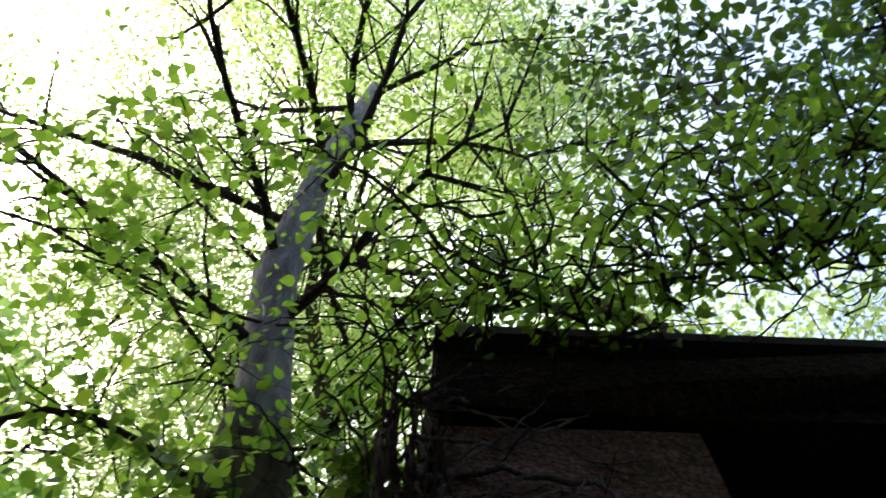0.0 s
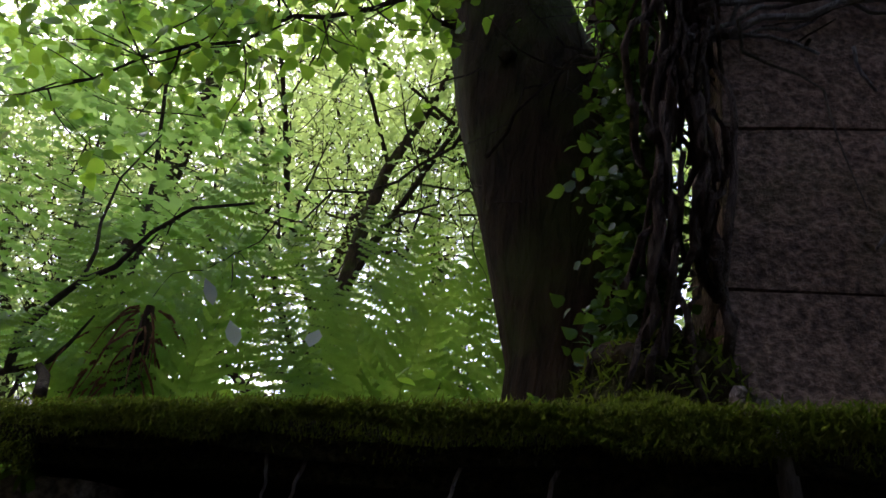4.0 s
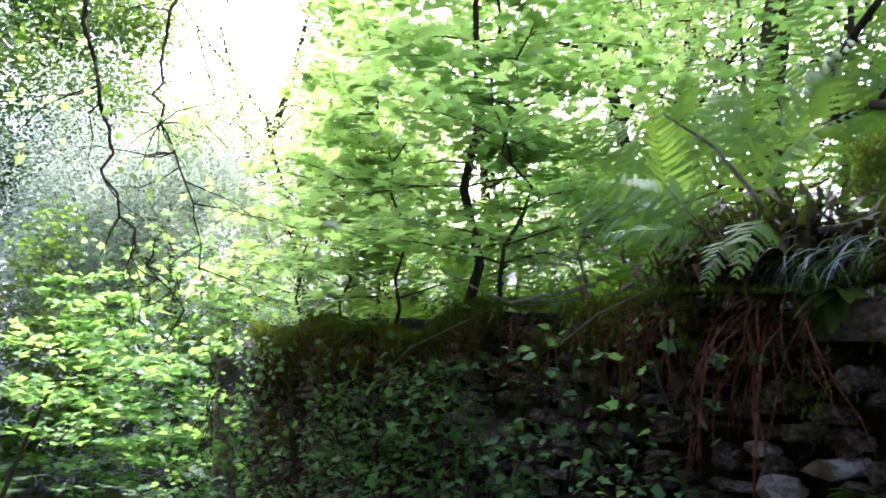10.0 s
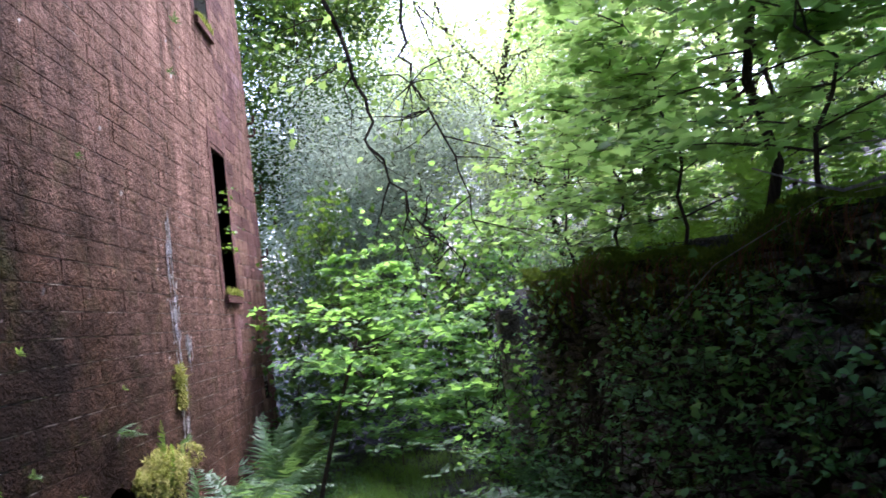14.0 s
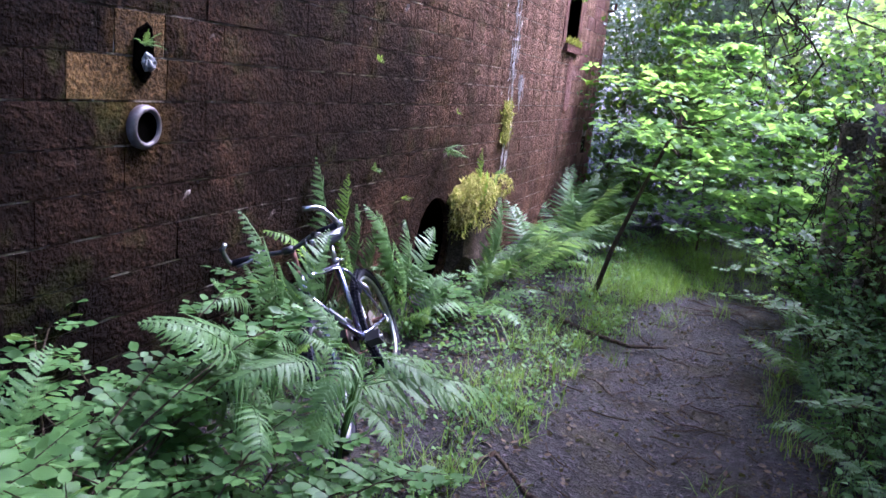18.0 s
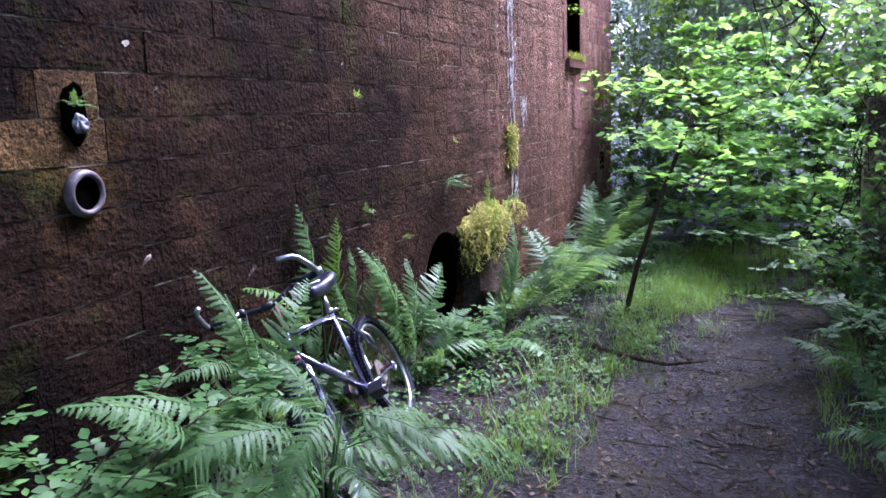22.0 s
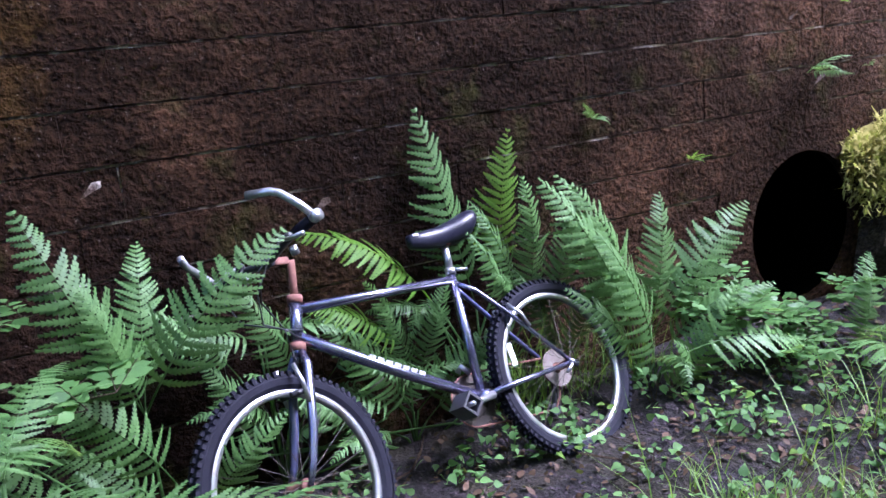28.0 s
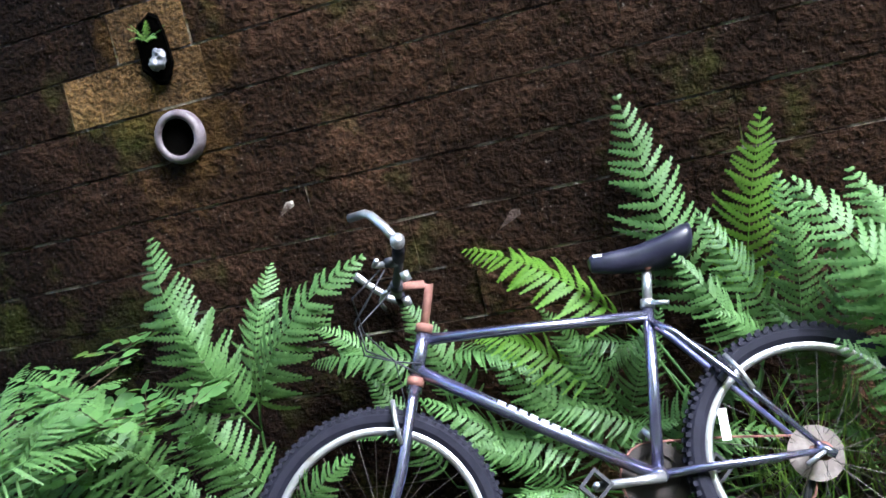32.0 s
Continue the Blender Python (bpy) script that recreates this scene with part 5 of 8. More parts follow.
def twig_tangle(name, at, way, n, seed, label, length=(0.2, 0.6), bend=0.3, rad=0.004):
    """A knot of bare curling twigs: one thing, each twig a part."""
    r = np.random.default_rng(seed)
    top = thing(name, Matrix.Translation(at), label, "twigs")
    for k in range(n):
        q = Vector((r.normal(0, 0.08), r.normal(0, 0.14), r.normal(0, 0.12)))
        d = (Vector(way) + Vector(r.normal(0, 0.8, 3))).normalized()
        ln, pts = r.uniform(*length), [q.copy()]
        for s in range(8):
            d = (d + Vector(r.normal(0, bend, 3))).normalized()
            q = q + d * ln / 8
            pts.append(q.copy())
        w = rad * r.uniform(0.5, 1.6)
        link_part("twig", Acc().tube(pts, [w * (1 - 0.8 * i / 9) for i in range(9)], 4, False).mesh("twig", True), BARK_TWIG, top)
    return top


TT = "dark knot of bare ivy twigs over the pillar's edge"
for k, (x, y, z, n) in enumerate([(4.15, 0.2, 3.35, 26), (4.15, 0.22, 3.8, 30), (4.05, 0.12, 4.12, 34), (3.95, -0.15, 4.15, 30), (3.98, -0.5, 4.15, 34), (4.05, -0.9, 4.2, 34), (4.1, -1.3, 4.25, 34), (4.4, 0.5, 3.7, 22), (4.4, 0.6, 3.3, 18)]):
    twig_tangle("ivy_twigs", (x, y, z), (-0.2, 0.0, 0.15), n, 600 + k, TT)
leaf_mass("ivy_cushion", [(3.95 + r0.normal(0, 0.06), 0.12 - 0.12 * i, 4.1 + r0.normal(0, 0.04)) for i in range(13)], 42, 0.07, 0.045, LEAF_CANOPY, OVAL_WIDE, 48, "small ivy leaves trailing over the lintel's top edge", "ivy", 1.2)


# ---- ferns ----
def facing_fern(x, y, z, label, tips, bright=True, group="ferns on the wall", face=(-0.75, -0.6, 0.35), kinds=(4, 2, 0)):
    """A fern whose fronds rise from one crown to the given tips, turned to the light of the walk."""
    top = thing("fern", Matrix.Translation((x, y, z)), label, "fern", group)
    r = np.random.default_rng(int(x * 100 + y * 1000))
    for k, (tx, ty, tz) in enumerate(tips):
        frond_to(top, (r.normal(0, 0.02), r.normal(0, 0.02), 0), (tx - x, ty - y, tz - z), kinds[k % len(kinds)], r.normal(0, 6), bright, face)
    return top


FB = "tall bright backlit fern on top of the ruined wall"
facing_fern(4.5, 1.9, 2.3, FB, [(4.6, 2.15, 3.75), (4.4, 2.39, 3.39), (4.6, 1.83, 3.29), (4.6, 1.57, 3.28), (4.3, 2.1, 3.0), (4.35, 1.65, 2.95), (4.75, 2.5, 3.3), (4.2, 2.45, 2.85)])
facing_fern(4.5, 1.1, 2.3, FB, [(4.5, 1.09, 3.14), (4.5, 1.36, 3.06), (4.35, 0.88, 2.95), (4.4, 1.55, 2.9), (4.7, 1.25, 3.3), (4.3, 1.2, 2.85)])
facing_fern(4.62, 0.82, 2.3, FB, [(4.6, 0.94, 3.16), (4.7, 0.86, 3.12), (4.5, 0.65, 3.0), (4.45, 1.05, 2.9)])
facing_fern(5.0, 1.5, 2.3, FB, [(5.0, 1.4, 3.5), (5.05, 1.8, 3.45), (4.95, 1.1, 3.3), (4.9, 1.65, 3.2), (5.0, 2.1, 3.2)])
facing_fern(4.0, 2.78, 2.2, "bright fern standing on the wall's edge", [(4.2, 2.78, 2.91), (3.85, 2.6, 2.75), (3.85, 3.05, 2.75), (4.1, 3.1, 2.9), (4.2, 2.45, 2.85), (3.7, 2.85, 2.55)])
facing_fern(3.95, 2.34, 2.22, "bright fern spilling over the ruined wall's edge", [(3.58, 3.05, 2.32), (3.58, 2.08, 2.12), (3.55, 2.6, 2.24), (3.62, 2.85, 2.4), (3.9, 1.97, 2.47), (3.95, 2.6, 2.75), (4.05, 2.15, 2.8), (3.62, 2.25, 2.1)], kinds=(1, 3, 0), face=(-0.5, -0.5, 0.8))
facing_fern(4.35, 3.4, 2.15, FB, [(4.4, 3.3, 3.1), (4.3, 3.7, 3.0), (4.2, 3.1, 2.9), (4.55, 3.6, 3.2), (4.1, 3.45, 2.8), (4.05, 3.75, 2.7)])
facing_fern(4.3, 5.2, 2.1, FB, [(4.3, 5.0, 2.95), (4.2, 5.5, 2.85), (4.0, 5.2, 2.7), (4.5, 5.4, 3.0), (4.0, 4.85, 2.65)])
facing_fern(4.9, 2.75, 2.25, FB, [(4.9, 2.6, 3.5), (4.85, 3.0, 3.4), (4.8, 2.4, 3.2), (5.1, 2.9, 3.6), (4.7, 2.85, 3.0)])
rb = np.random.default_rng(55)
fern_bed("fern_bed", [(x, y, put_on(x, y), rb.uniform(0.7, 1.0)) for x, y in zip(rb.uniform(5.5, 8.5, 44), rb.uniform(-0.5, 9.5, 44))], "bed of bright ferns covering the bank behind the wall", True, 5)

fern_bed("fern_fringe", [(ruin_x(y) + 0.1 + rb.uniform(0, 0.6), y, ruin_top(y) - 0.02, rb.uniform(0.35, 0.6)) for y in rb.uniform(3.0, 8.5, 9)], "fringe of bright ferns along the ruined wall's top", True, 6)

# round the bicycle, under the building
def fern_with(x, y, z, label, fronds, group="ferns", bright=False, face=(0.75, 0.1, 0.6)):
    """A fern with a crown at (x, y, z); each frond (base, tip, kind) may stand on a bare stalk."""
    top = thing("fern", Matrix.Translation((x, y, z)), label, "fern", group)
    for k, (bx, by, bz, tx, ty, tz, kind) in enumerate(fronds):
        flat = math.hypot(tx - bx, ty - by) > 1.3 * abs(tz - bz)
        b = Vector((bx - x, by - y, bz - z))
        frond_to(top, b, (tx - x, ty - y, tz - z), kind, (k * 37) % 17 - 8, bright, (0.45, 0.05, 1.0) if flat else face)
        if b.length > 0.12:
            link_part("stalk", Acc().tube([(0, 0, 0), (b.x * 0.35, b.y * 0.35, b.z * 0.6), b], [0.005, 0.0045, 0.004], 5).mesh("stalk", True), LEAF_FERN, top)
    return top


fern_with(0.06, 4.92, 0.12, "tall green fern behind the bicycle saddle against the wall", [
    (0.06, 4.92, 0.62, 0.03, 4.75, 1.38, 4), (0.07, 5.02, 0.55, 0.22, 4.80, 0.90, 1), (0.08, 5.03, 0.6, 0.2, 4.93, 0.80, 3), (0.06, 5.1, 0.55, 0.1, 4.9, 1.02, 0), (0.08, 5.1, 0.5, 0.12, 5.2, 1.08, 2), (0.1, 5.12, 0.45, 0.15, 5.33, 0.98, 0), (0.07, 4.72, 0.66, 0.14, 4.46, 0.70, 1), (0.07, 4.74, 0.7, 0.15, 4.56, 0.6, 3), (0.1, 4.72, 0.4, 0.16, 4.33, 0.57, 0), (0.09, 4.45, 0.26, 0.17, 4.17, 0.52, 2)])
fern_with(0.05, 4.85, 0.14, "yellow-green fern fronds over the bicycle's top tube", [(0.07, 5.0, 0.68, 0.05, 5.12, 1.27, 4), (0.09, 4.72, 0.7, 0.12, 4.22, 1.0, 1), (0.1, 4.6, 0.55, 0.13, 4.2, 0.8, 0)], bright=True)
fern_with(0.05, 4.1, 0.14, "shaded green fern behind the bicycle's front wheel", [(0.06, 4.1, 0.7, 0.14, 3.68, 0.74, 1), (0.06, 4.08, 0.72, 0.13, 4.42, 0.68, 1), (0.06, 4.2, 0.5, 0.08, 4.0, 0.92, 0), (0.06, 4.1, 0.4, 0.12, 3.8, 0.55, 3), (0.06, 4.15, 0.4, 0.1, 4.45, 0.42, 3), (0.06, 4.0, 0.6, 0.08, 3.75, 0.92, 2), (0.06, 4.35, 0.3, 0.16, 4.0, 0.58, 1), (0.06, 4.5, 0.3, 0.14, 4.78, 0.5, 1), (0.05, 4.3, 0.5, 0.12, 4.62, 0.62, 3), (0.06, 4.45, 0.2, 0.2, 4.2, 0.3, 3)])
fern_with(0.2, 5.6, 0.1, "green fern with pale arching fronds at the wall foot", [(0.2, 5.55, 0.35, 0.2, 5.14, 1.07, 0), (0.2, 5.5, 0.4, 0.12, 5.22, 1.03, 1), (0.2, 5.6, 0.3, 0.15, 5.42, 1.06, 2), (0.25, 5.6, 0.15, 0.32, 5.28, 0.86, 0), (0.25, 5.6, 0.12, 0.5, 5.9, 0.55, 3), (0.25, 5.6, 0.12, 0.5, 5.5, 0.5, 3), (0.25, 5.5, 0.3, 0.3, 5.15, 0.62, 1)])
fern_with(0.5, 3.66, 0.12, "large green fern arching over the bicycle's front wheel", [(0.45, 3.66, 0.70, 0.45, 4.03, 1.19, 1), (0.45, 3.66, 0.70, 0.45, 3.37, 1.25, 1), (0.45, 3.66, 0.70, 0.55, 3.54, 1.09, 0), (0.45, 3.66, 0.70, 0.30, 3.71, 1.15, 0), (0.5, 3.66, 0.4, 0.3, 3.35, 0.66, 3), (0.5, 3.72, 0.4, 0.6, 3.95, 0.7, 1), (0.5, 3.64, 0.3, 0.62, 3.42, 0.62, 1), (0.48, 3.7, 0.5, 0.42, 3.40, 0.9, 3), (0.5, 3.6, 0.3, 0.5, 3.25, 0.5, 1)], face=(0.8, 0.1, 0.55))
fern_with(0.62, 3.5, 0.12, "large pale green fern with low fronds spreading toward the path", [(0.70, 3.59, 0.62, 1.2, 3.72, 0.46, 0), (0.64, 3.7, 0.5, 1.36, 4.2, 0.36, 1), (0.6, 3.45, 0.62, 0.52, 2.88, 0.94, 1), (0.62, 3.45, 0.58, 0.6, 2.85, 0.6, 1), (0.72, 3.65, 0.42, 1.12, 4.0, 0.36, 3), (0.66, 3.42, 0.5, 0.9, 3.0, 0.48, 3), (0.6, 3.5, 0.5, 0.35, 3.1, 0.72, 0)])
fern_with(0.35, 2.3, 0.3, "green fern half hidden behind the wild rose", [(0.35, 2.3, 0.6, 0.28, 2.55, 0.98, 1), (0.35, 2.3, 0.6, 0.25, 2.1, 0.95, 0), (0.35, 2.3, 0.5, 0.6, 2.35, 0.8, 1)])
fern_with(0.98, 3.32, 0.14, "pale green fern spreading flat fronds in a star before the bicycle", [(1.0, 3.32, 0.84, 0.8, 3.24, 1.06, 1), (0.98, 3.34, 0.84, 0.7, 3.45, 0.98, 1), (1.0, 3.3, 0.84, 0.85, 3.1, 0.94, 1), (1.08, 3.3, 0.88, 1.02, 2.92, 0.72, 3), (1.06, 3.32, 0.86, 0.68, 3.42, 0.76, 1), (1.08, 3.32, 0.86, 1.42, 3.44, 0.72, 1), (1.06, 3.35, 0.84, 1.3, 3.68, 0.72, 0), (1.02, 3.4, 0.7, 1.48, 3.95, 0.52, 1), (0.96, 3.25, 0.82, 0.9, 2.75, 0.84, 1), (0.98, 3.25, 0.78, 1.06, 2.85, 0.58, 3), (0.92, 3.32, 0.74, 0.6, 3.02, 0.82, 1), (1.04, 3.4, 0.72, 1.2, 3.85, 0.6, 3), (1.0, 3.3, 0.7, 1.35, 3.15, 0.55, 1)])
fern_with(0.8, 2.9, 0.16, "pale green fern nodding beside the wild rose", [(0.8, 2.92, 0.9, 0.76, 2.52, 1.08, 1), (0.8, 2.95, 0.86, 0.5, 2.78, 1.0, 0), (0.84, 2.9, 0.78, 1.05, 2.6, 0.66, 3), (0.8, 2.95, 0.78, 0.6, 3.2, 0.88, 1), (0.82, 2.95, 0.8, 1.05, 3.1, 0.8, 1)])
fern_with(0.3, 7.15, 0.1, "green fern in front of the yellow moss cushion", [(0.3, 7.2, 0.15, 0.45, 6.95, 0.75, 0), (0.3, 7.2, 0.15, 0.35, 7.45, 0.95, 0), (0.3, 7.2, 0.15, 0.6, 7.3, 0.6, 1), (0.3, 7.2, 0.15, 0.65, 7.0, 0.4, 3), (0.3, 7.25, 0.15, 0.3, 7.6, 0.85, 0)])
fern_with(0.1, 7.5, 0.5, "upright yellowish fern growing through the moss cushion", [(0.12, 7.5, 0.7, 0.12, 7.55, 1.32, 4), (0.12, 7.45, 0.7, 0.25, 7.35, 1.15, 0), (0.12, 7.6, 0.7, 0.2, 7.8, 1.1, 0)], bright=True)
fern_with(0.55, 6.42, 0.1, "small fern with pale fronds bending to the ground", [(0.55, 6.43, 0.15, 0.98, 6.7, 0.40, 1), (0.55, 6.43, 0.15, 0.2, 6.05, 0.38, 1), (0.55, 6.43, 0.15, 0.36, 6.78, 0.52, 0), (0.55, 6.4, 0.2, 1.03, 6.02, 0.18, 3), (0.55, 6.43, 0.15, 0.6, 6.4, 0.6, 0), (0.55, 6.43, 0.15, 0.85, 6.3, 0.35, 3)])
fern_with(0.26, 5.58, 0.1, "green fern leaning along the wall foot", [(0.25, 5.58, 0.36, 0.2, 6.08, 0.9, 1), (0.25, 5.58, 0.36, 0.2, 5.7, 0.95, 0), (0.3, 5.6, 0.3, 0.45, 6.0, 0.6, 1), (0.45, 5.57, 0.36, 0.55, 6.2, 0.26, 1), (0.3, 5.6, 0.25, 0.6, 5.4, 0.35, 3)])
fern_with(0.07, 4.6, 0.13, "dense shaded fern between the bicycle frame and the wall", [(0.08, 4.6, 0.3, 0.14, 4.25, 0.75, 0), (0.08, 4.62, 0.3, 0.16, 4.95, 0.62, 1), (0.08, 4.55, 0.35, 0.16, 4.1, 0.42, 1), (0.08, 4.65, 0.25, 0.2, 5.05, 0.38, 3), (0.08, 4.6, 0.4, 0.12, 4.5, 0.85, 2), (0.08, 4.6, 0.4, 0.12, 4.75, 0.8, 0), (0.08, 4.5, 0.25, 0.22, 4.3, 0.25, 3), (0.07, 5.25, 0.3, 0.14, 5.0, 0.72, 1), (0.07, 5.25, 0.3, 0.16, 5.45, 0.7, 0), (0.07, 5.3, 0.25, 0.18, 5.1, 0.42, 3), (0.06, 4.05, 0.3, 0.14, 3.85, 0.7, 0), (0.06, 4.1, 0.3, 0.2, 4.25, 0.42, 1)])
for i, (x, y, s) in enumerate([(0.35, 7.75, 0.8), (0.55, 8.5, 1.0), (0.3, 9.1, 1.0), (0.65, 9.7, 1.05), (0.35, 10.5, 1.1), (0.7, 11.2, 1.0), (0.3, 12.0, 1.0)]):
    fern(x, y, put_on(x, y), s, 9, 120 + i, "grey-green fern in the row along the building wall", arc=(-190, 60), rise=(28, 70))
# along the foot of the ruined wall
for i, (x, y, s) in enumerate([(3.1, 5.4, 0.75), (2.9, 6.6, 0.7), (3.3, 4.3, 0.7), (3.2, 7.6, 0.8), (3.35, 3.0, 0.6)]):
    fern(x, y, put_on(x, y), s, 8, 140 + i, "dark green fern at the foot of the ruined wall", arc=(30, 330), rise=(25, 65))

# ---- herbs, grass, litter ----
def herb_patch(name, spots, leaf, template, size, label, seed, stem=True, count=(5, 9), height=(0.08, 0.25), category="plants"):
    """Low leafy plants too many to count: short stems with leaves, one mesh for leaves and one for stems."""
    r = np.random.default_rng(seed)
    ends, stems = [], Acc()
    for x, y, z, s in spots:
        for k in range(int(r.integers(*count))):
            h = r.uniform(*height) * s
            e = Vector((x + r.normal(0, 0.07 * s), y + r.normal(0, 0.07 * s), z + h))
            ends.append(tuple(e))
            if stem and k < 3:
                stems.tube([(x, y, z - 0.02), (x * 0.4 + e.x * 0.6, y * 0.4 + e.y * 0.6, z + h * 0.6), e], [0.0025, 0.002, 0.0012], 3, False)
    v, f = leaves_at(np.array(ends), 3, 0.03, size, template, seed + 1, 0.45, 0.5)
    ob = link_part(name, fast_mesh(name, v, f), leaf)
    tagged(ob, label, category, kind="stuff")
    if stem:
        tagged(link_part("stem_tangle", stems.mesh("stem_tangle"), BARK_TWIG, ob), kind="stuff")


def path_free(x, y):
    return abs(x - (2.0 + 0.05 * (y - 5))) > 0.55


rh = np.random.default_rng(66)
spots = [(x, y, put_on(x, y), rh.uniform(0.5, 1.2)) for x, y in zip(rh.uniform(0.15, 1.55, 260), rh.uniform(2.6, 11.5, 260)) if path_free(x, y)]
herb_patch("ground_herbs", spots, LEAF_HERB, OVAL_WIDE, 0.034, "low green herbs scattered over leaf litter beside the path", 67, height=(0.02, 0.13))
spots = [(x, y, put_on(x, y), rh.uniform(0.8, 2.4)) for x, y in zip(rh.uniform(3.0, 3.75, 360), rh.uniform(2.2, 10.5, 360)) if path_free(x, y)]
herb_patch("wall_foot_herbs", spots, LEAF_HERB, OVAL_WIDE, 0.04, "tangled green herbs at the foot of the ruined wall", 68)
spots = [(x, y, put_on(x, y, 0.0), rh.uniform(0.5, 1.2)) for x, y in zip(rh.uniform(4.15, 5.2, 420), rh.uniform(0.5, 8.5, 420))]
herb_patch("bank_herbs", spots, LEAF_CANOPY, OVAL, 0.045, "bright seedlings and herbs on the wall top", 69)
spots = [(3.98 - 0.075 * y - d, y, z, rh.uniform(0.6, 1.4)) for y, z, d in zip(rh.uniform(2.5, 5.6, 300), 0.75 + 1.1 * rh.random(300), rh.uniform(0.03, 0.2, 300)) if rh.random() < 0.35 + 0.13 * (y - 2.5) and z < 2.15 - 0.16 * (y - 2.0)]
herb_patch("wall_creeper", spots, LEAF_HERB, OVAL_WIDE, 0.036, "pale green herbs and creepers clinging to the ruined wall", 70, height=(-0.04, 0.16))


def rose_shrub(x, y, h, seed, n, label):
    """A shrub of arching stems with compound leaves: stems and leaves as parts."""
    r = np.random.default_rng(seed)
    top = thing("shrub", pose(x, y, put_on(x, y)), label, "shrub", "shrubs by the path")
    wood, places, turns = Acc(), [], []
    for k in range(n):
        a, ln = r.uniform(0, 6.283), h * r.uniform(0.6, 1.1)
        d, p = Vector((math.cos(a) * 0.35, math.sin(a) * 0.35, 1)).normalized(), Vector((r.normal(0, 0.08), r.normal(0, 0.08), 0))
        pts = [p.copy()]
        for s in range(9):
            d = (d + Vector((math.cos(a) * 0.12, math.sin(a) * 0.12, -0.09)) + Vector(r.normal(0, 0.06, 3))).normalized()
            p = p + d * ln / 8
            pts.append(p.copy())
            if s < 2:
                continue
            for j in range(2):
                b = r.uniform(0, 6.283)
                stalk = Vector((math.cos(b), math.sin(b), r.uniform(0.0, 0.5))).normalized()
                side = stalk.cross(Vector((0, 0, 1))).normalized()
                wood.tube([p, p + stalk * 0.13], [0.002, 0.001], 3, False)
                for q in range(7):
                    at = p + stalk * (0.03 + 0.03 * (q // 2))
                    way = stalk if q == 6 else (side * (1 if q % 2 else -1) + stalk * 0.55).normalized()
                    up = (way.cross(side if q == 6 else stalk)).normalized()
                    up = up if up.z > 0 else -up
                    up = (up + Vector(r.normal(0, 0.25, 3))).normalized()
                    ex = way.cross(up).normalized()
                    sz = r.uniform(0.042, 0.068)
                    places.append(tuple(at))
                    turns.append(np.array([ex, way, ex.cross(way)]).T * sz)
        wood.tube(pts, [0.006 * (1 - 0.8 * i / len(pts)) for i in range(len(pts))], 5, False)
    tagged(link_part("stem_tangle", wood.mesh("stem_tangle", True), BARK_TWIG, top), kind="stuff")
    v, f = spread(OVAL[0] * (1.0, 1, 1), OVAL[1], np.array(places), np.array(turns))
    link_part("leaves", fast_mesh("leaves", v, f), LEAF_ROSE, top)
    return top


rose_shrub(0.56, 2.4, 1.38, 301, 20, "leafy wild rose shrub against the building wall")
rose_shrub(0.85, 2.2, 1.15, 302, 20, "low leafy wild rose shrub beside the path")
rose_shrub(0.95, 2.62, 0.8, 303, 13, "low leafy wild rose shrub beside the path")
rose_shrub(0.72, 2.78, 0.8, 309, 12, "low leafy wild rose shrub beside the path")
rose_shrub(0.45, 6.25, 0.55, 304, 8, "small leafy shrub by the culvert")
rose_shrub(3.55, 3.2, 0.8, 305, 10, "leafy shrub against the ruined wall")
rose_shrub(3.45, 5.6, 0.8, 306, 9, "leafy shrub against the ruined wall")
rose_shrub(3.1, 7.0, 1.1, 307, 10, "leafy shrub against the ruined wall")
rose_shrub(3.2, 8.2, 1.4, 308, 12, "leafy shrub against the ruined wall")


def grass(name, spots, seed, label, length=(0.08, 0.22), per=16):
    r = np.random.default_rng(seed)
    n = len(spots) * per
    c = np.repeat(np.array([s[:3] for s in spots]), per, 0) + np.c_[r.normal(0, 0.045, (n, 2)), np.zeros(n)]
    yaw, tilt, ln = r.uniform(0, 6.283, n), r.uniform(0.5, 1.45, n), r.uniform(*length, n)
    cy, sy, ct, st = np.cos(yaw), np.sin(yaw), np.cos(tilt), np.sin(tilt)
    ex = np.stack([cy, sy, 0 * cy], -1) * 0.22
    ey = np.stack([-sy * ct, cy * ct, st], -1) * ln[:, None]
    ez = np.cross(np.stack([cy, sy, 0 * cy], -1), ey)
    v, f = spread(BLADE[0], BLADE[1], c, np.stack([ex, ey, ez], -1))
    tagged(link_part(name, fast_mesh(name, v, f), LEAF_GRASS), label, "grass", kind="stuff")


def blob_spots(r, cx, cy, sx, sy, n):
    return [(x, y, put_on(x, y)) for x, y in zip(r.normal(cx, sx, n), r.normal(cy, sy, n)) if 0.1 < x < 3.6]


rg = np.random.default_rng(88)
grass("grass", blob_spots(rg, 1.25, 5.3, 0.12, 0.7, 26) + blob_spots(rg, 1.4, 6.8, 0.15, 0.8, 34) + blob_spots(rg, 1.55, 8.7, 0.28, 0.6, 220) + blob_spots(rg, 1.9, 10.6, 0.5, 0.8, 260) + blob_spots(rg, 2.9, 6.5, 0.2, 2.0, 90) + blob_spots(rg, 1.15, 4.2, 0.15, 0.6, 30), 89, "tufts of bright grass along the path edges")


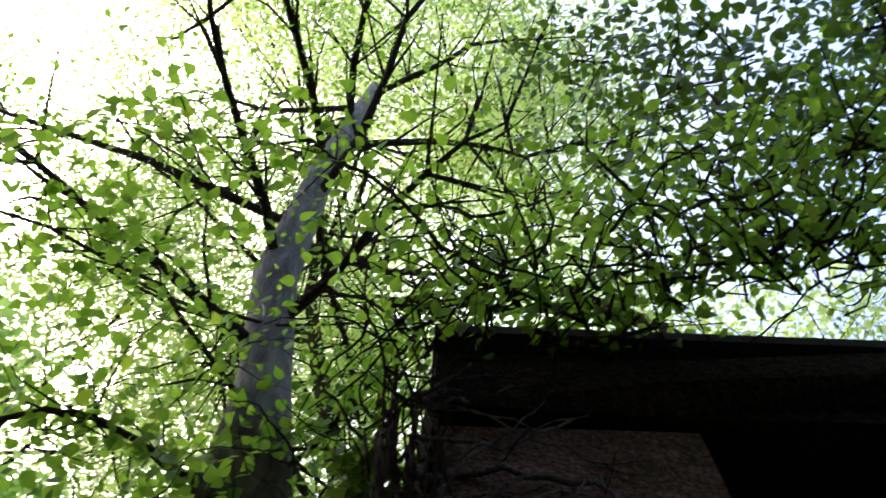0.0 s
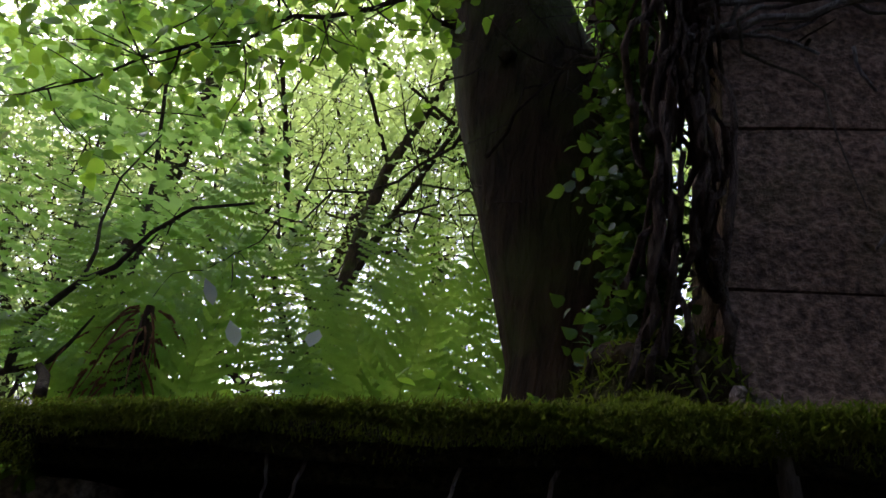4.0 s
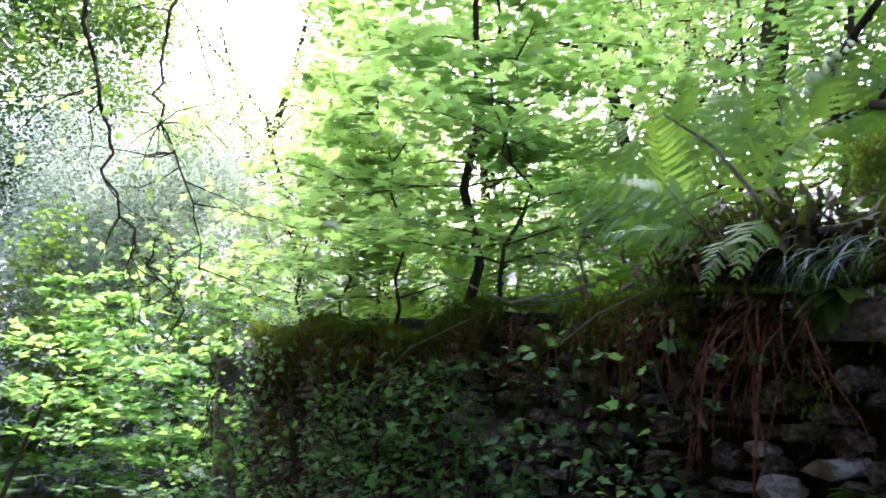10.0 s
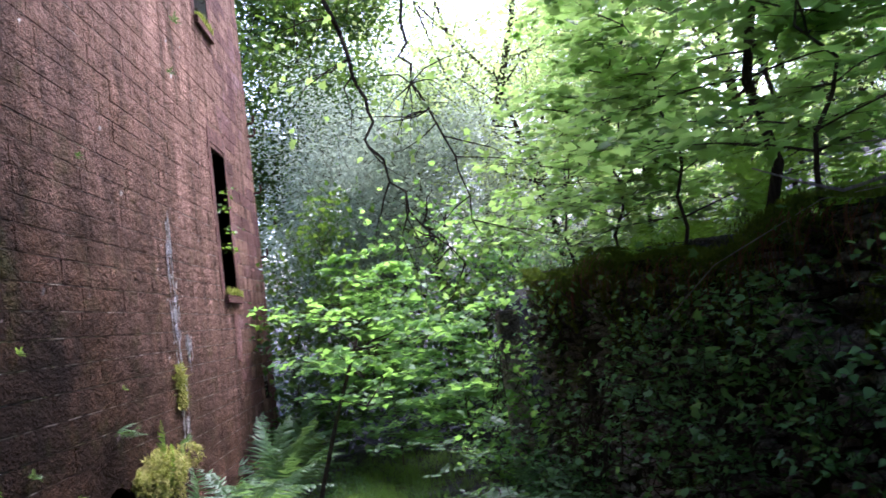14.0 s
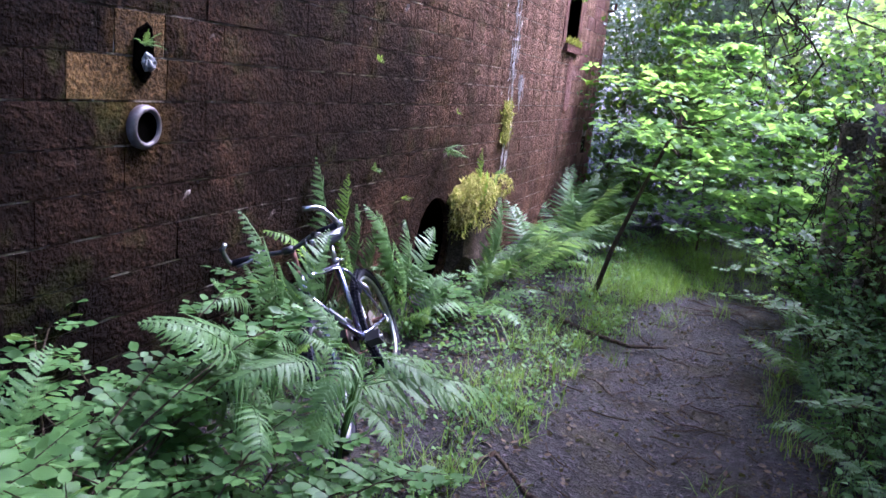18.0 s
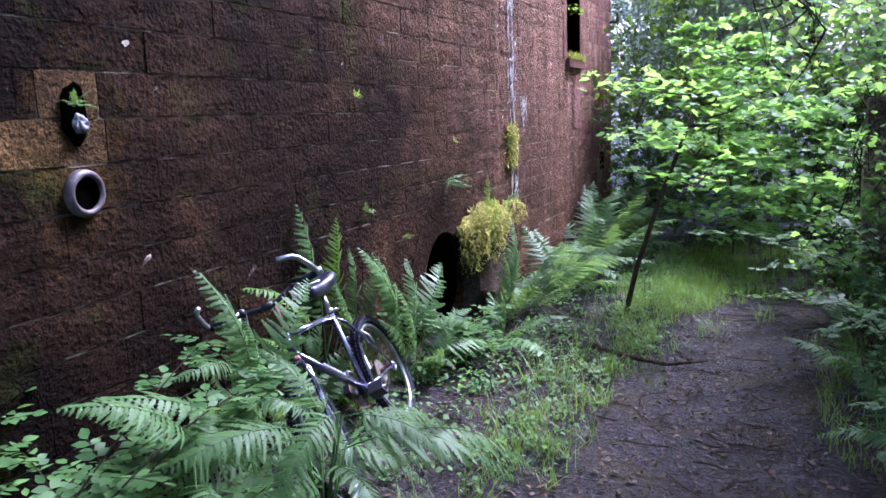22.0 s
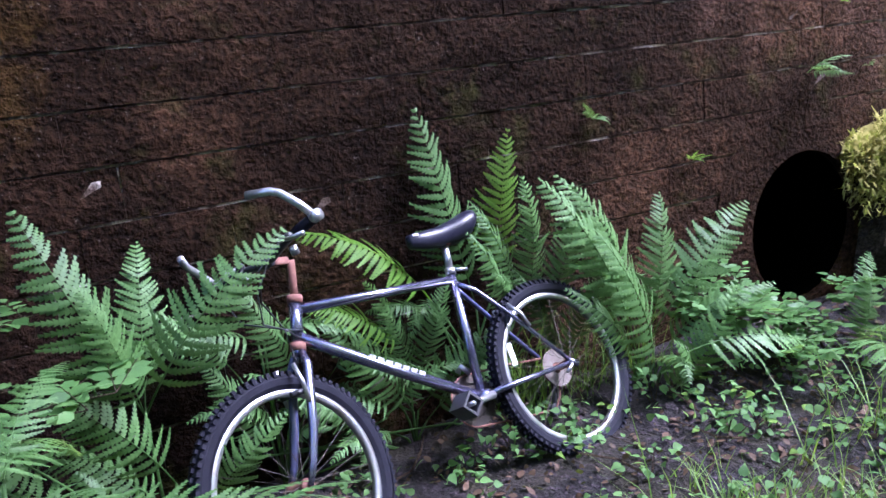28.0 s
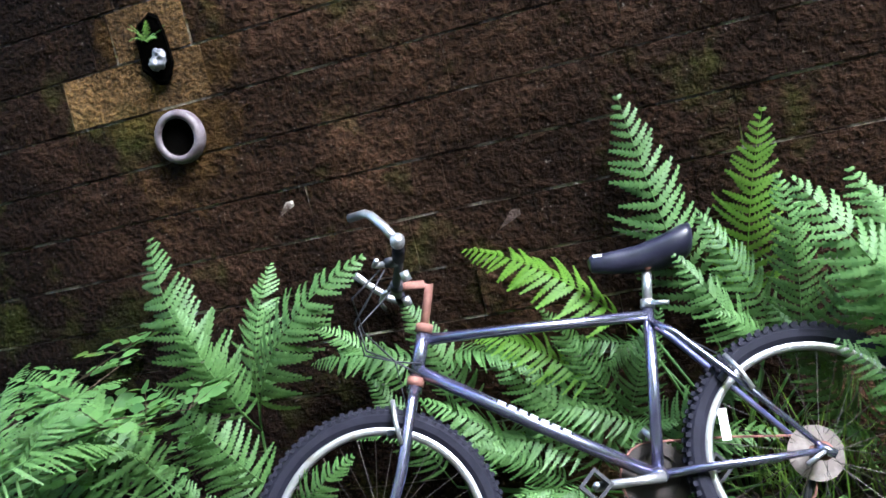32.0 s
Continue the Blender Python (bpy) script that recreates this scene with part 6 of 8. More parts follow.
grass("tall_grass", [(x, y, put_on(x, y)) for x, y in zip(rg.uniform(0.05, 0.22, 26), rg.uniform(4.95, 5.6, 26))] + [(x, y, put_on(x, y)) for x, y in zip(rg.uniform(0.8, 1.3, 8), rg.uniform(4.8, 7.2, 8))], 92, "long thin yellow-green grass behind the bicycle wheel", (0.2, 0.55), 9)


def litter():
    r = np.random.default_rng(90)
    n = 12000
    x, y = r.uniform(0.05, 3.8, n), np.concatenate([r.uniform(1.0, 8.0, n - 900), r.uniform(8, 12, 900)])
    keep = r.random(n) < np.where(np.abs(x - 2.0) < 0.5, 0.6, 1.0)
    x, y = x[keep], y[keep]
    v, f = spread(OVAL[0] * 0.032, OVAL[1], np.stack([x, y, ground_z(x, y) + 0.012], -1), turns_of(len(x), r, 0.5, (0.4, 1.5)))
    tagged(link_part("leaf_litter", fast_mesh("leaf_litter", v, f), LEAF_DEAD), "brown dead leaves lying over the ground", "leaf litter", kind="stuff")
    sticks = Acc()
    for k in range(420):
        a, b, yaw, ln = r.uniform(0.2, 3.7), r.uniform(1.2, 10.5), r.uniform(0, 6.283), r.uniform(0.08, 0.4)
        pts = []
        for s in range(4):
            px, py = a + math.cos(yaw) * ln * s / 3, b + math.sin(yaw) * ln * s / 3
            pts.append((px, py, put_on(px, py, 0.012 + r.uniform(0, 0.012))))
            yaw += r.normal(0, 0.2)
        sticks.tube(pts, [0.005, 0.0045, 0.004, 0.002], 4)
    tagged(link_part("twig_litter", sticks.mesh("twig_litter"), BARK_TWIG), "dark fallen twigs scattered on the ground", "twigs", kind="stuff")
    pts = [(1.15, 6.75, 0.16), (1.45, 6.6, 0.14), (1.7, 6.62, 0.1), (1.95, 6.8, 0.09)]
    ob = link_part("fallen_branch", Acc().tube(pts, [0.022, 0.018, 0.015, 0.008], 7).mesh("fallen_branch", True), BARK_TWIG)
    tagged(ob, "dark fallen branch lying across the path edge", "branch")
    pts = [(1.35, 4.35, 0.12), (1.6, 4.05, 0.1), (1.95, 3.95, 0.09), (2.25, 4.1, 0.1)]
    ob = link_part("fallen_branch", Acc().tube(pts, [0.012, 0.014, 0.012, 0.006], 7).mesh("fallen_branch", True), BARK_TWIG)
    tagged(ob, "dark fallen branch lying on the muddy path", "branch")


litter()


# ---- the bicycle leaning on the wall ----
BIKE = Matrix(((0.18378, 0.86727, -0.46267, 0.33463), (-0.97879, 0.20481, -0.00488, 5.09947), (0.09053, 0.45375, 0.88651, 0.41504), (0.0, 0.0, 0.0, 1.0)))


def bicycle():
    bike = thing("bicycle", BIKE, "worn silver-violet mountain bicycle leaning on the wall among ferns", "bicycle")
    H, B, S, T = (0, 0), (0.4, -0.02), (0.355, 0.395), (0.957, 0.40)
    top, low = (0.965, 0.43), (1.0, 0.285)

    def p(a, w=0.0):
        return (a[0], w, a[1])

    def bar(name, pts, rad, mat, parent=None, label="", sides=14):
        return link_part(name, Acc().tube(pts, rad, sides).mesh(name, True), mat, parent or bike, label)

    frame_ob = bar("seat_tube", [p(B), p((0.375, 0.2)), p((0.352, 0.43))], [0.0165, 0.0155, 0.0155], BIKE_PAINT)
    bar("top_tube", [p(S), p(T)], 0.0155, BIKE_PAINT)
    down = bar("down_tube", [p((0.992, 0.315)), p((0.7, 0.145)), p(B)], 0.0185, BIKE_PAINT)
    for k in range(7):
        a = Vector(p((0.992, 0.315))).lerp(Vector(p(B)), 0.36 + 0.045 * k)
        a += Vector((-0.006, 0.0175, 0.006))
        link_part("letter_bar", Acc().box((-0.011, -0.0008, -0.006), (0.011, 0.0018, 0.006)).mesh("letter_bar"), WHITE_PAINT, down, "white worn lettering", m=Matrix.Translation(a) @ Matrix.Rotation(radians(-29), 4, "Y"))
    bar("head_tube", [p(top), p(low)], 0.0195, BIKE_PAINT)
    for q in (top, low):
        d = (Vector(p(low)) - Vector(p(top))).normalized()
        bar("headset_cup", [Vector(p(q)) - d * 0.012, Vector(p(q)) + d * 0.012], 0.024, RUST, label="rusty headset cup")
    for w in (-0.055, 0.055):
        bar("seat_stay", [p((0.352, 0.375), w * 0.25), p((0.30, 0.335), w * 0.6), p((0.18, 0.205), w * 0.85), p(H, w)], [0.009, 0.009, 0.0085, 0.008], BIKE_PAINT if w > 0 else BIKE_PAINT_SHADE)
        bar("chain_stay", [p((0.38, -0.018), w * 0.5), p((0.25, -0.01), w * 0.75), p(H, w)], [0.0115, 0.010, 0.008], BIKE_PAINT)
        bar("dropout", [p((0.015, 0.01), w), p((-0.02, -0.012), w)], 0.012, BIKE_PAINT)
    bar("bottom_bracket", [p(B, -0.04), p(B, 0.04)], 0.021, BIKE_PAINT)
    bar("seat_post", [p((0.352, 0.43)), p((0.338, 0.53))], 0.0135, CHROME, label="pale alloy seat post")
    clamp = bar("seat_clamp", [p((0.354, 0.415)), p((0.35, 0.437))], 0.02, CHROME)
    bar("quick_release", [p((0.345, 0.425), 0.02), p((0.30, 0.418), 0.028)], 0.006, CHROME, clamp)
    # saddle: lofted sections from nose to tail
    secs = [(0.495, 0.0, 0.566, 0.016), (0.485, 0.022, 0.572, 0.042), (0.43, 0.027, 0.576, 0.056), (0.36, 0.036, 0.582, 0.066), (0.29, 0.062, 0.598, 0.078), (0.235, 0.078, 0.618, 0.082), (0.215, 0.07, 0.622, 0.066), (0.207, 0.02, 0.614, 0.03)]
    v, f, n = [], [], 12
    for x, hw, z, h in secs:
        for k in range(n):
            a = 2 * math.pi * k / n
            c, s = math.cos(a), math.sin(a)
            v.append((x, hw * math.copysign(abs(c) ** 0.8, c) + 0.004, z - h * 0.35 + (h * 0.5 * s if s > 0 else h * 0.65 * s)))
    for i in range(len(secs) - 1):
        for k in range(n):
            m = (k + 1) % n
            f.append((i * n + k, i * n + m, (i + 1) * n + m, (i + 1) * n + k))
    f += [tuple(range(n)), tuple(reversed(range((len(secs) - 1) * n, len(secs) * n)))]
    seat = link_part("saddle", Acc().add(v, f).mesh("saddle", True), SADDLE_MAT, bike, "glossy black saddle with a white scuff")
    link_part("scuff", Acc().box((0.455, 0.0265, 0.566), (0.48, 0.029, 0.574)).mesh("scuff"), WHITE_PAINT, seat)
    for w in (-0.02, 0.02):
        bar("saddle_rail", [p((0.45, 0.545), w * 0.6), p((0.38, 0.528), w), p((0.3, 0.53), w), p((0.25, 0.57), w * 1.6)], 0.0035, RUST, seat)
    bar("saddle_clamp", [p((0.338, 0.53), -0.025), p((0.338, 0.53), 0.025)], 0.013, RUST, seat)

    # steering assembly, turned a little to the near side
    axis = (Vector(p(low)) - Vector(p(top))).normalized()
    pivot = Vector(p(top))
    turn = Matrix.Translation(pivot) @ Matrix.Rotation(radians(-9), 4, axis) @ Matrix.Translation(-pivot)

    def t(pts):
        return [turn @ Vector(q) for q in pts]

    stem = bar("stem", t([p((0.965, 0.43)), p((0.945, 0.53)), p((0.941, 0.552)), p((0.955, 0.557)), p((1.03, 0.555))]), [0.0125, 0.0125, 0.014, 0.0125, 0.0135], RUST, label="rusty brown quill stem")
    bar("stem_clamp", t([p((1.032, 0.555), -0.025), p((1.032, 0.555), 0.025)]), 0.019, BLACK_PLASTIC, stem)
    hb = bar("handlebar", t([p((1.019, 0.601), 0.285), p((1.02, 0.585), 0.12), p((1.032, 0.557), 0.04), p((1.032, 0.557), -0.04), p((1.03, 0.57), -0.12), p((1.02, 0.58), -0.29)]), 0.0115, BLACK_PLASTIC)
    bar("grip", t([p((1.019, 0.599), 0.262), p((1.02, 0.59), 0.16)]), 0.0165, RUBBER, hb)
    bar("grip", t([p((1.02, 0.58), -0.285), p((1.027, 0.573), -0.16)]), 0.0165, RUBBER, hb)
    bar("bar_end", t([p((1.014, 0.593), 0.274), p((1.05, 0.65), 0.25), p((1.083, 0.692), 0.226), p((1.1, 0.706), 0.206), p((1.142, 0.717), 0.15)]), [0.0125, 0.012, 0.0118, 0.0118, 0.0118], CHROME, hb, "pale alloy bar end")
    bar("bar_end_clamp", t([p((1.019, 0.601), 0.262), p((1.019, 0.601), 0.288)]), 0.0185, CHROME, hb)
    bar("bar_end", t([p((1.02, 0.58), -0.29), p((1.06, 0.6), -0.29), p((1.13, 0.65), -0.28), p((1.16, 0.67), -0.25)]), 0.0118, CHROME, hb, "pale alloy bar end")
    for w in (0.15, -0.13):
        lev = bar("brake_lever", t([p((1.03, 0.585), w), p((1.075, 0.575), w + 0.01 * np.sign(w)), p((1.085, 0.56), w + 0.06 * np.sign(w)), p((1.075, 0.555), w + 0.12 * np.sign(w))]), [0.011, 0.008, 0.006, 0.007], CHROME, hb, "alloy brake lever")
        bar("lever_body", t([p((1.025, 0.59), w - 0.015), p((1.05, 0.578), w + 0.02)]), 0.014, BLACK_PLASTIC, lev)
        bar("shifter", t([p((1.01, 0.565), w - 0.03), p((1.0, 0.54), w - 0.035)]), 0.013, CHROME, lev)
    for k, (a, b) in enumerate([((1.07, 0.57), 0.14), ((1.05, 0.57), -0.1), ((1.06, 0.58), 0.1)]):
        end = [(0.98, 0.33), (0.985, 0.3), (1.03, 0.22)][k]
        bar("cable", t([p(a, b), p((1.15, 0.5 - 0.03 * k), b * 0.9), p((1.13, 0.42 - 0.03 * k), b * 0.5), p((1.05, 0.34), 0.03), p(end, 0.02)]), 0.0026, BLACK_PLASTIC, sides=6)
    axle = Vector((1.118, 0, -0.105))
    fork = bar("fork_crown", t([Vector(p(low)), Vector(p(low)) + axis * 0.03]), 0.021, BIKE_PAINT)
    for w in (-0.05, 0.05):
        bar("fork_blade", t([Vector(p(low, w * 0.3)) + axis * 0.02, Vector(p(low, w * 0.85)) + axis * 0.06, Vector((1.056, w, 0.05)), Vector((1.09, w, -0.05)), axle + Vector((0, w, 0))]), [0.014, 0.0145, 0.0135, 0.0115, 0.009], BIKE_PAINT if w > 0 else BIKE_PAINT_SHADE, fork)
        br = bar("brake_arm", t([Vector((1.05, w * 1.1, 0.12)), Vector((1.06, w * 1.25, 0.175)), Vector((1.065, w * 0.9, 0.235))]), 0.0065, CHROME, fork, "alloy cantilever brake arm")
        bar("brake_pad", t([Vector((1.03, w * 0.55, 0.155)), Vector((1.085, w * 0.55, 0.15))]), 0.009, BLACK_PLASTIC, br)
        rb2 = bar("brake_arm", [p((0.14, 0.165), w * 1.2), p((0.165, 0.215), w * 1.3), p((0.19, 0.26), w * 0.8)], 0.0065, CHROME, frame_ob, "alloy cantilever brake arm")
        bar("brake_pad", [p((0.17, 0.235), w * 0.55), p((0.21, 0.2), w * 0.55)], 0.009, BLACK_PLASTIC, rb2)

    def wheel(center, m, name, seed):
        hub = link_part(name, Acc().tube([(0, -0.045, 0), (0, -0.035, 0), (0, -0.03, 0), (0, 0.03, 0), (0, 0.035, 0), (0, 0.045, 0)], [0.02, 0.024, 0.014, 0.014, 0.024, 0.02], 16).mesh("hub", True), RUST, bike, "spoked wheel with knobbly tyre", m=m @ Matrix.Translation(center))
        ax, az = (1, 0, 0), (0, 0, 1)
        tyre = Acc().ring((0, 0, 0), ax, az, [(0.278, 0.014), (0.29, 0.022), (0.308, 0.0235), (0.321, 0.016), (0.325, 0.0), (0.321, -0.016), (0.308, -0.0235), (0.29, -0.022), (0.278, -0.014)], 72)
        for k in range(84):
            a = 2 * math.pi * k / 84
            for s, ww, rr in ((-1, 0.018, 0.318), (1, 0.018, 0.318), (0, 0.0, 0.326)):
                a2 = a + (0.037 if s == 0 else 0)
                d, tn = Vector((math.cos(a2), 0, math.sin(a2))), Vector((-math.sin(a2), 0, math.cos(a2)))
                c = d * rr + Vector((0, s * ww, 0))
                o = [c + tn * u * 0.006 + Vector((0, q * 0.006, 0)) + d * h for u in (-1, 1) for q in (-1, 1) for h in (-0.004, 0.0075)]
                tyre.add(o, [(0, 1, 3, 2), (4, 6, 7, 5), (0, 4, 5, 1), (2, 3, 7, 6), (1, 5, 7, 3)])
        me = tyre.mesh("tyre")
        link_part("tyre", me, RUBBER, hub, "weathered black knobbly tyre")
        link_part("rim", Acc().ring((0, 0, 0), ax, az, [(0.258, 0.008), (0.264, 0.0125), (0.283, 0.0125), (0.281, 0.0), (0.283, -0.0125), (0.264, -0.0125), (0.258, -0.008)], 72).mesh("rim", True), CHROME, hub, "bright alloy rim")
        for k in range(32):
            a = 2 * math.pi * k / 32
            side = 1 if k % 2 else -1
            b = a + (0.5 if (k // 2) % 2 else -0.5)
            s = Acc().tube([(0.02 * math.cos(b), side * 0.032, 0.02 * math.sin(b)), (0.262 * math.cos(a), side * 0.002, 0.262 * math.sin(a))], 0.0009, 4, False)
            link_part("spoke", s.mesh("spoke"), GREASY, hub)
        return hub

    rear = wheel((0, 0, 0), Matrix.Identity(4), "rear_wheel", 1)
    fm = turn @ Matrix.Translation(axle)
    wheel((0, 0, 0), fm, "front_wheel", 2)
    link_part("spoke_reflector", Acc().box((0.205, 0.0, 0.05), (0.227, 0.006, 0.13)).mesh("spoke_reflector"), WHITE_PLASTIC, rear, "white spoke reflector")
    link_part("sprockets", Acc().ring((0, -0.04, 0), (1, 0, 0), (0, 0, 1), [(0.012, 0.01), (0.055, 0.012), (0.056, 0.006), (0.046, -0.002), (0.012, -0.004)], 40).mesh("sprockets"), RUST, rear)
    link_part("spoke_guard", Acc().ring((0, -0.028, 0), (1, 0, 0), (0, 0, 1), [(0.02, 0.0), (0.07, 0.0015), (0.07, -0.0015)], 40).mesh("spoke_guard"), plain("cloudy_plastic_disc", (0.10, 0.08, 0.07), 0.6, 0.0, (0.2, 0.18, 0.16), 60.0), rear, "cloudy plastic spoke guard")
    bar("axle_lever", [(0.0, 0.055, 0.0), (0.02, 0.07, -0.01), (0.055, 0.072, -0.03)], 0.006, CHROME, rear)
    # chainset on the far side, crank and pedal on the near side
    ring = link_part("chainring", Acc().ring((0.4, -0.05, -0.02), (1, 0, 0), (0, 0, 1), [(0.06, 0.0015), (0.088, 0.0015), (0.09, 0), (0.088, -0.0015), (0.06, -0.0015)], 48).mesh("chainring"), GREASY, bike, "dark greasy chainring")
    for k in range(44):
        a = 2 * math.pi * k / 44
        link_part("tooth", Acc().box((0.088, -0.0015, -0.003), (0.096, 0.0015, 0.003)).mesh("tooth"), GREASY, ring, m=Matrix.Translation((0.4, -0.05, -0.02)) @ Matrix.Rotation(-a, 4, "Y"))
    link_part("chain_guard", Acc().ring((0.4, -0.056, -0.02), (1, 0, 0), (0, 0, 1), [(0.02, 0.001), (0.085, 0.001), (0.085, -0.001), (0.02, -0.001)], 40).mesh("chain_guard"), GREASY, ring)
    crank = link_part("crank_arm", Acc().tube([(0.39, 0.05, -0.025), (0.46, 0.062, -0.03), (0.565, 0.07, -0.035)], [0.014, 0.011, 0.012], 10).mesh("crank_arm", True), CHROME, bike, "pale alloy crank arm")
    pedal = link_part("pedal", Acc().ring((0, 0, 0), (1, 0, 0), (0, 0, 1), [(0.03, 0.04), (0.042, 0.04), (0.042, -0.04), (0.03, -0.04)], 4).mesh("pedal"), BLACK_PLASTIC, crank, "black cage pedal", m=Matrix.Translation((0.565, 0.12, -0.035)))
    link_part("spindle", Acc().tube([(0, -0.05, 0), (0, 0.045, 0)], 0.008, 8).mesh("spindle", True), CHROME, crank, m=Matrix.Translation((0.565, 0.12, -0.035)))
    crank2 = link_part("crank_arm", Acc().tube([(0.39, -0.07, -0.02), (0.3, -0.085, -0.015), (0.23, -0.09, -0.01)], [0.014, 0.011, 0.012], 10).mesh("crank_arm", True), CHROME, bike, "pale alloy crank arm")
    link_part("pedal", pedal.data, BLACK_PLASTIC, crank2, m=Matrix.Translation((0.23, -0.14, -0.01)))
    chain = [(0.4 + 0.09 * math.cos(a), -0.05, -0.02 + 0.09 * math.sin(a)) for a in np.linspace(-1.5, 1.5, 12)] + [(0.2, -0.045, 0.062), (0.0, -0.042, 0.045)] + [(-0.045, -0.042, 0.0), (0.0, -0.042, -0.045), (0.02, -0.045, -0.1), (0.06, -0.045, -0.14), (0.2, -0.048, -0.13), (0.405, -0.05, -0.11)]
    link_part("chain", Acc().tube(chain, 0.0035, 5).mesh("chain"), RUST, bike, "rusty chain")
    der = bar("derailleur", [(0.005, -0.06, -0.02), (0.02, -0.06, -0.07), (0.05, -0.06, -0.13)], 0.01, BLACK_PLASTIC)
    link_part("jockey_wheel", Acc().tube([(0.055, -0.068, -0.14), (0.055, -0.05, -0.14)], 0.022, 14).mesh("jockey_wheel"), BLACK_PLASTIC, der)
    fd = bar("front_derailleur", [(0.39, -0.03, 0.07), (0.41, -0.045, 0.1), (0.42, -0.06, 0.085)], 0.011, CHROME)
    bar("rear_cable", [p((0.95, 0.38), 0.016), p((0.6, 0.392), 0.018), p((0.36, 0.38), 0.018), p((0.2, 0.27), 0.01)], 0.002, BLACK_PLASTIC, sides=5)


bicycle()

# ---- fixtures of the building wall ----
drain = thing("drain_pipe", pose(0, 3.375, 1.585), "short grey glazed clay pipe end sticking out of the wall", "pipe")
link_part("collar", Acc().ring((0, 0, 0), (0, 1, 0), (0, 0, 1), [(0.062, 0.004), (0.061, 0.024), (0.067, 0.031), (0.077, 0.032), (0.086, 0.024), (0.09, 0.010), (0.088, -0.02), (0.062, -0.02)], 48).mesh("collar", True), PIPE_CLAY, drain)
# shallow black disc before the wall face, painted as the pipe's shaded inside
link_part("bore", Acc().ring((0, 0, 0), (0, 1, 0), (0, 0, 1), [(0.0625, 0.020), (0.0625, 0.007), (0.0, 0.006), (0.0, 0.0085), (0.058, 0.0085), (0.0605, 0.020)], 32).mesh("bore", True), HOLLOW_SHADE, drain, "black disc standing for the shaded inside of the pipe")


def wall_hole():
    """A black plate for the shade of the broken hole above the pipe, with a bag and a little fern stuffed into it."""
    v, f, n = [], [], 14
    r = np.random.default_rng(3)
    rim = [(0.062 + r.uniform(-0.008, 0.01)) for k in range(n)]
    for x, s in ((0.006, 1.15), (0.0125, 1.04), (0.0085, 0.96)):
        for k in range(n):
            a = 2 * math.pi * k / n
            v.append((x, rim[k] * s * math.cos(a) * 0.9, rim[k] * s * 1.65 * math.sin(a)))
    for i in range(2):
        for k in range(n):
            m = (k + 1) % n
            f.append((i * n + k, i * n + m, (i + 1) * n + m, (i + 1) * n + k))
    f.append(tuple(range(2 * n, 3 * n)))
    # the wall is not cut; this raised black plate stands for the hole's shade
    ob = link_part("broken_hole", Acc().add(v, f).mesh("broken_hole"), HOLLOW_SHADE, wall_west, "black plate standing for shade in the broken wall hole", m=Matrix.Translation((0, 3.365, 1.875)))
    bag = thing("plastic_bag", pose(0.02, 3.375, 1.84), "crumpled grey plastic bag stuffed into the wall hole", "bag")
    bm = bmesh.new()
    bmesh.ops.create_icosphere(bm, subdivisions=4, radius=0.036)
    for q in bm.verts:
        k = noise.noise(q.co * 28) * 0.018 + noise.noise(q.co * 70) * 0.008
        q.co = Vector((q.co.x * 0.5, q.co.y * 0.8, q.co.z * 0.9)) + q.co.normalized() * k
    me = bpy.data.meshes.new("bag")
    bm.to_mesh(me)
    bm.free()
    link_part("body", me, RAG, bag)
    fern(0.02, 3.355, 1.9, 0.09, 11, 401, "tiny fern growing out of the wall hole", False, rise=(10, 60), group="wall plants")


wall_hole()
for i, (y, z, s, n, br) in enumerate([(5.52, 1.95, 0.07, 5, True), (5.57, 1.25, 0.1, 7, False), (6.1, 1.01, 0.09, 6, True), (9.59, 5.4, 0.14, 7, False), (9.2, 4.7, 0.1, 6, False), (8.4, 1.0, 0.16, 5, False), (7.3, 1.3, 0.06, 5, False), (7.1, 1.62, 0.05, 5, True), (6.6, 3.3, 0.07, 6, False)]):
    fern(0.012, y, z, s, n, 410 + i, "little fern rooted in a joint of the wall", br, arc=(-170, -10), rise=(-10, 60), group="wall plants")
small = fern(0.012, 6.85, 1.31, 0.22, 3, 430, "small pale fern hanging from a joint of the wall", False, arc=(-110, -20), rise=(-10, 40), group="wall plants")


def tuft_mesh(points, normals_up, size, seed, per=1):
    r = np.random.default_rng(seed)
    n = len(points)
    t = (np.array([(-0.16, 0, 0), (0.16, 0, 0), (0.0, 1.0, 0.1)]), np.array([(0, 1, 2)]))
    yaw, tilt = r.uniform(0, 6.283, n), r.uniform(0.35, 1.5, n) if normals_up else r.uniform(-1.3, 1.0, n)
    s = r.uniform(0.5, 1.3, n) * size
    cy, sy, ct, st = np.cos(yaw), np.sin(yaw), np.cos(tilt), np.sin(tilt)
    ex = np.stack([cy, sy, 0 * cy], -1)
    ey = np.stack([-sy * ct, cy * ct, st], -1)
    ez = np.cross(ex, ey)
    return spread(t[0], t[1], points, np.stack([ex, ey, ez], -1) * s[:, None, None])


def moss_on(name, pts, size, mat, label, seed, up=True, kind="stuff", category="moss"):
    v, f = tuft_mesh(np.array(pts), up, size, seed)
    ob = link_part(name, fast_mesh(name, v, f), mat)
    return tagged(ob, label, category, kind=kind)


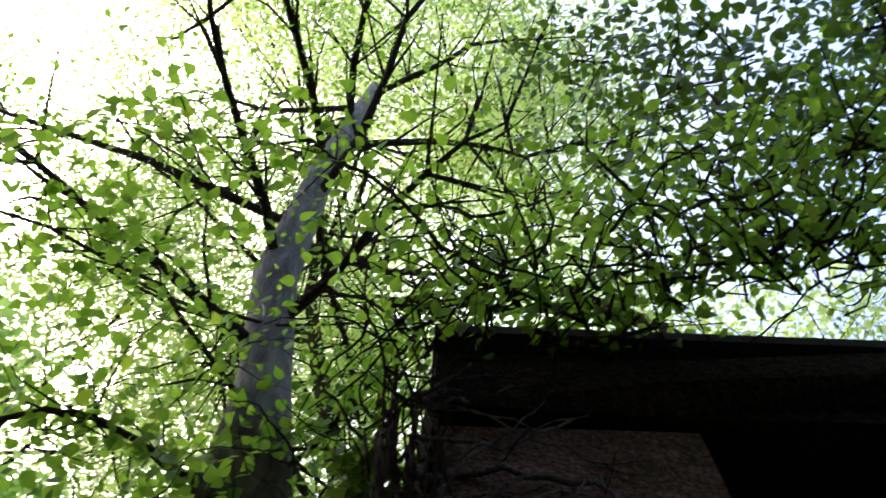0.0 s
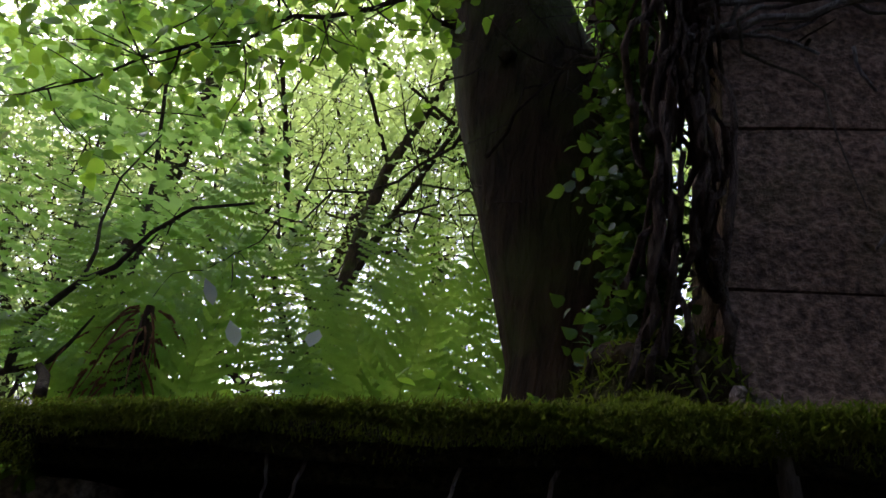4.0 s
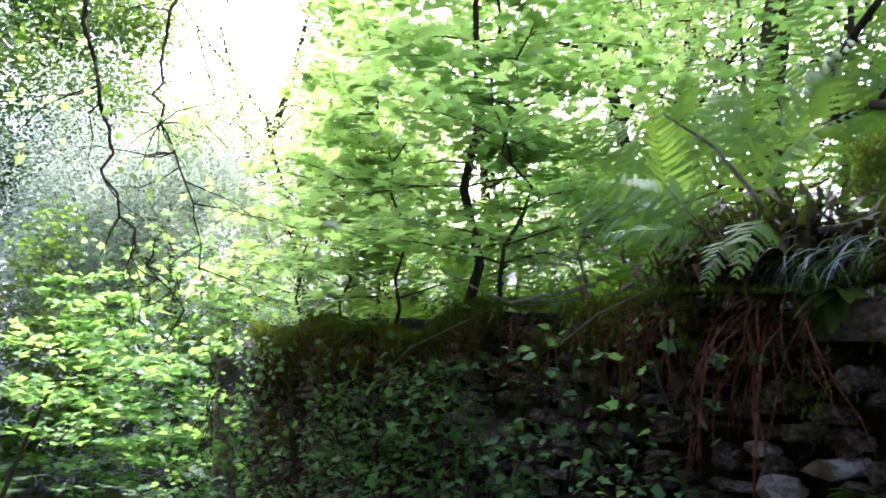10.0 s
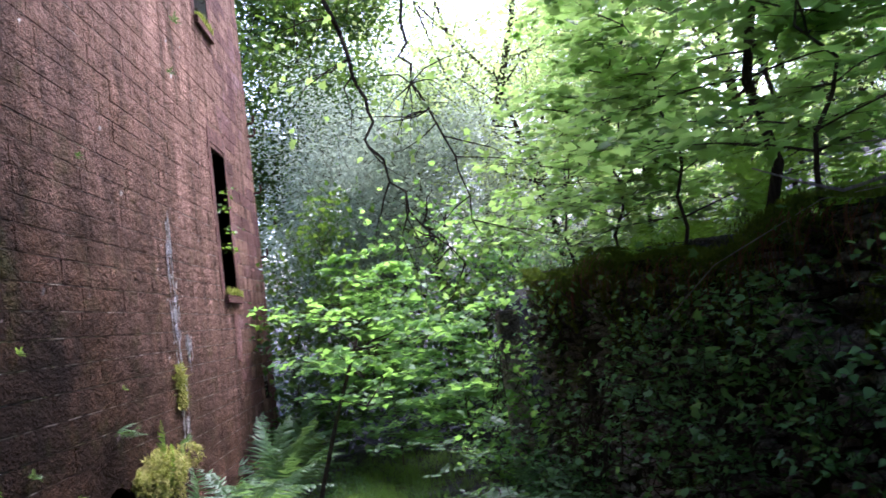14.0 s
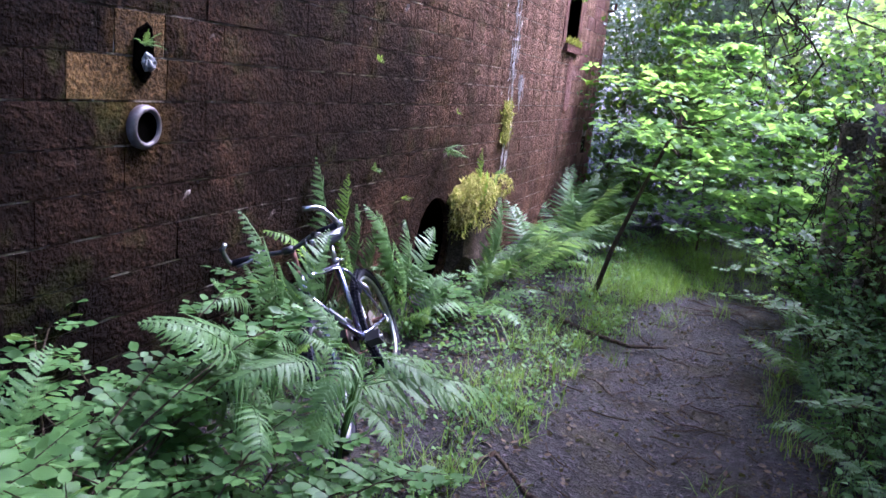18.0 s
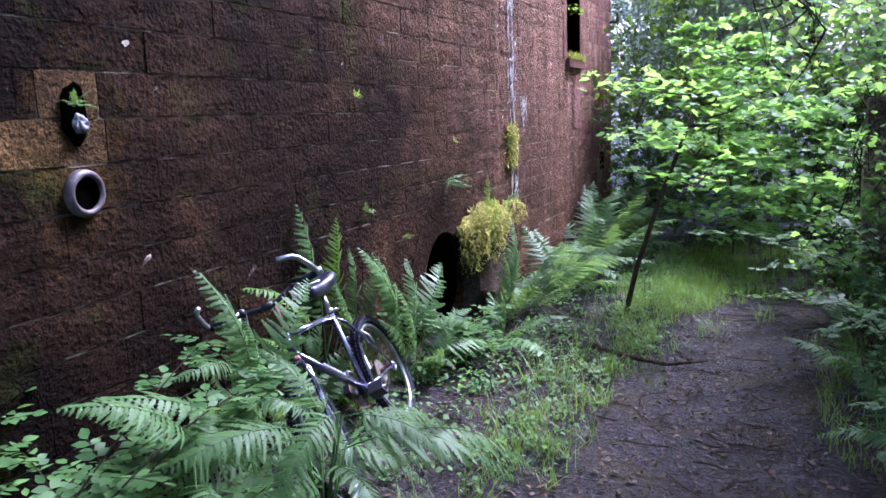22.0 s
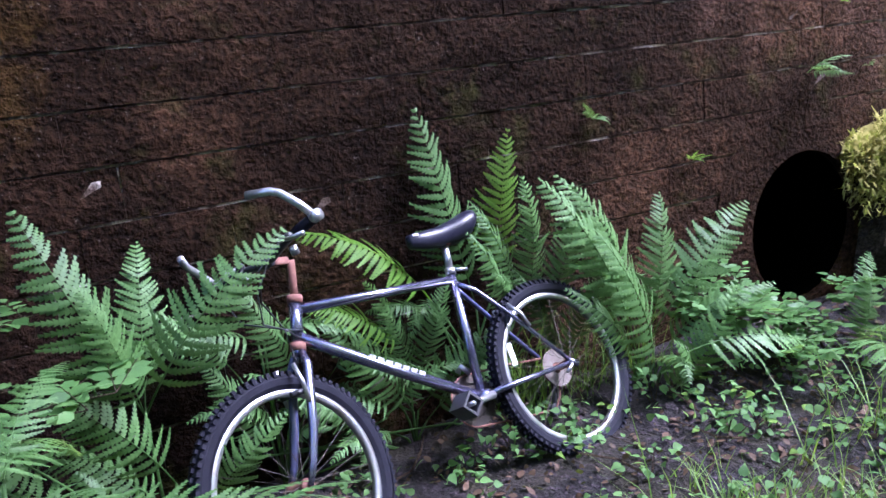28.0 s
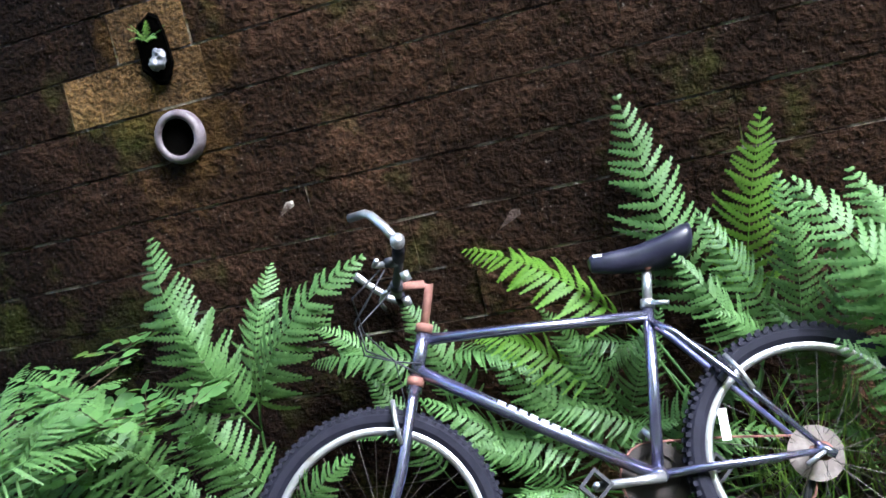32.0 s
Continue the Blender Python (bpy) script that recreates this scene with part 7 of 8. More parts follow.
def yellow_cushion():
    """The yellow moss cushion on a stone shoulder over the culvert."""
    r = np.random.default_rng(12)
    lumps = [(0.06 + r.uniform(0, 0.14), 7.08 + 0.048 * k + r.normal(0, 0.04), 0.9 + 0.1 * math.sin(0.17 * k) + r.normal(0, 0.055)) for k in range(19)]
    d = r.normal(0, 1, (9500, 3))
    d /= np.linalg.norm(d, axis=1)[:, None]
    size = r.uniform(0.055, 0.12, 19)
    which = r.integers(0, 19, 9500)
    p = d * size[which][:, None] * (1.0, 1.3, 0.9) + np.array(lumps)[which]
    p = p[p[:, 0] > 0.0]
    p[:, 2] -= 0.26 * r.random(len(p)) ** 2 * (p[:, 1] < 7.6)
    v, f = tuft_mesh(p, False, 0.042, 13)
    top = thing("moss_cushion", pose(0, 0, 0), "bright yellow moss cushion hanging over the culvert mouth", "moss")
    tagged(link_part("moss_cover", fast_mesh("moss_cover", v, f), LEAF_MOSS_Y, top), kind="stuff")
    bm = bmesh.new()
    bmesh.ops.create_icosphere(bm, subdivisions=4, radius=1)
    for q in bm.verts:
        k = 1 + 0.18 * noise.noise(q.co * 3)
        q.co = Vector((q.co.x * 0.13 * k + 0.05, q.co.y * 0.44 * k + 7.52, q.co.z * 0.11 * k + 0.9))
    me = bpy.data.meshes.new("cushion")
    bm.to_mesh(me)
    bm.free()
    link_part("cushion", me, LEAF_MOSS_Y, top)
    stone = Acc().add(*rough_stone(0.3, 0.9, 0.6, 5, 0.24))
    ob = link_part("boulder", stone.mesh("boulder"), STONE_LINTEL, m=pose(0.03, 7.62, 0.4))
    tagged(ob, "dark mossy stone block beside the culvert", "stone")
    r = np.random.default_rng(14)
    n = 900
    p = np.stack([np.full(n, 0.006) + r.uniform(0, 0.03, n), 8.59 + r.normal(0, 0.075, n), r.uniform(1.32, 1.72, n)], -1)
    moss_on("wall_moss", p, 0.05, LEAF_MOSS_Y, "pale yellow moss streak on the wall joint", 15, False)


yellow_cushion()


def culvert():
    acc = Acc().ring((-0.012, 6.84, 0.572), (0, 1, 0), (0, 0, 1), [(0.37, 0.015), (0.62, 0.015), (0.62, -0.03), (0.37, -0.03)], 48)
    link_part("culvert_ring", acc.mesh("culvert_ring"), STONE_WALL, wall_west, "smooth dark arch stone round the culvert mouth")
    # the barrel's inner shade is put into its black colour
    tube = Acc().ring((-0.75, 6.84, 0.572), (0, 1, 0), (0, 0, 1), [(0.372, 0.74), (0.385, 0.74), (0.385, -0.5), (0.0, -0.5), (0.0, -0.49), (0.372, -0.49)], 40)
    link_part("culvert_barrel", tube.mesh("culvert_barrel", True), HOLLOW_SHADE, wall_west, "culvert barrel coloured black for the shade inside")


culvert()


def window_parts():
    for i, (y0, y1, z0, z1) in enumerate(OPENINGS[:2]):
        w = thing(f"window_{i + 1}", pose(0, (y0 + y1) / 2, z0), "narrow empty window opening with a mossy sill", "window", kind="structure")
        h, hw = z1 - z0, (y1 - y0) / 2
        link_part("sill", Acc().box((-0.3, -hw - 0.06, -0.1), (0.05, hw + 0.06, -0.004)).mesh("sill"), STONE_PALE, w)
        link_part("lintel", Acc().box((-0.3, -hw - 0.12, h + 0.004), (0.006, hw + 0.12, h + 0.2)).mesh("lintel"), STONE_PALE, w)
        for s in (-1, 1):
            link_part("jamb", Acc().box((-0.5, s * hw - 0.0 if s > 0 else -hw - 0.16, 0), (0.004, s * hw + 0.16 if s > 0 else -hw, h)).mesh("jamb"), STONE_PALE, w)
        r = np.random.default_rng(20 + i)
        p = np.stack([r.uniform(-0.02, 0.06, 500), r.uniform(-hw, hw, 500), r.uniform(-0.02, 0.03, 500)], -1)
        v, f = tuft_mesh(p, True, 0.07, 21 + i)
        link_part("sill_moss", fast_mesh("sill_moss", v, f), LEAF_MOSS_Y, w, "yellow-green moss on the sill")
        for k in range(4):
            sp = leaves_at(np.array([(0.05, hw * (0.2 if k % 2 else -0.6), h * (0.3 + 0.13 * k))]), 14, 0.06, 0.06, OVAL, 60 + k)
            link_part("sprig", fast_mesh("sprig", *sp), LEAF_GRASS, w, "yellow-green sprig growing in the jamb")
    for k, (y, z) in enumerate([(13.5, 5.2), (13.5, 5.0), (13.5, 4.1), (13.5, 3.1)]):
        ob = link_part("iron_bracket", Acc().tube([(-0.05, y, z), (0.09, y, z), (0.11, y, z + 0.03), (0.11, y, z + 0.12)], 0.02, 8).mesh("iron_bracket"), IRON)
        tagged(ob, "rusted iron bracket fixed near the building's corner", "bracket", "iron brackets on the building")


window_parts()


def lime_streaks():
    """Runs of lime bloom down the wall, thin crusts with ragged outlines."""
    r = np.random.default_rng(30)
    streak = thing("lime_crust", pose(0, 0, 0), "white lime crust that has run down the wall", "stain")
    for k in range(60):
        y = 8.66 + r.normal(0, 0.06)
        z1 = r.uniform(1.2, 3.2)
        z0 = max(1.0, z1 - r.uniform(0.08, 0.45))
        if k > 50:
            y, z1, z0 = 9.02 + r.normal(0, 0.05), 2.0, r.uniform(1.6, 1.9)
        n, v, f = 14, [], []
        for i in range(n):
            z = z0 + (z1 - z0) * i / (n - 1)
            w = r.uniform(0.002, 0.017) * math.sin(3.1 * (i + 0.2) / n)
            c = y + r.normal(0, 0.014)
            v += [(0.009, c - w, z), (0.0125, c, z), (0.009, c + w, z)]
        for i in range(n - 1):
            f += [(3 * i, 3 * i + 1, 3 * i + 4, 3 * i + 3), (3 * i + 1, 3 * i + 2, 3 * i + 5, 3 * i + 4)]
        link_part("run", Acc().add(v, f).mesh("run"), LIME, streak)
    for a in ((11.15, 11.5, 1.6, 2.3), (11.2, 11.42, 1.72, 2.0)):
        link_part("patch", Acc().add(*rough_stone(0.012, a[1] - a[0], a[3] - a[2], 3, 0.1)).mesh("patch"), STONE_PALE, streak, m=Matrix.Translation((0.006, (a[0] + a[1]) / 2, (a[2] + a[3]) / 2)))


lime_streaks()

# ---- moss, roots and small plants of the ruined wall ----
rm = np.random.default_rng(44)
n = 60000
yy = rm.uniform(-0.6, 1.84, n)
xx = 3.835 + np.abs(rm.normal(0, 0.2, n)) - 0.03 * yy + 0.02 * np.sin(11 * yy) * np.sin(4.3 * yy)
zz = 2.38 + 0.02 * np.sin(7 * yy) + 0.015 * np.sin(23 * yy + 9 * xx) - np.where(xx < 3.87, rm.uniform(0, 0.075, n), 0)
n = 34000
ya, za = rm.uniform(-0.6, 1.86, n), rm.uniform(0, 1, n)
drop = 0.03 + 0.09 * (ya > 1.5) + 0.05 * np.clip(0.5 + 0.5 * np.sin(5.3 * ya + 1) + 0.35 * np.sin(13.7 * ya), 0, 1)
edge = np.stack([3.822 - 0.03 * ya + rm.normal(0, 0.012, n), ya, 2.385 - za * drop], -1)
yb = rm.uniform(0, 0.4, 3000)
end = np.stack([3.8 + yb, 1.83 + rm.normal(0, 0.014, 3000) + 0.05 * yb, 2.38 - rm.uniform(0, 0.14, 3000)], -1)
moss_on("edge_moss", np.concatenate([edge, end]), 0.015, LEAF_MOSS, "moss hanging in lumps over the coping's edge", 145, False)
moss_on("coping_moss", np.stack([xx, yy, zz], -1), 0.014, LEAF_MOSS, "thick olive-green moss over the coping", 45)
n = 26000
yy = rm.uniform(1.84, 8.6, n)
xx = np.array([ruin_x(y) for y in yy]) + rm.uniform(-0.06, 0.12, n)
zz = np.array([ruin_top(y) for y in yy]) + 0.01 - np.where(rm.random(n) < 0.35, rm.uniform(0, 0.3, n) * (rm.random(n) < 0.5), 0)
moss_on("wall_top_moss", np.stack([xx, yy, zz], -1), 0.022, LEAF_MOSS_DARK, "patchy moss on the ruined wall's top", 46)
pts = []
for k in range(30):
    y, z = rm.uniform(1.2, 8.4), rm.uniform(0.5, 2.0)
    c = np.array([ruin_x(y) - 0.0, y, z])
    pts.append(c + rm.normal(0, 1, (420, 3)) * (0.03, 0.05, 0.075))
moss_on("face_moss", np.concatenate(pts), 0.018, LEAF_MOSS_DARK, "hanging moss cushions on the rubble face", 47, False)


pts = []
for k in range(34):
    y = rm.uniform(2.5, 8.5)
    c = np.array([ruin_x(y) + 0.02, y, ruin_top(y) - rm.uniform(0.0, 0.1)])
    pts.append(c + rm.normal(0, 1, (300, 3)) * (0.05, rm.uniform(0.05, 0.16), rm.uniform(0.02, 0.06)))
moss_on("turf_edge", np.concatenate(pts), 0.034, LEAF_MOSS_DARK, "ragged mossy turf hanging over the ruined wall's edge", 146, False)


def moss_drapes():
    """Tongues of moss that hang down the rubble face from the turf, each a thing of its own."""
    r = np.random.default_rng(149)
    for k in range(26):
        y = 2.45 + 5.9 * (k + r.uniform(0.1, 0.9)) / 26
        ln, w = r.uniform(0.12, 0.42), r.uniform(0.035, 0.085)
        n = int(900 * ln / 0.3)
        t = r.random(n) ** 0.8
        lobe = w * (1 - 0.75 * t) * (1 + 0.25 * np.sin(9 * t + k))
        p = np.stack([-0.03 * np.sin(3.1 * t) - np.abs(r.normal(0, 0.5, n)) * lobe * 0.6, r.normal(0, 0.55, n) * lobe + 0.03 * np.sin(5 * t + k), -ln * t], -1)
        v, f = tuft_mesh(p, False, 0.026, 150 + k)
        ob = link_part("moss_drape", fast_mesh("moss_drape", v, f), LEAF_MOSS, m=pose(ruin_x(y) + 0.03, y, ruin_top(y) - r.uniform(0.0, 0.25)))
        tagged(ob, "olive-green tongue of moss hanging down the rubble face", "moss", "moss tongues on the ruined wall", "stuff")
    fibres = Acc()
    for k in range(240):
        y = r.uniform(2.5, 7.5)
        q, d, pts = Vector((ruin_x(y) + r.uniform(-0.05, 0.05), y, ruin_top(y) - r.uniform(0, 0.05))), Vector((-0.5, r.normal(0, 0.4), 0)), []
        ln = r.uniform(0.1, 0.45)
        for s in range(5):
            pts.append(q.copy())
            d = (d + Vector((0.14, r.normal(0, 0.2), -0.6))).normalized()
            q = q + d * ln / 5
        fibres.tube(pts, [0.0024, 0.0022, 0.002, 0.0016, 0.001], 3, False)
    tagged(link_part("root_fibres", fibres.mesh("root_fibres"), BARK_REDROOT), "brown dead stalks and root fibres hanging over the wall's edge", "roots", kind="stuff")


moss_drapes()


skirt = np.array([3.9, 2.3, 2.2]) + rm.normal(0, 1, (2600, 3)) * (0.06, 0.2, 0.06)
moss_on("dead_fern_skirt", skirt, 0.07, LEAF_DEAD, "brown skirt of dead fronds round the fern crowns on the wall", 147, False, category="dead fronds")


def dead_fern_crown():
    """The shaggy brown crown of an old fern, its dead fronds hanging round it."""
    r = np.random.default_rng(152)
    crown = thing("dead_fern", pose(4.42, 2.02, 2.3), "shaggy brown crown of an old fern with hanging dead fronds", "dead fern")
    core = Acc().tube([(0, 0, -0.1), (0.01, 0.0, 0.2), (0.02, 0.01, 0.42), (0.02, 0.02, 0.6)], [0.05, 0.045, 0.035, 0.015], 9)
    link_part("core", core.mesh("core", True), BARK, crown)
    for k in range(90):
        a, z = r.uniform(0, 6.283), r.uniform(0.15, 0.6)
        q, d, pts = Vector((0.035 * math.cos(a), 0.035 * math.sin(a), z)), Vector((0.7 * math.cos(a), 0.7 * math.sin(a), r.uniform(-0.4, 0.3))), []
        ln = r.uniform(0.2, 0.48)
        for s in range(7):
            pts.append(q.copy())
            d = (d + Vector((math.cos(a) * 0.05, math.sin(a) * 0.05, -0.5)) + Vector(r.normal(0, 0.15, 3))).normalized()
            q = q + d * ln / 7
        link_part("dead_stalk", Acc().tube(pts, [0.004, 0.0045, 0.0045, 0.004, 0.003, 0.0025, 0.001], 4, False).mesh("dead_stalk", True), BARK_REDROOT, crown)


dead_fern_crown()


def hanging_roots():
    r = np.random.default_rng(48)
    clump = thing("fern_roots", pose(3.8, 2.1, 2.05), "reddish dead fern stalks hanging down the ruined wall", "roots")
    for k in range(56):
        y, x = (r.normal(0.1, 0.08) if k < 32 else r.normal(0.36, 0.14)), r.uniform(-0.16, 0.0)
        ln = r.uniform(0.15, 0.6) * (1 if k < 32 else 0.7)
        pts, q = [], Vector((x + 0.1, y, r.uniform(-0.05, 0.06)))
        d = Vector((-0.5, r.normal(0, 0.35), 0.1))
        for s in range(7):
            pts.append(q.copy())
            d = (d + Vector((0.08, r.normal(0, 0.3), -0.42))).normalized()
            q = q + d * ln / 6
            q.x = max(q.x, -0.2)
        link_part("stalk", Acc().tube(pts, [0.003 * r.uniform(0.4, 1.2)] * 6 + [0.001], 4, False).mesh("stalk", True), BARK_REDROOT, clump)
    for k, pts in enumerate([[(3.92, 0.9, 2.36), (3.84, 0.92, 2.31), (3.83, 0.89, 2.22), (3.86, 0.95, 2.14), (3.9, 0.97, 2.09)], [(3.9, 0.82, 2.36), (3.83, 0.83, 2.26), (3.86, 0.85, 2.15), (3.92, 0.86, 2.1)], [(3.9, 0.5, 2.35), (3.82, 0.5, 2.25), (3.83, 0.51, 2.17)], [(3.9, 0.33, 2.35), (3.82, 0.34, 2.2), (3.84, 0.33, 2.12)], [(3.92, 0.8, 1.95), (3.86, 0.78, 1.85), (3.86, 0.75, 1.75)], [(4.15, 0.1, 2.42), (3.95, 0.06, 2.44), (3.88, 0.0, 2.4), (3.87, -0.02, 2.25)]]):
        if k != 5:
            pts = [Vector(a) for a in pts]
            for again in range(3):
                pts = [pts[0]] + [a.lerp(b, q) for a, b in zip(pts, pts[1:]) for q in (0.25, 0.75)] + [pts[-1]]
            pts = [a + Vector((r.normal(0, 0.001), r.normal(0, 0.0015), 0)) for a in pts]
        ob = link_part("root", Acc().tube(pts, [0.0055 * (1 - 0.7 * q / len(pts)) for q in range(len(pts))] if k != 5 else 0.016, 6).mesh("root", True), BARK_ROOT)
        tagged(ob, "thin pale root dangling from the coping", "root", "roots under the coping")


hanging_roots()


def hanging_grass():
    """Pale limp grass hanging over the low end of the coping."""
    r = np.random.default_rng(153)
    tuft = thing("hanging_grass", pose(3.84, 1.98, 2.16), "pale limp grass tuft drooping over a mossy block", "grass")
    for k in range(70):
        q, d, pts = Vector((r.normal(0, 0.03), r.normal(0, 0.09), r.uniform(-0.02, 0.04))), Vector((-0.7, r.normal(0, 0.5), 0.4)), []
        ln = r.uniform(0.08, 0.2)
        for s in range(6):
            pts.append(q.copy())
            d = (d + Vector((0.05, r.normal(0, 0.12), -0.42))).normalized()
            q = q + d * ln / 6
        link_part("blade", Acc().tube(pts, [0.0016, 0.002, 0.002, 0.0017, 0.0012, 0.0005], 4, False).mesh("blade", True), LEAF_HERB if k % 3 else PAPER_LEAF, tuft)


hanging_grass()


def dead_branches():
    """The dark dead branch forking over the coping and the grey twigs beside it."""
    def stick(pts, rad, label, mat=BARK_TWIG, name="dead_branch"):
        fine = []
        for a, b in zip(pts, pts[1:]):
            fine += [Vector(a).lerp(Vector(b), s / 3) for s in range(3)]
        fine.append(Vector(pts[-1]))
        k = len(fine)
        ob = link_part(name, Acc().tube(fine, [rad * (1 - 0.75 * i / k) for i in range(k)], 7).mesh(name, True), mat)
        tagged(ob, label, "branch", "dead branches on the wall")

    stick([(4.0, 1.85, 2.46), (4.12, 2.02, 2.55), (4.26, 2.26, 2.635), (4.21, 2.33, 2.605), (4.15, 2.6, 2.52), (4.05, 2.9, 2.42)], 0.02, "dark curved dead branch lying over the wall top")
    stick([(4.21, 2.33, 2.6), (4.22, 2.36, 2.74), (4.26, 2.3, 2.86), (4.28, 2.22, 2.94), (4.3, 2.1, 2.99), (4.32, 2.0, 3.12), (4.33, 1.85, 3.2), (4.35, 1.6, 3.2)], 0.016, "dark curved dead branch rising among ferns")
    stick([(4.26, 2.24, 2.63), (4.24, 2.12, 2.7), (4.22, 2.02, 2.78)], 0.010, "thin dark dead twig among ferns")
    stick([(4.28, 2.22, 2.94), (4.3, 2.22, 3.06), (4.34, 2.3, 3.2), (4.36, 2.3, 3.4), (4.4, 2.2, 3.6)], 0.009, "thin dark dead twig among ferns")
    r = np.random.default_rng(49)
    for k in range(16):
        y, x, z = r.uniform(1.8, 3.4), r.uniform(3.75, 4.2), 2.12 + r.uniform(0, 0.1)
        p = [(x, y, z)]
        d = Vector((r.normal(0, 0.4), r.normal(0.2, 0.8), r.uniform(-0.1, 0.5))).normalized()
        q = Vector(p[0])
        for s in range(4):
            d = (d + Vector(r.normal(0, 0.35, 3))).normalized()
            q = q + d * r.uniform(0.08, 0.2)
            p.append(tuple(q))
        stick(p, r.uniform(0.005, 0.010), "grey dead twig lying over the wall's edge", BARK_ROOT, "dead_twig")
    stick([(3.72, 3.1, 1.7), (3.65, 3.0, 1.95), (3.66, 2.75, 2.05), (3.7, 2.5, 2.12)], 0.005, "thin pale bramble stem looping down the wall", BARK_ROOT, "bramble_stem")
    stick([(3.6, 5.6, 1.7), (3.5, 4.9, 1.72), (3.55, 4.3, 1.95), (3.7, 3.6, 2.12), (3.75, 3.0, 2.1)], 0.005, "thin pale bramble stem looping down the wall", BARK_ROOT, "bramble_stem")
    bm = bmesh.new()
    bmesh.ops.create_icosphere(bm, subdivisions=4, radius=1)
    for q in bm.verts:
        k = 1 + 0.25 * noise.noise(q.co * 2.5)
        q.co = Vector((q.co.x * 0.12 * k, q.co.y * 0.17 * k, q.co.z * 0.13 * k))
    me = bpy.data.meshes.new("stump")
    bm.to_mesh(me)
    bm.free()
    tagged(link_part("stump", me, BARK, m=pose(4.12, 0.22, 2.47)), "mossy rotten stump beside the leaning trunk", "stump")
    p = np.random.default_rng(50).normal(0, 1, (1800, 3))
    p /= np.linalg.norm(p, axis=1)[:, None]
    moss_on("stump_moss", p * (0.125, 0.175, 0.135) + (4.12, 0.22, 2.47), 0.03, LEAF_MOSS, "green moss on the rotten stump", 51, False)


dead_branches()


def strap_fern(x, y, z, size, n, seed, label):
    """Hart's tongue: a rosette of glossy straps, each a part."""
    r = np.random.default_rng(seed)
    top = thing("strap_fern", pose(x, y, z), label, "fern", "strap ferns on the wall")
    v, f = fold_leaf([(0.05, 0), (0.17, 0.1), (0.23, 0.38), (0.2, 0.68), (0.12, 0.9), (0, 1.0)], 0.25, 0.65)
    me = fast_mesh("strap", v, f, True)
    for k in range(n + 8):
        yaw = math.radians(90 + r.uniform(-95, 95))
        m = Matrix.Rotation(yaw, 4, "Z") @ Matrix.Rotation(math.radians(r.uniform(-35, 48)), 4, "X") @ Matrix.Rotation(r.normal(0, 0.3), 4, "Y") @ Matrix.Scale(size * r.uniform(0.4, 0.82), 4)
        link_part("leaf", me, LEAF_HART, top, m=m)


for i, (x, y, z, s, n) in enumerate([(3.93, 0.98, 1.72, 0.145, 12), (3.92, 0.72, 1.71, 0.125, 9), (3.95, 1.3, 1.97, 0.09, 12), (3.95, 1.35, 1.8, 0.1, 9), (3.98, 1.55, 1.7, 0.09, 10), (3.9, 2.0, 1.62, 0.1, 10), (3.95, 1.28, 1.58, 0.11, 9), (3.9, 0.78, 1.955, 0.05, 6), (3.9, 0.88, 1.955, 0.05, 6), (3.88, 1.62, 2.25, 0.1, 10), (3.85, 2.0, 2.08, 0.14, 12), (3.95, 1.8, 1.45, 0.1, 9), (3.9, 0.3, 1.86, 0.08, 8)]):
    strap_fern(x, y, z, s, n, 500 + i, "glossy yellow-green strap fern growing on a ledge")
for i, (x, y, z, s) in enumerate([(3.85, 2.35, 1.5, 0.2), (3.85, 2.3, 1.3, 0.2), (3.9, 1.5, 1.35, 0.18), (3.95, 1.2, 1.5, 0.15), (3.75, 3.3, 1.4, 0.25), (3.6, 4.6, 1.5, 0.25), (3.55, 5.6, 1.3, 0.3)]):
    fern(x, y, z, s, 6, 520 + i, "small fern growing out of the rubble face", arc=(20, 160), rise=(0, 50), group="ferns in the rubble")
r1 = np.random.default_rng(57)
leaf_mass("creeper", [(ruin_x(y) - 0.05, y, z) for y, z in zip(r1.uniform(2.3, 3.6, 22), r1.uniform(0.9, 1.9, 22))], 12, 0.12, 0.045, LEAF_HERB, MAPLE, 58, "climbing leafy creeper on the ruined wall", "creeper")
leaf_mass("creeper", [(ruin_x(y) - 0.05, y, z) for y, z in zip(r1.uniform(3.6, 8.4, 60), r1.uniform(0.5, 1.95, 60))], 17, 0.15, 0.05, LEAF_HERB, MAPLE, 59, "climbing leafy creeper on the ruined wall", "creeper")
for k, (x, y, z, a) in enumerate([(3.757, 1.067, 2.606, 20), (3.87, 0.888, 2.549, 75), (3.8, 1.02, 2.53, 40)]):
    v, f = OVAL
    ob = link_part("pale_leaf", fast_mesh("pale_leaf", v * 0.06, f, True), PAPER_LEAF, m=pose(x, y, z - 0.03, 75 - a * 0.6, 10, 70 + a))
    tagged(ob, "pale upturned leaf on a seedling over the coping", "leaf", "pale leaves")


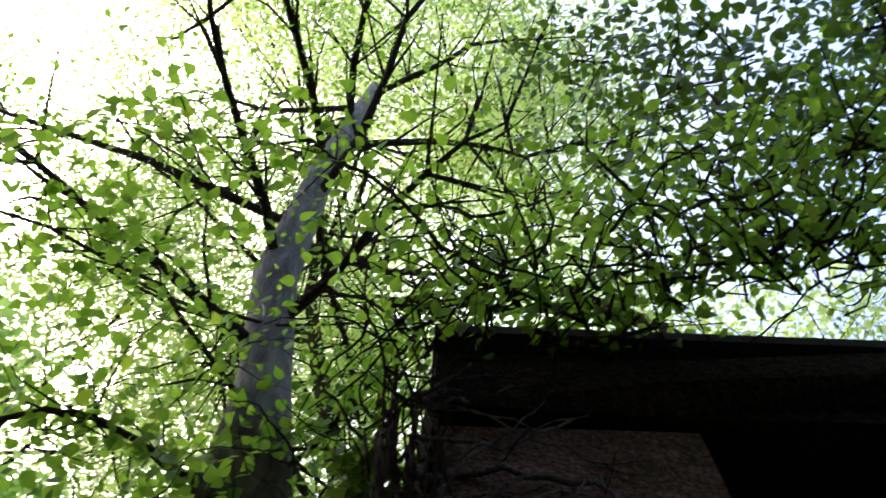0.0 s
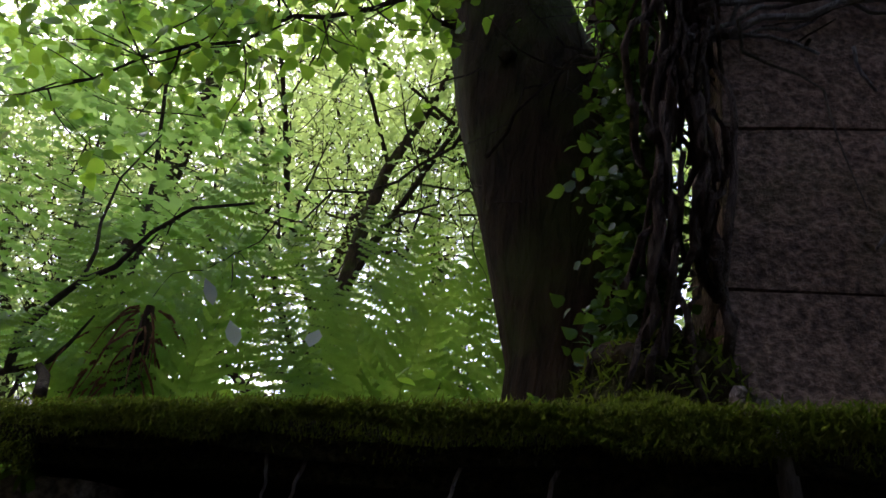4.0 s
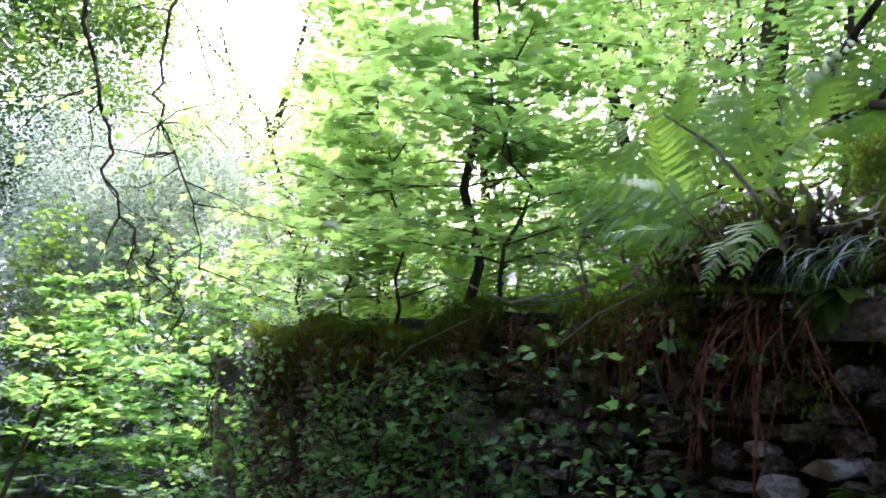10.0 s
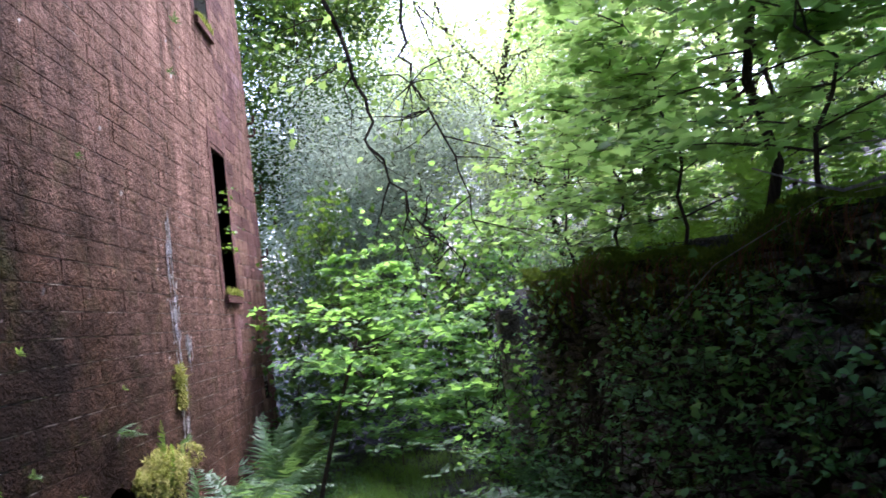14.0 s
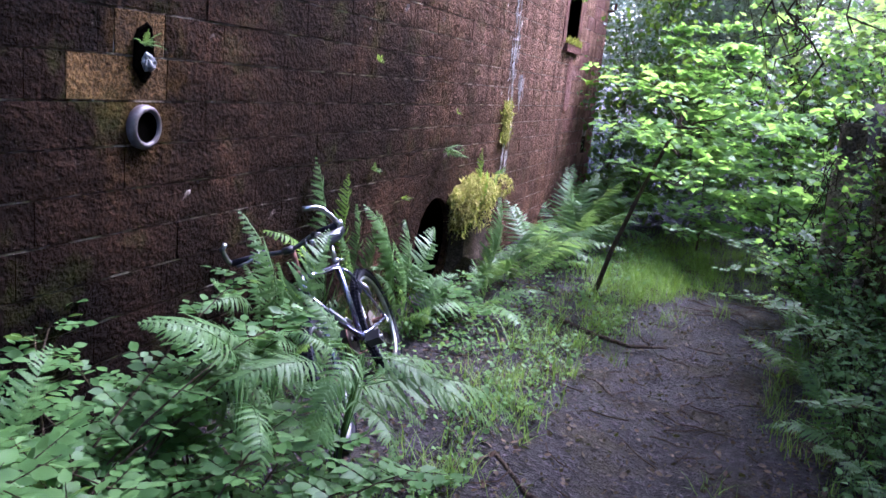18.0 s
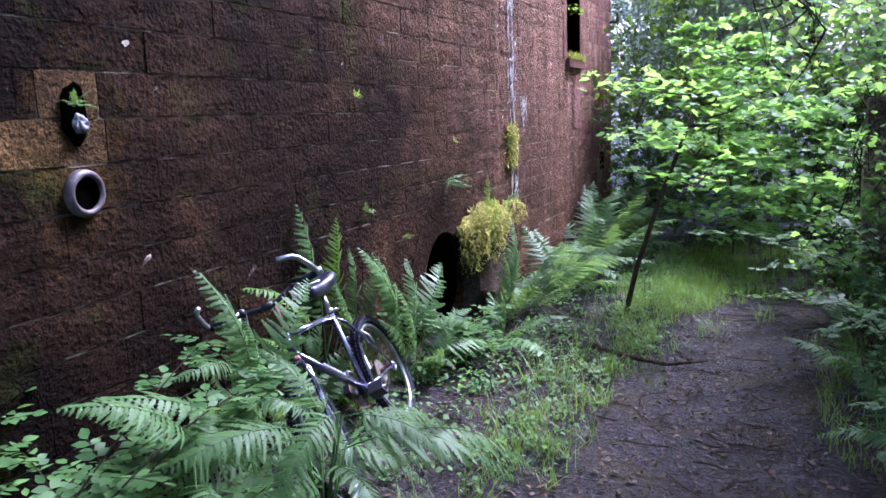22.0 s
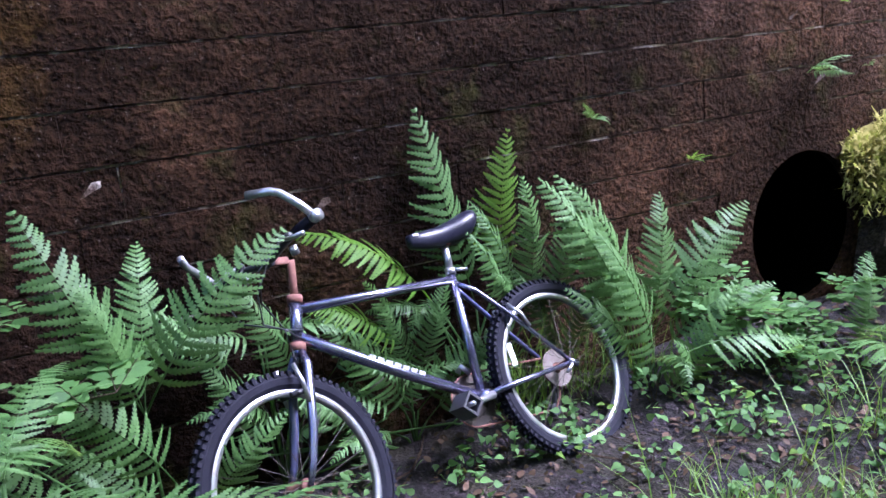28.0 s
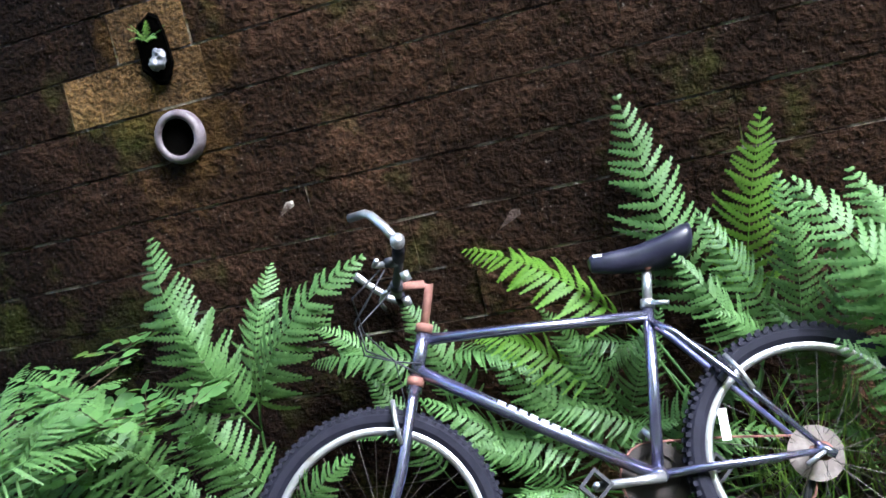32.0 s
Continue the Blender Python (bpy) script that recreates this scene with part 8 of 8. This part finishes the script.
# ---- the post at the end of the ruined wall ----
def end_post():
    post = thing("stone_post", pose(3.12, 8.75, 0.0), "pale grey squared stone post ending the ruined wall", "post")
    z = 0.02
    for k, h in enumerate((0.5, 0.44, 0.48, 0.42)):
        bm = bmesh.new()
        bmesh.ops.create_cube(bm, size=1.0)
        bmesh.ops.scale(bm, vec=(0.2, 0.22, h - 0.012), verts=bm.verts)
        bmesh.ops.bevel(bm, geom=bm.edges[:], offset=0.015, segments=2, affect="EDGES")
        for v in bm.verts:
            v.co += Vector((noise.noise(v.co * 9 + Vector((k, 0, 0))), noise.noise(v.co * 9 + Vector((0, k, 5))), 0)) * 0.01
        me = bpy.data.meshes.new("stone_block")
        bm.to_mesh(me)
        bm.free()
        link_part("stone_block", me, STONE_RUIN, post, m=pose(0.01 * (k % 2), 0, z + h / 2, 0, 0, 2 * k - 3))
        z += h


end_post()


# ---- stones of the ruined wall and the building, piece by piece ----
def rubble():
    r = np.random.default_rng(71)
    cache, n_parts, rest = [], 0, Acc()
    for k in range(24):
        lx, ly, lz = 0.12, r.uniform(0.05, 0.19), r.uniform(0.02, 0.065)
        cache.append((ly, lz, Acc().add(*rough_stone(lx, ly, lz, 700 + k)).mesh("rubble_stone")))
    z = 0.0
    while z < 2.3:
        lift = r.uniform(0.042, 0.065)
        y = RUIN_Y0
        while y < RUIN_Y1:
            ly, lz, me = cache[int(r.integers(0, 24))]
            y += ly * 0.92
            zz = z + r.normal(0, 0.012)
            if r.random() < 0.3 or zz > ruin_top(y) - 0.04 or (0.1 < y < 1.3 and zz > 2.1 and r.random() < 0.4):
                continue
            if any(y > y0 + 0.01 and y - ly < y1 - 0.01 and z0 - lz * 0.6 < zz < z1 + lz * 0.6 for y0, y1, z0, z1 in DRESSED):
                continue
            m = pose(ruin_x(y) + 0.105 + r.normal(0, 0.025) + (0.04 if 0 < y < 1.35 and zz > 1.5 else 0), y - ly / 2, zz, r.normal(0, 5), r.normal(0, 6), r.normal(0, 8))
            if -0.2 < y < 3.4 and 1.05 < zz and n_parts < 300:
                link_part("rubble_stone", me, STONE_RUBBLE, wall_east, m=m)
                n_parts += 1
            else:
                rest.add([m @ v.co for v in me.vertices], [tuple(p.vertices) for p in me.polygons])
        z += lift
    tagged(link_part("rubble_courses", rest.mesh("rubble_courses"), STONE_RUBBLE, wall_east), kind="stuff")


rubble()
wall_blocks()
